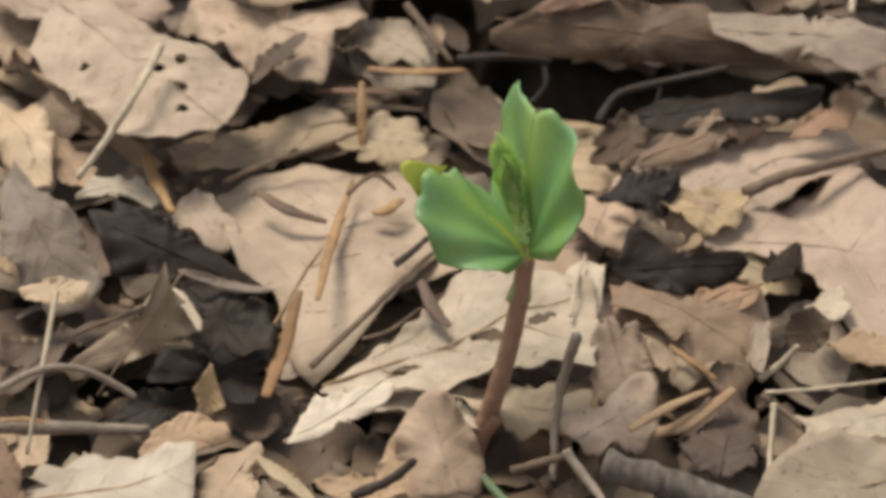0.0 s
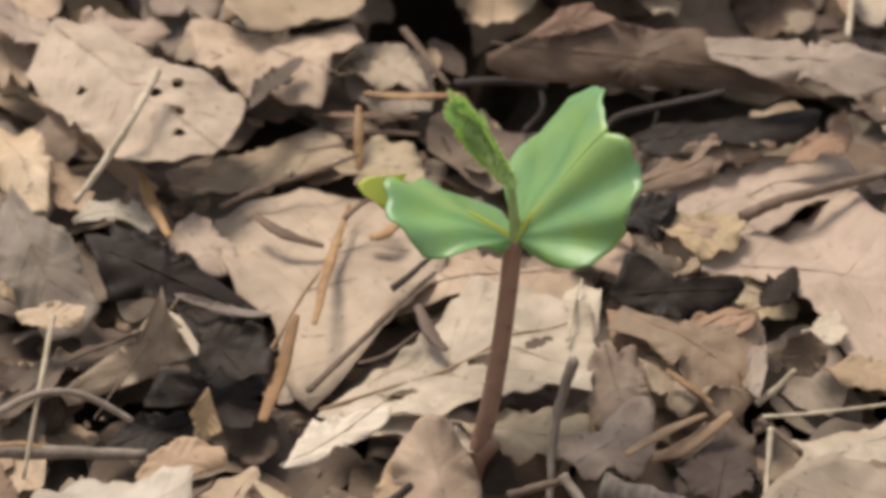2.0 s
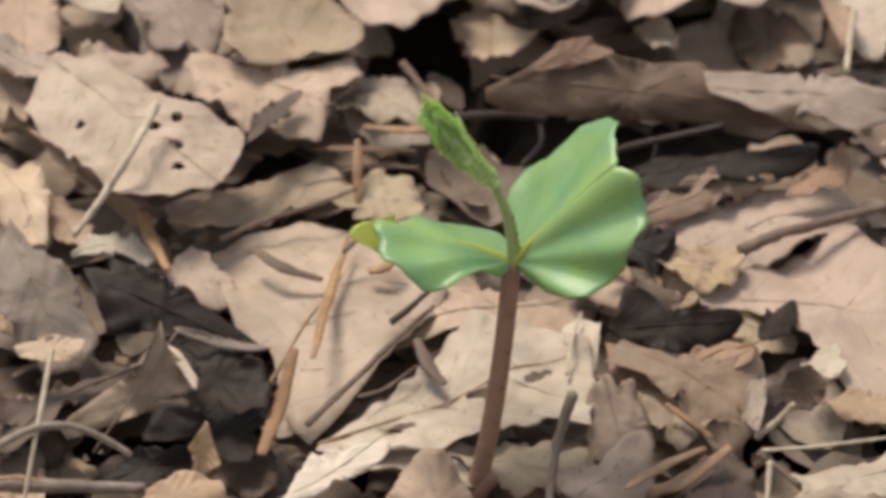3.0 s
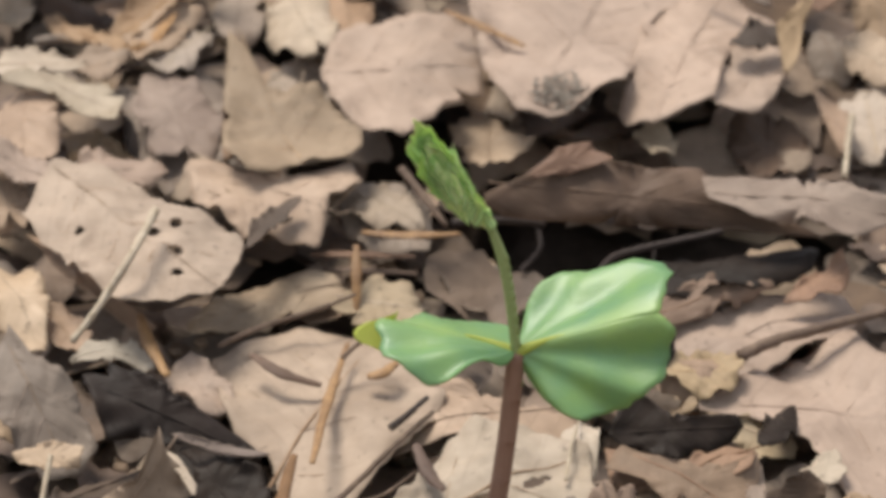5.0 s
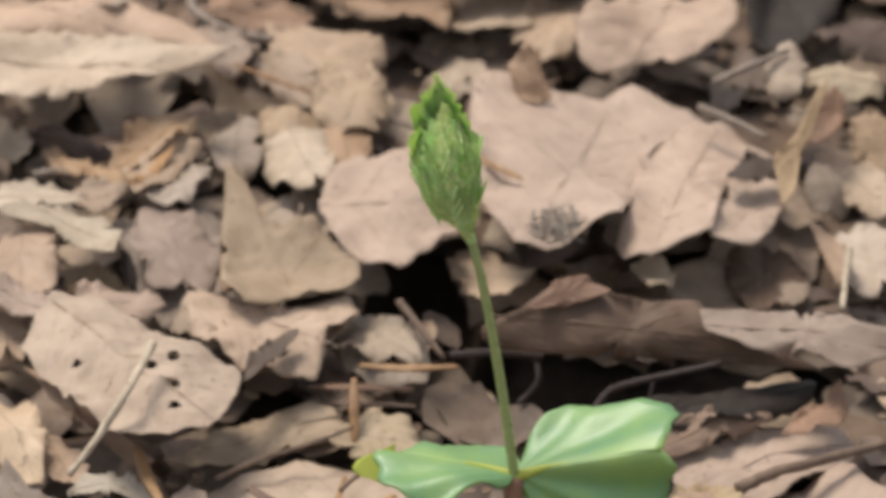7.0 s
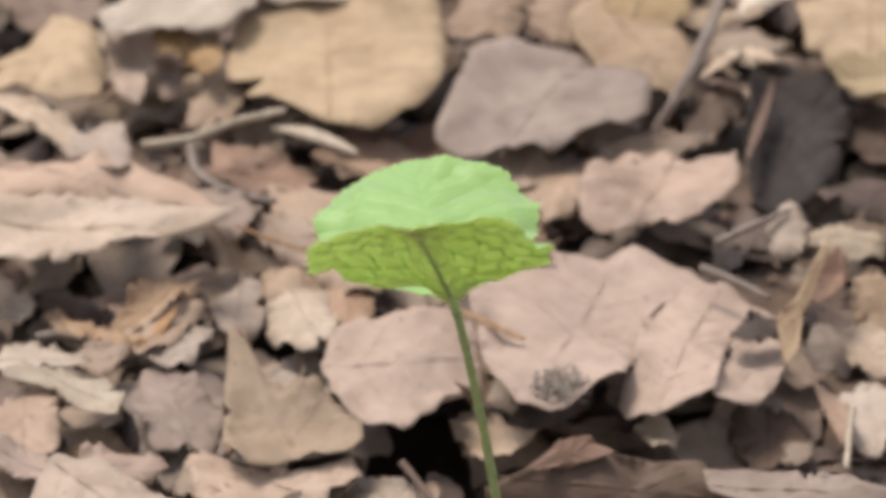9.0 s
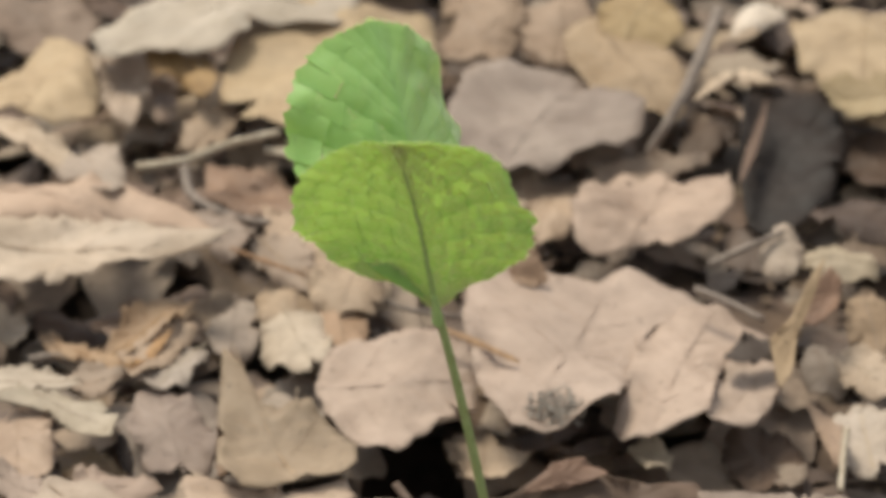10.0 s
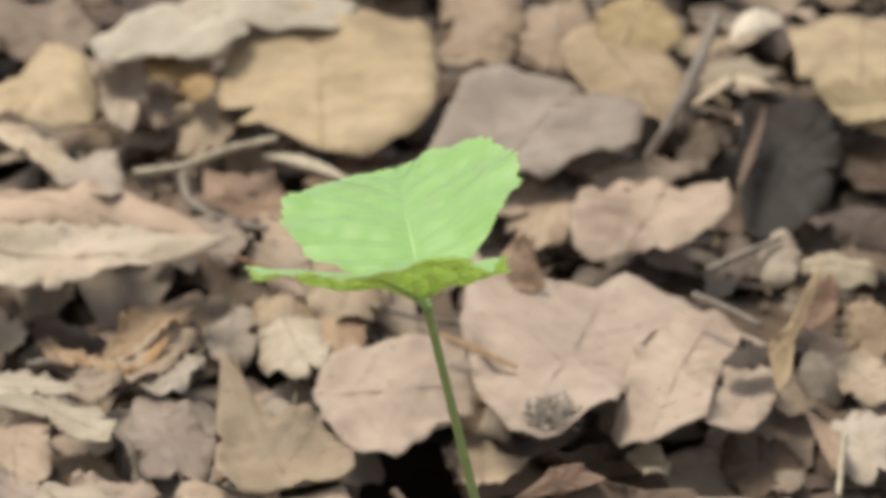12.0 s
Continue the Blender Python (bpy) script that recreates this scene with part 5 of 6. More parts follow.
torn_leaf((-3.68, 28.12, 9.34), (0.712, -0.630, -0.310), (-0.002, -0.442, 0.897), [(-1.26, -0.89), (-0.42, -1.54), (0.54, -1.24), (1.47, -0.97), (2.15, -0.20), (1.51, 0.74), (0.50, 1.20), (-0.94, 1.61), (-1.53, 0.67), (-2.03, -0.20)], PALE, rag=0.55)
torn_leaf((-3.41, 26.58, 9.31), (0.178, 0.878, 0.444), (-0.002, -0.451, 0.893), [(-0.98, 1.02), (-1.54, 0.15), (-1.22, -0.27), (-1.06, -1.15), (0.19, -1.17), (1.01, -0.91), (1.64, 0.15), (1.29, 0.60), (0.58, 1.09), (-0.24, 1.21)], TAN, rag=0.55)
torn_leaf((-13.76, 35.25, 11.94), (0.730, -0.623, -0.281), (-0.002, -0.412, 0.911), [(-2.40, -0.36), (-1.23, -0.52), (0.38, -0.49), (1.40, -0.39), (2.70, -0.05), (2.50, 0.28), (1.51, 0.47), (-0.06, 0.57), (-1.70, 0.29), (-2.79, -0.05)], PALE, rag=0.55)
twig([(-10.48, 33.98, 11.43), (-8.90, 33.90, 11.69), (-7.46, 34.74, 12.07), (-5.83, 35.21, 12.34)], 1.49, STRAW, 'twig', 'pale twig lying over the litter')
twig([(-8.87, 33.33, 11.52), (-8.48, 31.48, 10.99), (-7.06, 30.21, 10.63), (-5.97, 29.84, 10.52)], 1.48, GREYTWIG, 'twig', '')
twig([(-6.27, 35.19, 11.78), (-4.84, 34.32, 11.67), (-3.43, 33.38, 11.26)], 3.18, STRAW, 'bud_scale', 'pale yellow curled strip of leaf', flat=0.5)
torn_leaf((-8.29, 37.51, 12.02), (0.490, 0.790, 0.369), (-0.002, -0.423, 0.906), [(-1.32, -0.03), (-1.03, -0.51), (-0.83, -0.95), (0.14, -0.85), (1.04, -0.61), (1.51, -0.03), (0.97, 0.42), (0.71, 0.90), (-0.15, 0.96), (-1.24, 0.45)], TAN, rag=0.55)
torn_leaf((-15.16, 48.18, 13.82), (0.514, -0.791, -0.332), (-0.001, -0.387, 0.922), [(-1.23, -2.08), (0.51, -1.80), (2.00, -1.25), (2.76, -0.21), (2.25, 0.84), (1.32, 1.93), (-1.06, 1.87), (-1.92, 1.38), (-2.58, -0.21), (-2.12, -1.18)], GREY, rag=0.55)
torn_leaf((4.63, 36.04, 11.73), (-0.943, 0.303, 0.141), (-0.002, -0.426, 0.905), [(1.26, 0.58), (0.46, 1.00), (-0.23, 1.09), (-1.08, 0.67), (-1.40, -0.00), (-1.14, -0.62), (-0.41, -1.06), (0.20, -1.04), (1.02, -0.80), (1.33, -0.00)], GREY, rag=0.55)
torn_leaf((1.01, 44.08, 14.19), (0.627, 0.711, 0.319), (-0.002, -0.408, 0.913), [(-2.47, 0.06), (-2.08, -0.76), (-1.42, -1.72), (0.28, -1.34), (1.60, -0.93), (2.41, 0.06), (1.99, 1.22), (1.02, 1.71), (-0.17, 1.31), (-1.76, 0.85)], PINK, rag=0.55)
torn_leaf((3.70, 44.30, 14.25), (0.144, 0.909, 0.391), (-0.001, -0.395, 0.919), [(-0.06, 1.35), (-1.53, 0.99), (-2.40, 0.01), (-2.07, -0.76), (-1.24, -1.25), (0.17, -1.39), (1.82, -0.76), (2.49, 0.01), (1.91, 0.79), (1.10, 1.34)], TAN, rag=0.55)
torn_leaf((6.49, 43.63, 14.77), (-0.299, -0.871, -0.390), (-0.002, -0.408, 0.913), [(0.23, -1.43), (1.36, -1.08), (2.36, -0.10), (1.84, 0.83), (1.42, 1.43), (0.12, 1.73), (-1.38, 1.02), (-2.25, -0.10), (-1.90, -1.11), (-1.09, -1.64)], OCHRE, rag=0.55)
torn_leaf((6.40, 34.31, 11.10), (0.996, 0.078, 0.039), (-0.002, -0.430, 0.903), [(-1.81, -0.18), (-1.37, -0.92), (-0.13, -1.15), (0.82, -0.74), (1.89, -0.22), (1.98, 0.30), (1.22, 1.02), (0.09, 0.94), (-1.01, 0.83), (-1.89, 0.30)], GREY, rag=0.55)
twig([(8.99, 39.63, 15.58), (7.86, 35.71, 14.17), (7.03, 34.32, 12.93), (6.30, 34.31, 11.80)], 1.93, GREYTWIG, 'twig', 'blurred grey twig rising from the litter')
torn_leaf((9.86, 35.54, 11.74), (0.260, 0.873, 0.412), (0.002, -0.427, 0.904), [(-2.51, 0.00), (-1.46, -0.09), (-0.32, -0.19), (1.50, -0.14), (2.23, -0.08), (2.46, 0.00), (0.91, 0.12), (-0.00, 0.20), (-1.13, 0.16), (-2.03, 0.08)], REDBROWN, rag=0.55)
torn_leaf((14.13, 37.74, 13.06), (-0.993, 0.109, 0.049), (-0.002, -0.420, 0.907), [(1.91, -0.03), (1.12, 0.81), (0.23, 1.36), (-0.90, 1.26), (-1.53, 0.61), (-1.85, -0.03), (-1.01, -1.10), (0.08, -1.19), (0.73, -1.34), (1.62, -0.62)], OCHRE, rag=0.55)
torn_leaf((10.11, 27.67, 10.04), (-0.209, 0.875, 0.436), (-0.002, -0.446, 0.895), [(-0.75, 0.75), (-0.99, 0.49), (-1.09, -0.10), (-0.45, -0.53), (0.21, -0.79), (0.84, -0.77), (1.16, -0.10), (0.74, 0.22), (0.44, 0.62), (-0.18, 0.80)], PALE, rag=1.2)
torn_leaf((12.02, 28.42, 9.55), (-0.963, 0.241, 0.118), (-0.002, -0.445, 0.895), [(1.37, 0.00), (0.70, 0.62), (0.16, 0.77), (-0.54, 0.76), (-1.22, 0.47), (-1.29, 0.00), (-0.89, -0.64), (0.09, -0.70), (0.83, -0.76), (1.21, -0.40)], PALE, rag=1.2)
twig([(7.82, 27.10, 9.74), (8.72, 27.41, 10.11), (10.17, 28.00, 10.56)], 1.23, GREYTWIG, 'twig', '')
torn_leaf((-13.63, 26.85, 8.12), (0.877, -0.429, -0.215), (-0.002, -0.452, 0.892), [(-1.69, -0.07), (-1.03, -0.16), (0.13, -0.21), (1.05, -0.17), (1.60, -0.08), (1.64, 0.05), (0.92, 0.20), (-0.07, 0.21), (-1.12, 0.14), (-1.77, 0.05)], BROWN, rag=0.55)
torn_leaf((-2.41, 35.92, 10.87), (-0.980, -0.178, -0.086), (-0.002, -0.428, 0.904), [(2.20, 0.06), (1.70, 1.11), (0.12, 1.21), (-1.04, 1.21), (-2.19, 0.74), (-2.38, 0.06), (-1.66, -0.92), (0.10, -1.28), (1.24, -1.37), (2.11, -0.53)], REDBROWN, rag=0.55)
torn_leaf((0.93, 35.26, 10.81), (0.253, 0.910, 0.330), (-0.001, -0.341, 0.940), [(-1.73, 1.40), (-2.71, 0.01), (-2.43, -1.03), (-2.05, -1.96), (0.19, -1.82), (1.68, -1.44), (3.12, 0.01), (2.33, 0.89), (1.71, 1.65), (-0.20, 2.18)], TAN, rag=0.55)
torn_leaf((-4.07, 29.30, 9.70), (-0.383, 0.888, 0.255), (0.000, -0.276, 0.961), [(3.63, 0.93), (2.36, -0.34), (1.45, -1.55), (0.04, -1.87), (-1.60, -1.10), (-3.52, 0.20), (-2.37, 0.72), (-1.04, 1.34), (1.05, 1.69)], TAN, label='tan blotched leaf lying up the slope')
torn_leaf((-5.09, 26.84, 8.60), (0.046, 0.960, 0.275), (0.000, -0.276, 0.961), [(0.78, 1.32), (1.78, 0.43), (1.41, -0.85), (-0.33, -1.18), (-1.45, -0.53), (-2.18, 0.80)], PINK)
torn_leaf((-2.29, 34.50, 10.89), (1.000, -0.017, -0.005), (0.000, -0.276, 0.961), [(-2.76, 0.47), (-1.01, 1.19), (1.22, 2.49), (2.19, 0.50), (1.85, -1.91), (0.18, -1.46), (-1.67, -1.28)], TAN)
torn_leaf((-6.59, 33.67, 10.45), (0.613, -0.759, -0.218), (0.000, -0.276, 0.961), [(-2.84, -0.04), (-1.35, 1.20), (1.27, 1.37), (2.58, -0.04), (1.25, -1.11), (-0.91, -1.38)], HAZEL)
torn_leaf((-8.49, 19.67, 6.64), (-0.232, 0.935, 0.268), (0.000, -0.276, 0.961), [(2.64, 0.56), (1.97, -0.86), (-0.42, -1.44), (-2.40, -0.57), (-2.02, 1.01), (0.23, 1.30)], GREY)
torn_leaf((2.11, 26.15, 10.10), (-0.242, 0.470, 0.849), (0.000, -0.875, 0.485), [(0.61, 0.61), (1.14, -0.24), (0.35, -0.42), (-0.71, -0.50), (-0.84, -0.00), (-0.55, 0.55)], TAN, label='small tan leaf standing on its edge')
torn_leaf((5.64, 2.31, 1.96), (0.794, -0.537, -0.285), (0.000, -0.469, 0.883), [(-2.25, -0.82), (-2.44, 0.22), (-1.01, 0.43), (0.20, 0.94), (0.49, 2.05), (1.64, 0.64), (1.91, -0.30), (1.76, -1.32), (0.81, -1.19), (-1.11, -0.65)], HAZEL, label='warm brown leaf folded among the litter')
torn_leaf((3.22, -0.62, 0.52), (0.720, 0.667, 0.191), (0.000, -0.276, 0.961), [(-0.82, 1.12), (0.12, 0.58), (1.14, 0.60), (1.81, 0.26), (0.92, -0.86), (0.05, -1.12), (-0.94, -0.64), (-1.15, -0.26), (-1.14, 0.32)], PINK, rag=0.5)
torn_leaf((6.01, -1.44, 0.19), (0.195, 0.943, 0.270), (0.000, -0.276, 0.961), [(-0.09, 1.13), (1.77, 0.13), (0.70, -0.64), (-0.59, -0.87), (-0.91, -0.36), (-0.89, 0.60)], BROWN)
# two near-black leaves whose colour carries the shade of the left hollow
torn_leaf((-6.41, 2.32, 2.06), (-0.486, 0.840, 0.241), (0.000, -0.276, 0.961), [(1.93, 0.32), (1.76, -0.24), (1.13, -0.73), (0.37, -1.15), (-0.29, -1.14), (-1.12, -0.99), (-1.68, -0.59), (-1.55, -0.03), (-1.44, 0.54), (-0.66, 1.10), (-0.25, 1.52), (0.02, 0.84), (0.53, 0.33), (1.26, 0.21)], DARK, label='dark leaf deepening the shade of a hollow between brown leaves', rag=0.4)
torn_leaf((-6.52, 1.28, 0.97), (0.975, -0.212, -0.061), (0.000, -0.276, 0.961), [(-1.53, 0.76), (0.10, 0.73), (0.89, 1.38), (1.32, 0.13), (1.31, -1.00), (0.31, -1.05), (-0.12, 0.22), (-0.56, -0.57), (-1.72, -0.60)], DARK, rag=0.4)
torn_leaf((-5.38, 17.66, 6.96), (-0.327, 0.909, 0.261), (0.000, -0.276, 0.961), [(4.50, 0.13), (3.29, 0.05), (1.55, -0.17), (1.11, -1.44), (-1.21, -2.07), (-2.49, -1.69), (-2.50, -0.31), (-2.57, 0.71), (-2.48, 1.68), (-1.19, 2.04), (1.98, 1.07)], TAN, label='tan leaf with a smooth rim and grey specks', rag=0.3, cup=0.05)
torn_leaf((-5.29, 14.70, 5.81), (0.907, -0.404, -0.116), (0.000, -0.276, 0.961), [(-3.23, 0.51), (-1.78, 0.86), (-0.24, 0.67), (1.11, 2.25), (1.84, 1.56), (1.39, 0.41), (1.96, -1.55), (1.31, -1.70), (-0.16, -1.92), (-2.19, -1.09)], PINK, rag=0.4)
torn_leaf((-9.52, 26.04, 8.57), (0.868, 0.477, 0.137), (0.000, -0.276, 0.961), [(-2.04, 0.68), (0.27, 1.08), (1.68, 0.38), (1.78, -0.68), (0.09, -0.49), (-1.77, -0.97)], HAZEL, rag=0.5)
torn_leaf((-11.10, 23.27, 7.87), (0.848, -0.510, -0.146), (0.000, -0.276, 0.961), [(-1.60, 0.17), (-0.07, 0.41), (1.56, 0.25), (0.87, -0.44), (-0.75, -0.39)], AMBER_L, rag=0.5)
torn_leaf((-9.16, 23.55, 8.05), (0.470, 0.849, 0.243), (0.000, -0.276, 0.961), [(-0.86, 0.91), (1.34, 0.51), (1.89, -0.41), (-0.55, -0.75), (-1.83, -0.25)], TAN, rag=0.5)
torn_leaf((7.74, 10.00, 3.42), (0.909, 0.400, 0.115), (0.000, -0.276, 0.961), [(-3.27, 1.28), (-1.85, 1.78), (0.02, 1.36), (2.03, 1.18), (3.29, 0.90), (3.18, -0.37), (2.23, -0.95), (0.03, -1.79), (-1.55, -2.17), (-1.64, -1.08), (-2.50, -0.13)], ROSE, label='smooth rosy leaf lying under a twig', rag=0.3, curl=0.5)
torn_leaf((6.08, 7.06, 3.32), (0.999, 0.034, 0.010), (0.000, -0.276, 0.961), [(-1.20, 0.00), (-0.68, 0.79), (0.39, 1.00), (1.17, 0.34), (0.77, -0.64), (0.13, -0.89), (-0.58, -0.62)], HONEY, rag=0.4, cup=-0.15)
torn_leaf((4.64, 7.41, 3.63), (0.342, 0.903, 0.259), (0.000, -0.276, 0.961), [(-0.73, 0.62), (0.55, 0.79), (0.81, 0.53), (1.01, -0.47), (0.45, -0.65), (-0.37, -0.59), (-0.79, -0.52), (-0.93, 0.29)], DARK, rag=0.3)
# added dark sheet: the shade of the cavity under the arched leaf
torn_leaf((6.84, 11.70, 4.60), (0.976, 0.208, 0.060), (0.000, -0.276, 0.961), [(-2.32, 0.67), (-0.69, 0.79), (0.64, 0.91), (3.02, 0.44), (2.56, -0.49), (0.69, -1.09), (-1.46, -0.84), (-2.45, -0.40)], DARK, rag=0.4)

# ---- the seedling ----
def fresh(name, base, dark, vein, gloss, through_light, rough=0.42, scale=120):
    """Living leaf: soft light passes through it."""
    k = Nodes(name)
    co = k.n("TexCoord").outputs["Object"]
    uv = k.n("UVMap")
    sep = k.n("SeparateXYZ")
    k.t.links.new(uv.outputs[0], sep.inputs[0])
    across = k.math("ABSOLUTE", k.math("SUBTRACT", k.math("MULTIPLY", sep.outputs[1], 2.0), 1.0))
    line = k.ramp(across, 0.16, 0.03)
    f = k.noise(scale, 3, 0.5, co)
    g = k.noise(scale * 9, 4, 0.6, co)
    col = k.mix(k.ramp(f, 0.25, 0.78), base, dark)
    col = k.mix(k.math("MULTIPLY", g, 0.25), col, tuple(c * 0.6 for c in dark))
    col = k.mix(k.math("MULTIPLY", line, 0.35), col, vein)
    k.put(k.b.inputs["Base Color"], col)
    k.b.inputs["Roughness"].default_value = rough
    k.b.inputs["Specular IOR Level"].default_value = gloss
    nrm = k.bump(k.math("ADD", g, k.math("MULTIPLY", line, -0.6)), 0.35, 0.0005)
    tl = k.n("BsdfTranslucent")
    k.put(tl.inputs["Color"], k.mix(0.5, col, (0.68, 0.86, 0.03), "MIX"))
    sh = k.n("MixShader")
    sh.inputs[0].default_value = through_light
    k.t.links.new(k.b.outputs[0], sh.inputs[1])
    k.t.links.new(tl.outputs[0], sh.inputs[2])
    k.t.links.new(sh.outputs[0], k.t.nodes["Material Output"].inputs["Surface"])
    return k.m


YOUNG = fresh("young_leaf_green", (0.42, 0.67, 0.22), (0.33, 0.57, 0.15), (0.52, 0.74, 0.26), 0.4, 0.34)
YOUNG.node_tree.nodes["Principled BSDF"].inputs["Sheen Weight"].default_value = 0.5  # silky hairs
COTY = fresh("cotyledon_green", (0.30, 0.48, 0.12), (0.15, 0.34, 0.16), (0.50, 0.64, 0.14), 1.0, 0.30, 0.45, 90)
COTY.node_tree.nodes["Principled BSDF"].inputs["Coat Weight"].default_value = 0.25  # waxy skin
COTY.node_tree.nodes["Principled BSDF"].inputs["Coat Roughness"].default_value = 0.45
COTY_RIM = fresh("cotyledon_underside", (0.62, 0.64, 0.15), (0.54, 0.58, 0.11), (0.62, 0.66, 0.20), 0.3, 0.35)
STEM = woody("red_brown_stem", (0.35, 0.20, 0.135), (0.27, 0.145, 0.095), 120, 0.5, 0.4)
SHOOT = woody("green_shoot", (0.38, 0.43, 0.17), (0.27, 0.32, 0.11), 160, 0.55, 0.35)
RIB = woody("leaf_midrib", (0.42, 0.58, 0.22), (0.36, 0.50, 0.18), 160, 0.5, 0.3)
HAIR = fresh("silky_hair", (0.84, 0.88, 0.52), (0.76, 0.82, 0.42), (0.84, 0.88, 0.52), 0.3, 0.45)
GRASS = woody("grass_stem", (0.22, 0.30, 0.17), (0.16, 0.22, 0.12), 200, 0.6, 0.3)

FOOT = Vector((0.02, 0, -0.18)) / 100
seedling = tagged(new("seedling"), "young beech seedling with reddish stem and bright green leaves", "seedling")
seedling.location = FOOT


def along(t, rows):
    """Values between the rows (seconds, values...)."""
    ts = [r[0] for r in rows]
    return [float(np.interp(t, ts, [r[i] for r in rows])) for i in range(1, len(rows[0]))]


# places over the foot, in centimetres: x and z
NODE = [
    (0.0, 1.14, 4.75),
    (0.7, 1.09, 5.08),
    (1.1, 1.03, 5.35),
    (2.0, 0.90, 5.82),
    (3.2, 0.88, 6.16),
    (4.8, 1.01, 6.51),
    (5.5, 1.02, 6.54),
    (6.0, 0.93, 6.59),
    (6.5, 0.93, 6.61),
    (7.0, 1.04, 6.74),
    (7.5, 0.90, 6.78),
    (12.0, 1.15, 6.83),
]
SHOOT_MID = [
    (0.0, 1.14, 4.92),
    (0.7, 1.09, 5.52),
    (1.1, 1.01, 6.01),
    (2.0, 0.90, 6.61),
    (3.2, 0.78, 7.32),
    (4.8, 0.80, 8.27),
    (5.5, 0.67, 9.11),
    (6.0, 0.58, 9.60),
    (6.5, 0.67, 9.84),
    (7.0, 0.51, 10.31),
    (7.5, 0.55, 10.65),
    (9.3, 0.30, 11.42),
    (9.5, 0.28, 11.28),
    (10.5, 0.23, 11.36),
    (12.0, 0.11, 11.36),
]
SHOOT_TOP = [
    (0.0, 1.12, 5.44),
    (0.7, 1.07, 5.81),
    (1.1, 0.98, 6.63),
    (2.0, 0.81, 7.48),
    (3.2, 0.33, 8.50),
    (4.8, 0.45, 9.63),
    (5.5, 0.02, 10.81),
    (6.0, -0.16, 11.57),
    (6.5, 0.16, 12.37),
    (7.0, -0.04, 12.90),
    (7.5, -0.07, 13.99),
    (7.7, -0.02, 14.25),
    (9.3, -0.57, 15.31),
    (9.5, -0.48, 15.70),
    (9.7, -0.60, 15.93),
    (10.0, -0.70, 15.38),
    (10.2, -0.56, 15.50),
    (10.5, -0.80, 16.68),
    (10.7, -0.85, 16.09),
    (11.0, -0.99, 16.36),
    (11.4, -1.08, 16.50),
    (11.7, -0.91, 15.94),
    (12.0, -0.96, 15.87),
]
# the bud: its lean to the left in degrees, its length and half width (cm), pleating of the folded blades in degrees
BUD = [
    (0.0, 15, 2.5, 0.10, 2), (1.1, 24, 2.5, 0.11, 2), (2.0, 33, 2.5, 0.12, 2), (3.2, 39, 2.55, 0.15, 3), (4.8, 34, 2.85, 0.23, 6), (5.5, 36, 2.95, 0.29, 10),
    (6.0, 24, 3.2, 0.36, 18), (6.5, 14, 3.5, 0.42, 22), (7.0, 11, 3.9, 0.58, 24), (7.5, 5, 4.4, 0.76, 24), (7.7, 4, 4.5, 0.84, 24), (9.3, 0, 5.0, 1.6, 0), (12.0, 0, 5.0, 1.6, 0)]
# the open leaves: turn about the upright, roll about the midrib, fold of the halves in degrees, length of the midrib (cm), share of the full width
OPEN_BACK = [
    (7.7, 0, 0, 0, 4.6, 0.80), (9.3, 13, -8, 2, 6.8, 1.0), (9.5, 14.7, -8.7, -2, 6.8, 1.0), (9.9, 24, 2, -2, 6.8, 1.0), (10.0, 32, 8, -2, 6.8, 1.0), (10.2, 26, 4, 38, 6.8, 1.0), (10.35, 14, 0, 8, 6.8, 1.0),
    (10.5, 5.5, -6.4, 1, 6.8, 1.0), (11.0, 7.2, -9.5, -4, 6.95, 1.02), (11.5, 10.4, -1.1, 7, 6.95, 1.03), (12.0, 7.8, -14.4, 11, 6.95, 1.03)]
OPEN_FRONT = [
    (7.7, 0, 0, 0, 4.4, 0.80), (9.3, -15, 8, 20, 5.5, 1.0), (9.5, -15, 9.2, 21, 5.5, 1.0), (10.0, -17.3, 6.1, 20, 5.5, 1.0), (10.2, -16, 6, 42, 5.5, 1.0), (10.35, -15, 5.5, 15, 5.5, 1.0), (10.5, -14.9, 5.1, 11, 5.5, 1.0),
    (11.0, -15.9, 4.7, 13, 5.6, 1.02), (11.5, -20.8, 1.1, 12, 5.6, 1.03), (12.0, -18.9, 7.0, 8, 5.7, 1.03)]
# how far the blade wraps round the bud (+) or turns its rims down (-), radians at the rim
WRAP = [(0.0, 1.7), (7.7, 1.6), (8.2, 0.9), (8.7, 0.0), (9.3, -0.95), (9.6, -0.95), (10.0, -0.9), (10.5, -0.35), (11.0, 0.0), (12.0, 0.0)]
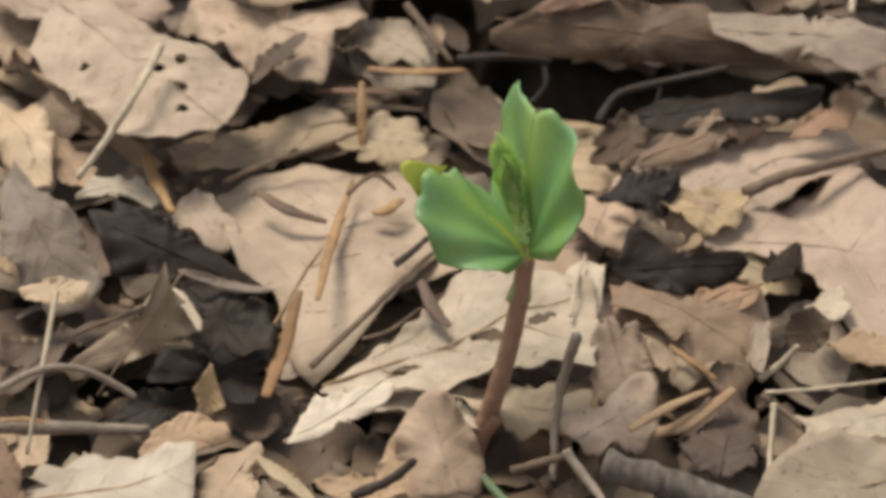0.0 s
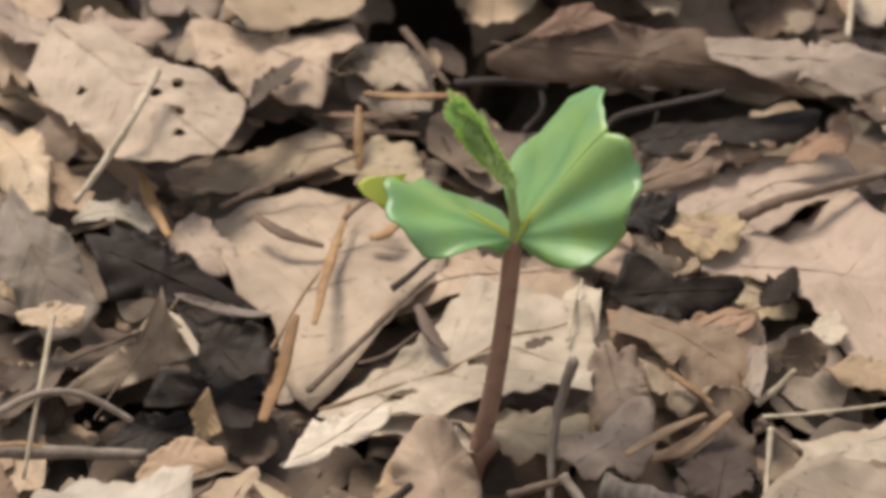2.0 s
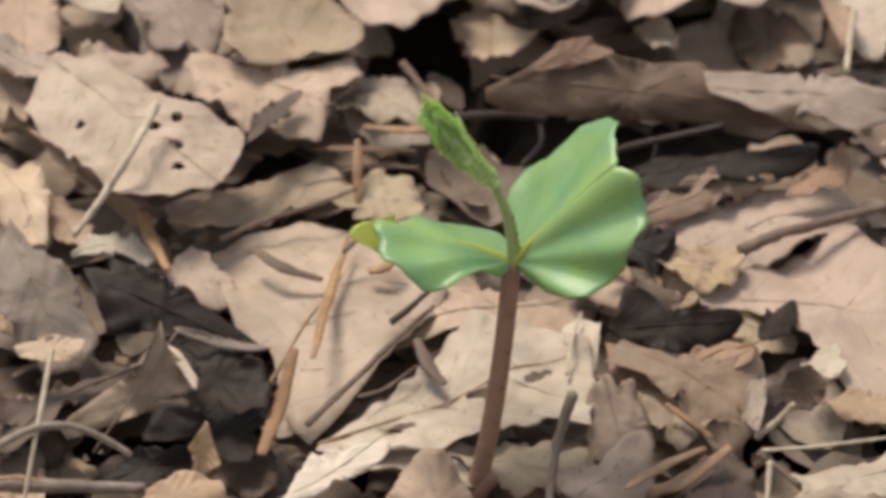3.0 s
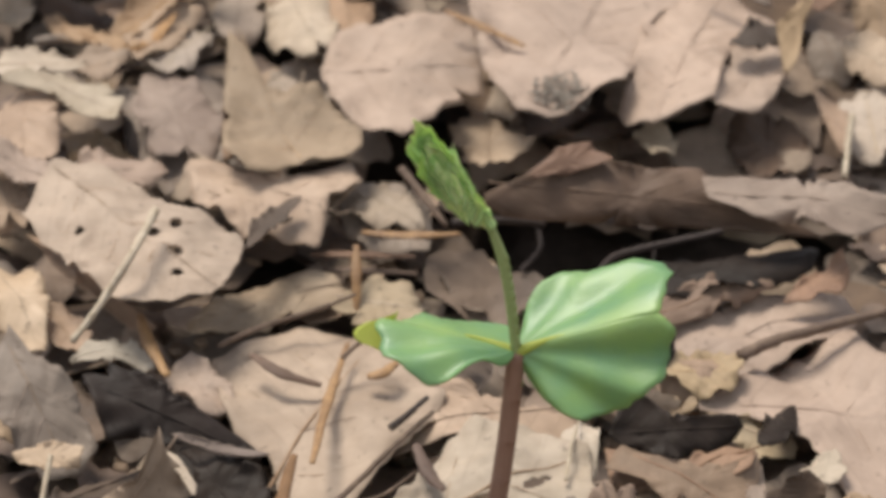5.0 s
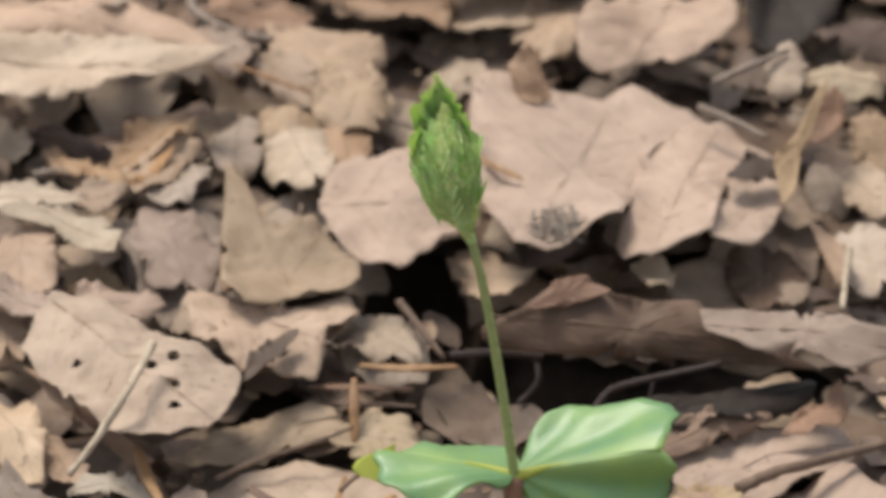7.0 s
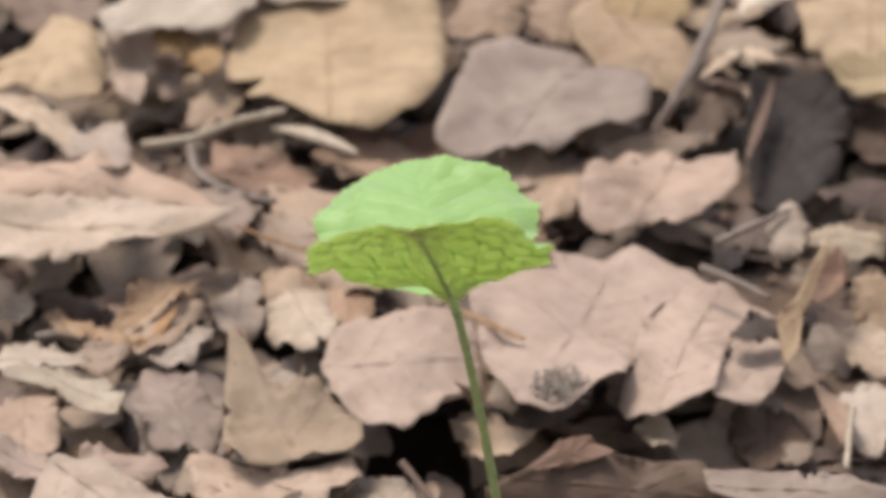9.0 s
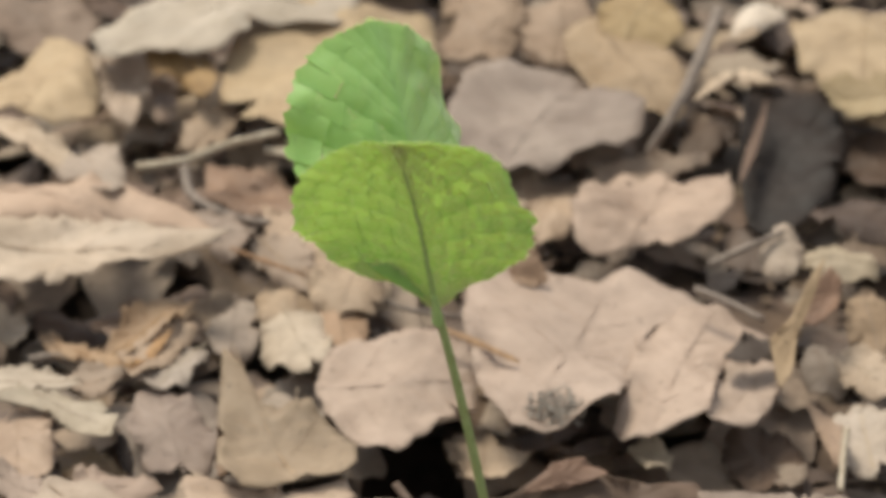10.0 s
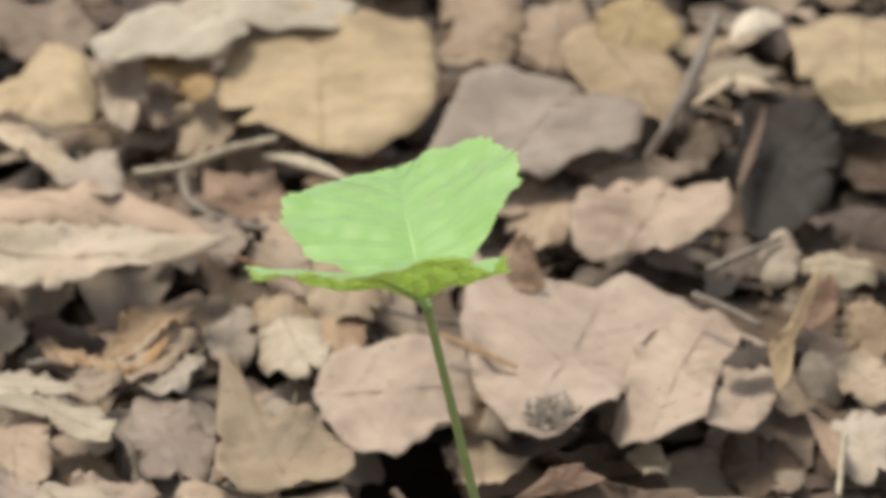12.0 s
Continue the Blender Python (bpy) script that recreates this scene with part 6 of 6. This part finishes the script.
# pitch of the two opposite leaves from upright, degrees: away from and towards the valley
BACK = [
    (0, 0), (7.7, 0), (8.5, 42), (9.3, 78), (9.4, 75), (9.5, 72), (9.6, 63), (9.7, 49), (9.8, 49), (9.9, 43), (10.0, 15), (10.1, 11), (10.2, 9),
    (10.3, 31), (10.4, 76), (10.5, 79), (10.6, 77), (10.7, 55), (10.8, 61), (10.9, 72), (11.0, 74), (11.1, 65), (11.2, 47), (11.3, 52), (11.4, 55),
    (11.5, 54), (11.6, 47), (11.7, 80), (11.8, 76), (11.9, 75), (12.0, 70)]
FRONT = [
    (0, 0), (7.7, 0), (8.5, 38), (9.3, 62), (9.4, 63), (9.5, 86), (9.6, 82), (9.7, 72), (9.8, 60), (9.9, 38), (10.0, 30), (10.1, 24), (10.2, 26),
    (10.3, 40), (10.4, 70), (10.5, 87), (10.6, 62), (10.7, 24), (10.8, 34), (10.9, 96), (11.0, 99), (11.1, 87), (11.2, 80), (11.3, 83), (11.4, 83),
    (11.5, 82), (11.6, 58), (11.7, 62), (11.8, 64), (11.9, 66), (12.0, 67)]
# the two seed leaves: rise of the midline, swing about the upright, backward slope of the upper and of the lower half, degrees
COT_LEFT = [(0, 47, -2, 90, -62), (0.7, 43, 0, 94, -68), (1.1, 37, 3, 98, -76), (2.0, 27, 9, 101, -82), (3.0, 17, 9, 98, -84), (5.0, 11, 13, 99, -85), (6.0, 8, 15, 96, -89), (7.5, 6, 15, 96, -89), (12, 6, 15, 96, -89)]
COT_RIGHT = [(0, 88, -13, 60, -50), (0.7, 79, -14, 60, -42), (1.1, 60, -15, 62, -31), (2.0, 53, -12, 63, -33), (3.0, 47, -13, 63, -32), (5.0, 20, -11, 68, -20), (6.0, 17, -12, 73, -12), (7.5, 14, -12, 73, -10), (12, 14, -12, 73, -10)]


def lower_stem(t, s):
    """A point of the reddish stem at the share s of its height."""
    x, z = along(t, NODE)
    b = min(1.0, t / 3.2)
    cx, cz = x * (0.72 - 0.0 * b), z * (0.44 - 0.03 * b)
    return Vector((2 * s * (1 - s) * cx + s * s * x, 0, 2 * s * (1 - s) * cz + s * s * z)) / 100


def upper_stem(t, s):
    a, m, b = along(t, NODE), along(t, SHOOT_MID), along(t, SHOOT_TOP)
    c = [2 * m[i] - 0.5 * (a[i] + b[i]) for i in (0, 1)]
    p = [(1 - s) ** 2 * a[i] + 2 * s * (1 - s) * c[i] + s * s * b[i] for i in (0, 1)]
    return Vector((p[0], -0.02, p[1])) / 100


def upright(top, below):
    """A pose at top whose own z axis points away from below."""
    z = (top - below).normalized()
    y = Vector((0, 1, 0))
    x = y.cross(z).normalized()
    return Matrix.Translation(top) @ Matrix((x, z.cross(x), z)).transposed().to_4x4()


def stem_piece(name, length, r0, r1, material):
    """A tube with a rounded top; its own origin is the top's centre."""
    rings, sides = 9, 14
    verts, faces = [], []
    for i in range(rings + 3):
        if i <= rings:
            z, r = -length * (1 - i / rings), r0 + (r1 - r0) * i / rings
        else:
            a = (i - rings) * math.pi / 5
            z, r = r1 * 0.7 * math.sin(a), r1 * math.cos(a)
        for s in range(sides):
            a = 2 * math.pi * s / sides
            rr = r
            verts.append((rr * math.cos(a), rr * math.sin(a), z))
    n = rings + 3
    for i in range(n - 1):
        for s in range(sides):
            a, b = i * sides + s, i * sides + (s + 1) % sides
            faces.append((a, b, b + sides, a + sides))
    faces += [tuple(reversed(range(sides))), tuple(range((n - 1) * sides, n * sides))]
    return mesh_object(name, verts, faces, material, seedling)


lower_pieces = [stem_piece("stem_segment", 0.0118, 0.00250 - 0.000034 * i, 0.00246 - 0.000034 * i, STEM) for i in range(7)]
upper_pieces = [stem_piece("shoot_segment", 0.0112, 0.00125 - 0.00002 * i, 0.00123 - 0.00002 * i, SHOOT) for i in range(12)]
root_collar = mesh_object("root_collar", *tube_data([(-0.004, 0.003, -0.03), (-0.002, 0.001, -0.012), (0.0, 0, 0.0), (0.0045, 0, 0.0065)], [0.002, 0.0026, 0.0027, 0.00255], 14), STEM, seedling)


SPINDLE = ((0.0, 0.25), (0.2, 0.75), (0.42, 1.0), (0.62, 0.92), (0.78, 0.6), (0.9, 0.28), (1.0, 0.06))
CUTS = (0.0, 0.10, 0.205, 0.315, 0.43, 0.55, 0.675, 0.81, 0.985)
HALF_AT = ((0.0, 0.03), (0.05, 0.22), (0.15, 0.52), (0.3, 0.81), (0.45, 0.96), (0.6, 1.0), (0.75, 0.92), (0.87, 0.73), (0.95, 0.44), (1.0, 0.0))


def soft_steps(x, rows):
    """A smooth curve through rows of (place, value)."""
    for k in range(len(rows) - 1):
        if x <= rows[k + 1][0] or k == len(rows) - 2:
            (x0, y0), (x1, y1) = rows[k], rows[k + 1]
            before, after = rows[max(k - 1, 0)], rows[min(k + 2, len(rows) - 1)]
            m0, m1 = (y1 - before[1]) / (x1 - before[0]), (after[1] - y0) / (after[0] - x0)
            f, h = (x - x0) / (x1 - x0), x1 - x0
            return (2 * f ** 3 - 3 * f * f + 1) * y0 + (f ** 3 - 2 * f * f + f) * h * m0 + (3 * f * f - 2 * f ** 3) * y1 + (f ** 3 - f * f) * h * m1


def vein_way(y):
    """The angle of the side vein that leaves the midrib at the share y."""
    return radians(88 - 84 * y ** 1.35)


class YoungLeaf:
    """A leaf cut along its side veins and across them into small rigid pieces, which wrap the bud and later lie side by side in the blade."""

    def __init__(self, long, half, camber, seed):
        self.long, self.half, self.camber, self.seed = long, half, camber, seed
        v, f = tube_data([(0, -0.002, -0.0010), (0, 0.001, -0.0007), (0, 0.004, -0.0006), (0, 0.007, -0.0007)], [0.0012, 0.0011, 0.001, 0.0007], 8)
        self.ob = mesh_object("young_leaf", v, f, RIB, seedling)
        self.ob["label"] = "bright green pleated leaf on a short stalk"
        self.pieces = [self.piece(n, s, ring) for n in range(16) for s in (1, -1) for ring in range(4)]

    def width(self, y):
        return self.half * max(0.0, soft_steps(min(max(y, 0.0), 1.0), HALF_AT)) * (1 + 0.012 * math.sin(47 * y))

    def vein_reach(self, y):
        a, lo, hi = vein_way(y), 0.0, 0.07
        for _ in range(30):
            r = 0.5 * (lo + hi)
            beyond = y + r * math.cos(a) / self.long
            lo, hi = (r, hi) if beyond < 0.995 and r * math.sin(a) < self.width(beyond) else (lo, r)
        return lo

    def rib_drop(self, yy):
        """How far the midrib bends down towards the tip."""
        return -3.2 * max(0.0, yy - 0.015) ** 2

    def piece(self, n, side, ring):
        """A piece between two veins, from the share ring / 4 of the half width outward; its own origin is its middle."""
        i, h = n // 2, n % 2
        rng = random.Random(self.seed * 100 + n * 8 + ring * 2 + (side > 0))
        y0, y1 = CUTS[i], CUTS[i + 1]
        mid = 0.5 * (CUTS[i] + CUTS[i + 1])
        nu, nv = 5, 4
        shift = 0.10 * math.sin(n * 2.4 + side)
        from_mid, to_rim = (ring / 4 + shift - 0.010 if ring else 0.0), ((ring + 1) / 4 + shift + 0.010 if ring < 3 else 1.0)
        verts, uvs, faces = [], [], []

        def at(f, q):
            y = max(0.0, min(0.992, y0 + (y1 - y0) * q))
            r = self.vein_reach(y) * f
            x, yy = r * math.sin(vein_way(y)), y * self.long + r * math.cos(vein_way(y))
            near = min(1.0, x / 0.006)
            z = self.rib_drop(yy) - self.camber * x * x + 0.0006 * math.sin(math.pi * q) * near
            z += (0.0022 * noise.noise(Vector((x * 55, yy * 55, side * 5 + self.seed))) + 0.0007 * noise.noise(Vector((x * 170, yy * 170, side * 3 + self.seed)))) * near
            z += 0.0016 * math.sin(yy * 310 + side * 1.7) * (x / self.half) ** 2
            return Vector((side * x, yy, z))

        def q_at(b):
            return 0.5 * h - 0.012 + 0.524 * b / nv

        for a in range(nu + 1):
            for b in range(nv + 1):
                f = from_mid + (to_rim - from_mid) * a / nu
                f *= 1 + 0.022 * math.sin(q_at(b) * 18 + i) * (a == nu and ring == 3)
                verts.append(at(f, q_at(b)))
                uvs.append((f, q_at(b)))
        w = nv + 1
        for a in range(nu):
            for b in range(nv):
                k = a * w + b
                q = (k, k + w, k + w + 1, k + 1)
                faces.append(q if side > 0 else tuple(reversed(q)))
        centre = sum(verts, Vector()) / len(verts)
        blade = len(faces)
        if ring == 0 and side > 0 and i < 7:
            # the midrib stands proud on the underside
            wide, rows = 0.0008 * (1 - 0.75 * mid), []
            span = (CUTS[i + 1] - CUTS[i]) / 2
            for yy in ((CUTS[i] + span * h) * self.long - 0.0004, (CUTS[i] + span * (h + 1)) * self.long + 0.0004):
                rows.append(len(verts))
                for a in range(6):
                    verts.append(Vector((wide * math.cos(a * math.pi / 3), yy, self.rib_drop(yy) - 0.0003 + 0.75 * wide * math.sin(a * math.pi / 3))))
                    uvs.append((0.5, 0.5))
            for a in range(6):
                faces.append((rows[0] + a, rows[0] + (a + 1) % 6, rows[1] + (a + 1) % 6, rows[1] + a))
        ribbed = len(faces)
        # silky hairs along the rim and lying on the underside
        for m in range(110 if ring == 3 else 90):
            q, edge = 0.5 * h + 0.5 * rng.random(), ring == 3 and m < 24
            f = 1.0 if edge else (ring + rng.random() * 0.8) / 4
            p, back = at(f, q), at(max(0.0, f - 0.06), q)
            way = (p - back).normalized() * (1 if edge else rng.choice((1, -1))) + Vector((rng.gauss(0, 0.3), rng.gauss(0, 0.3), rng.gauss(0, 0.4) if edge else -0.22))
            if not edge:
                p.z -= 0.00025
            tip, across = p + way.normalized() * rng.uniform(0.0007, 0.0016) * (1 if edge else 1.2), Vector((0.00004, 0, 0.00003)) if edge else Vector((0.00011, 0.00011, 0))
            k = len(verts)
            verts += [p - across, p + across, tip]
            uvs += [(f, 0.5)] * 3
            faces.append((k, k + 1, k + 2))
        ob = mesh_object("blade_fold", [p - centre for p in verts], faces, YOUNG, self.ob, uvs)
        ob.data.materials.append(RIB)
        ob.data.materials.append(HAIR)
        ob.data.polygons.foreach_set("material_index", [0] * blade + [1] * (ribbed - blade) + [2] * (len(faces) - ribbed))
        return ob, centre, side, vein_way(mid), n, rng.uniform(-1, 1)


leaf_back = YoungLeaf(0.068, 0.0294, 0.5, 3)
leaf_front = YoungLeaf(0.055, 0.0290, 2.6, 8)


def cotyledon_half(side, upper, rim, bend, waves, parent):
    """Half of a fan-shaped seed leaf: side +1 or -1 is the way of its midline along x, upper +1 or -1 that of the half along z.
    rim: rows of (degrees from the midline, millimetres). bend: curvature across. waves: rows of (height, number, phase) of the pleats."""
    nr, na = 16, 44
    last = rim[-1][0]
    verts, uvs, faces = [], [], []
    for i in range(nr + 1):
        for j in range(na + 1):
            q, f = j / na, i / nr
            a = radians(last * q)
            edge = soft_steps(last * q, rim) / 1000 * (1 + 0.014 * math.sin(q * 31 + upper) + 0.010 * math.sin(q * 67 + side))
            r = max(edge, 0.0012) * (0.02 + 0.98 * f)
            x, y = r * math.cos(a), r * math.sin(a)
            soft = min(1.0, q * 3.2)
            d = sum(h * math.sin(a * n + ph) for h, n, ph in waves) * r * f ** 0.6 * soft
            d += 0.0030 * noise.noise(Vector((x * 70, y * 70, side * 3 + upper * 7))) * soft * f - 0.16 * r * max(0.0, f - 0.7) ** 2 * 4 * 0.3
            ph = bend * y / 2
            verts.append((side * x, y * math.sin(ph) - d * math.cos(ph), upper * (y * math.cos(ph) + d * math.sin(ph))))
            uvs.append((f, 0.5 + upper * 0.5 * q))
    n = len(verts)
    verts += [(x, y + 0.0005, z) for x, y, z in verts]
    w = na + 1
    for i in range(nr):
        for j in range(na):
            k = i * w + j
            q = (k, k + w, k + w + 1, k + 1)
            if side * upper < 0:
                q = tuple(reversed(q))
            faces += [q, tuple(m + n for m in reversed(q))]
    ring = [i * w for i in range(nr + 1)] + [nr * w + j for j in range(1, w)] + [i * w + na for i in range(nr - 1, -1, -1)] + list(range(na - 1, 0, -1))
    for a, b in zip(ring, ring[1:] + ring[:1]):
        q = (a, b, b + n, a + n)
        faces.append(q if side * upper < 0 else tuple(reversed(q)))
    return mesh_object("blade_half", verts, faces, COTY, parent, uvs + uvs)


def cotyledon(side, rim_up, rim_low, bends, waves_up, waves_low):
    v, f = tube_data([(-0.001 * side, 0, -0.001), (0.003 * side, 0.0002, -0.0004), (0.008 * side, 0.0006, 0), (0.013 * side, 0.0008, 0)], [0.0016, 0.0013, 0.0007, 0.0003], 8)
    ob = mesh_object("cotyledon", v, f, COTY_RIM, seedling)
    ob["label"] = "broad glossy green seed leaf with wavy rim"
    return ob, cotyledon_half(side, 1, rim_up, bends[0], waves_up, ob), cotyledon_half(side, -1, rim_low, bends[1], waves_low, ob)


cot_left = cotyledon(-1, [(0, 28.5), (8, 28), (20, 27), (35, 26), (50, 25.5), (65, 22), (80, 12), (92, 4)], [(0, 30.5), (8, 34), (18, 33), (30, 31.5), (45, 24), (60, 17.5), (75, 11), (90, 4)], (-5, 14),
                     [(0.05, 4.0, 0.4)], [(0.09, 5.6, 0.8), (0.08, 11.3, 1.0)])
cot_right = cotyledon(1, [(0, 35.5), (5, 37.5), (12, 40), (20, 41.5), (29, 41), (36, 36), (44, 30), (52, 27), (60, 25), (68, 21), (78, 13), (92, 4)], [(0, 35.5), (6, 38.5), (16, 37.5), (30, 35), (45, 29), (60, 23.5), (75, 14), (90, 4)], (-10, 13.5),
                      [(0.05, 4.4, 2.2), (0.035, 10.7, 0.3)], [(0.09, 4.6, 3.2), (0.08, 10.5, 2.0)])


def curled_tip(parent, at):
    """The paler underside shown by the turned-up tip of a seed leaf."""
    verts, faces = [], []
    for i in range(9):
        for j in range(7):
            a, q = math.pi * (i / 8 - 0.5), j / 6
            x, h = 0.0092 * q * math.cos(a * 0.9) ** 1.2, 0.0050 * math.sin(a) * (1 - 0.35 * q)
            verts.append((-(at + x), -0.0030 - 0.15 * x + 0.5 * h, h - 0.0030 - 0.20 * x))
    verts += [(x, y + 0.0005, z) for x, y, z in verts]
    n = 63
    for i in range(8):
        for j in range(6):
            k = i * 7 + j
            q = (k, k + 7, k + 8, k + 1)
            faces += [q, tuple(m + n for m in reversed(q))]
    rim = [i * 7 for i in range(9)] + [56 + j for j in range(1, 7)] + [i * 7 + 6 for i in range(7, -1, -1)] + [5, 4, 3, 2, 1]
    for a, b in zip(rim, rim[1:] + rim[:1]):
        faces.append((b, a, a + n, b + n))
    tip = mesh_object("curled_tip", verts, faces, COTY_RIM, parent)
    tip["label"] = "pale yellow-green underside of the turned tip"


curled_tip(cot_left[0], 0.0300)
grass_stem = tagged(mesh_object("grass_stem", *tube_data([FOOT + Vector((-0.001, -0.006, -0.004)), FOOT + Vector((0.002, -0.012, -0.006)), FOOT + Vector((0.008, -0.022, -0.009)), FOOT + Vector((0.012, -0.034, -0.012))], [0.0006, 0.0011, 0.0012, 0.001], 8), GRASS), "thin pale green grass stem at the foot", "grass")


def opened(t):
    """0 in the bud, 1 once the leaves are out."""
    f = min(1.0, max(0.0, (t - 7.7) / 1.5))
    return f * f * (3 - 2 * f)


def leaf_pose(t, away):
    """The frame of a leaf: its own y along the midrib, its own z over the upper face."""
    lean, pitch = along(t, BUD)[0], along(t, BACK if away else FRONT)[0]
    az, roll, *_ = along(t, OPEN_BACK if away else OPEN_FRONT)
    axes = ((1, 0, 0), (0, 0, 1), (0, -1, 0)) if away else ((-1, 0, 0), (0, 0, 1), (0, 1, 0))
    return (Matrix.Translation(upper_stem(t, 1.0)) @ Matrix.Rotation(radians(az), 4, "Z") @ Matrix.Rotation(radians(-lean), 4, "Y")
            @ Matrix.Rotation(radians(-pitch if away else pitch), 4, "X") @ Matrix(axes).transposed().to_4x4() @ Matrix.Rotation(radians(roll), 4, "Y"))


def fold_pose(t, leaf, centre, s, way, n, chance, away):
    """A piece of the blade, from the spindle of the bud to the open leaf."""
    w = opened(t)
    _, long, thick, pleat = along(t, BUD)
    _, _, fold, rib, share = along(t, OPEN_BACK if away else OPEN_FRONT)
    wrap = along(t, WRAP)[0]
    wrap = wrap if abs(wrap) > 0.001 else 0.001
    long, thick = long / 100 * (1.04 if away else 0.86), thick / 100
    up, out = centre.y / leaf.long, abs(centre.x) / leaf.half

    high = 0.45 * up + 0.55 * (n + 0.5) / 16

    def spindle(h):
        return thick * soft_steps(min(max(h, 0.0), 1.0), SPINDLE) * (1 if away else 1.05)

    rho = spindle(high)
    slope = math.atan2(spindle(high + 0.05) - spindle(high - 0.05), 0.1 * long)
    span = (1 - w) * 1.7 * (rho + 0.00001 * pleat * chance) + w * leaf.half * share
    a = wrap * out
    x, z = span * math.sin(a) / wrap, span * (1 - math.cos(a)) / wrap
    y = (1 - w) * long * (0.05 + 0.88 * high) + w * (0.003 + centre.y * rib / 100 / leaf.long)
    tilt = radians(fold * w)
    x, z = x * math.cos(tilt) - z * math.sin(tilt), x * math.sin(tilt) + z * math.cos(tilt)
    z += w * centre.z - (1 - w) * rho
    lay = (1 - w) * (way - radians(10 + 0.5 * pleat * (1 + chance)))
    bow = (1 - w) * 0.0095 * min(1.0, t / 4.8) * high * (1 - high) * (-1 if away else 1)
    return (Matrix.Translation((s * x + bow, y, z)) @ Matrix.Rotation(-s * (a + tilt), 4, "Y") @ Matrix.Rotation(-(1 - w) * slope, 4, "X")
            @ Matrix.Rotation(s * lay - s * way, 4, "Z") @ Matrix.Rotation(radians((1 - w) * pleat * (0.5 if n % 2 else -0.5) + (1 - w) * pleat * 1.1 * chance), 4, "Y") @ Matrix.Rotation(s * way, 4, "Z") @ Matrix.Rotation((1 - w) * math.atan(6.4 * max(0.0, centre.y - 0.015)), 4, "X"))


def cot_pose(t, rows, side):
    rise, swing = along(t, rows)[:2]
    return Matrix.Translation(lower_stem(t, 1.0) + Vector((0, 0, 0.0016))) @ Matrix.Rotation(radians(side * swing), 4, "Z") @ Matrix.Rotation(radians(-side * rise), 4, "Y")


def motions():
    slow = [0.25 * i for i in range(49)]
    fast = [0.25 * i for i in range(37)] + [round(9.3 + 0.1 * i, 1) for i in range(28)]
    for i, ob in enumerate(lower_pieces):
        hi = (i + 1) / len(lower_pieces)
        walk(ob, [(t, upright(lower_stem(t, hi), lower_stem(t, hi - 1 / len(lower_pieces)))) for t in slow])
    for i, ob in enumerate(upper_pieces):
        hi = (i + 1) / len(upper_pieces)
        walk(ob, [(t, upright(upper_stem(t, hi), upper_stem(t, hi - 1 / len(upper_pieces)))) for t in fast])
    for (ob, upper, lower), rows, side in ((cot_left, COT_LEFT, -1), (cot_right, COT_RIGHT, 1)):
        walk(ob, [(t, cot_pose(t, rows, side)) for t in slow])
        walk(upper, [(t, pose(0, 0, 0, -along(t, rows)[2])) for t in slow])
        walk(lower, [(t, pose(0, 0, 0, along(t, rows)[3])) for t in slow])
    for leaf, away in ((leaf_back, True), (leaf_front, False)):
        walk(leaf.ob, [(t, leaf_pose(t, away)) for t in fast])
        for ob, *place in leaf.pieces:
            walk(ob, [(t, fold_pose(t, leaf, *place, away)) for t in fast])


motions()
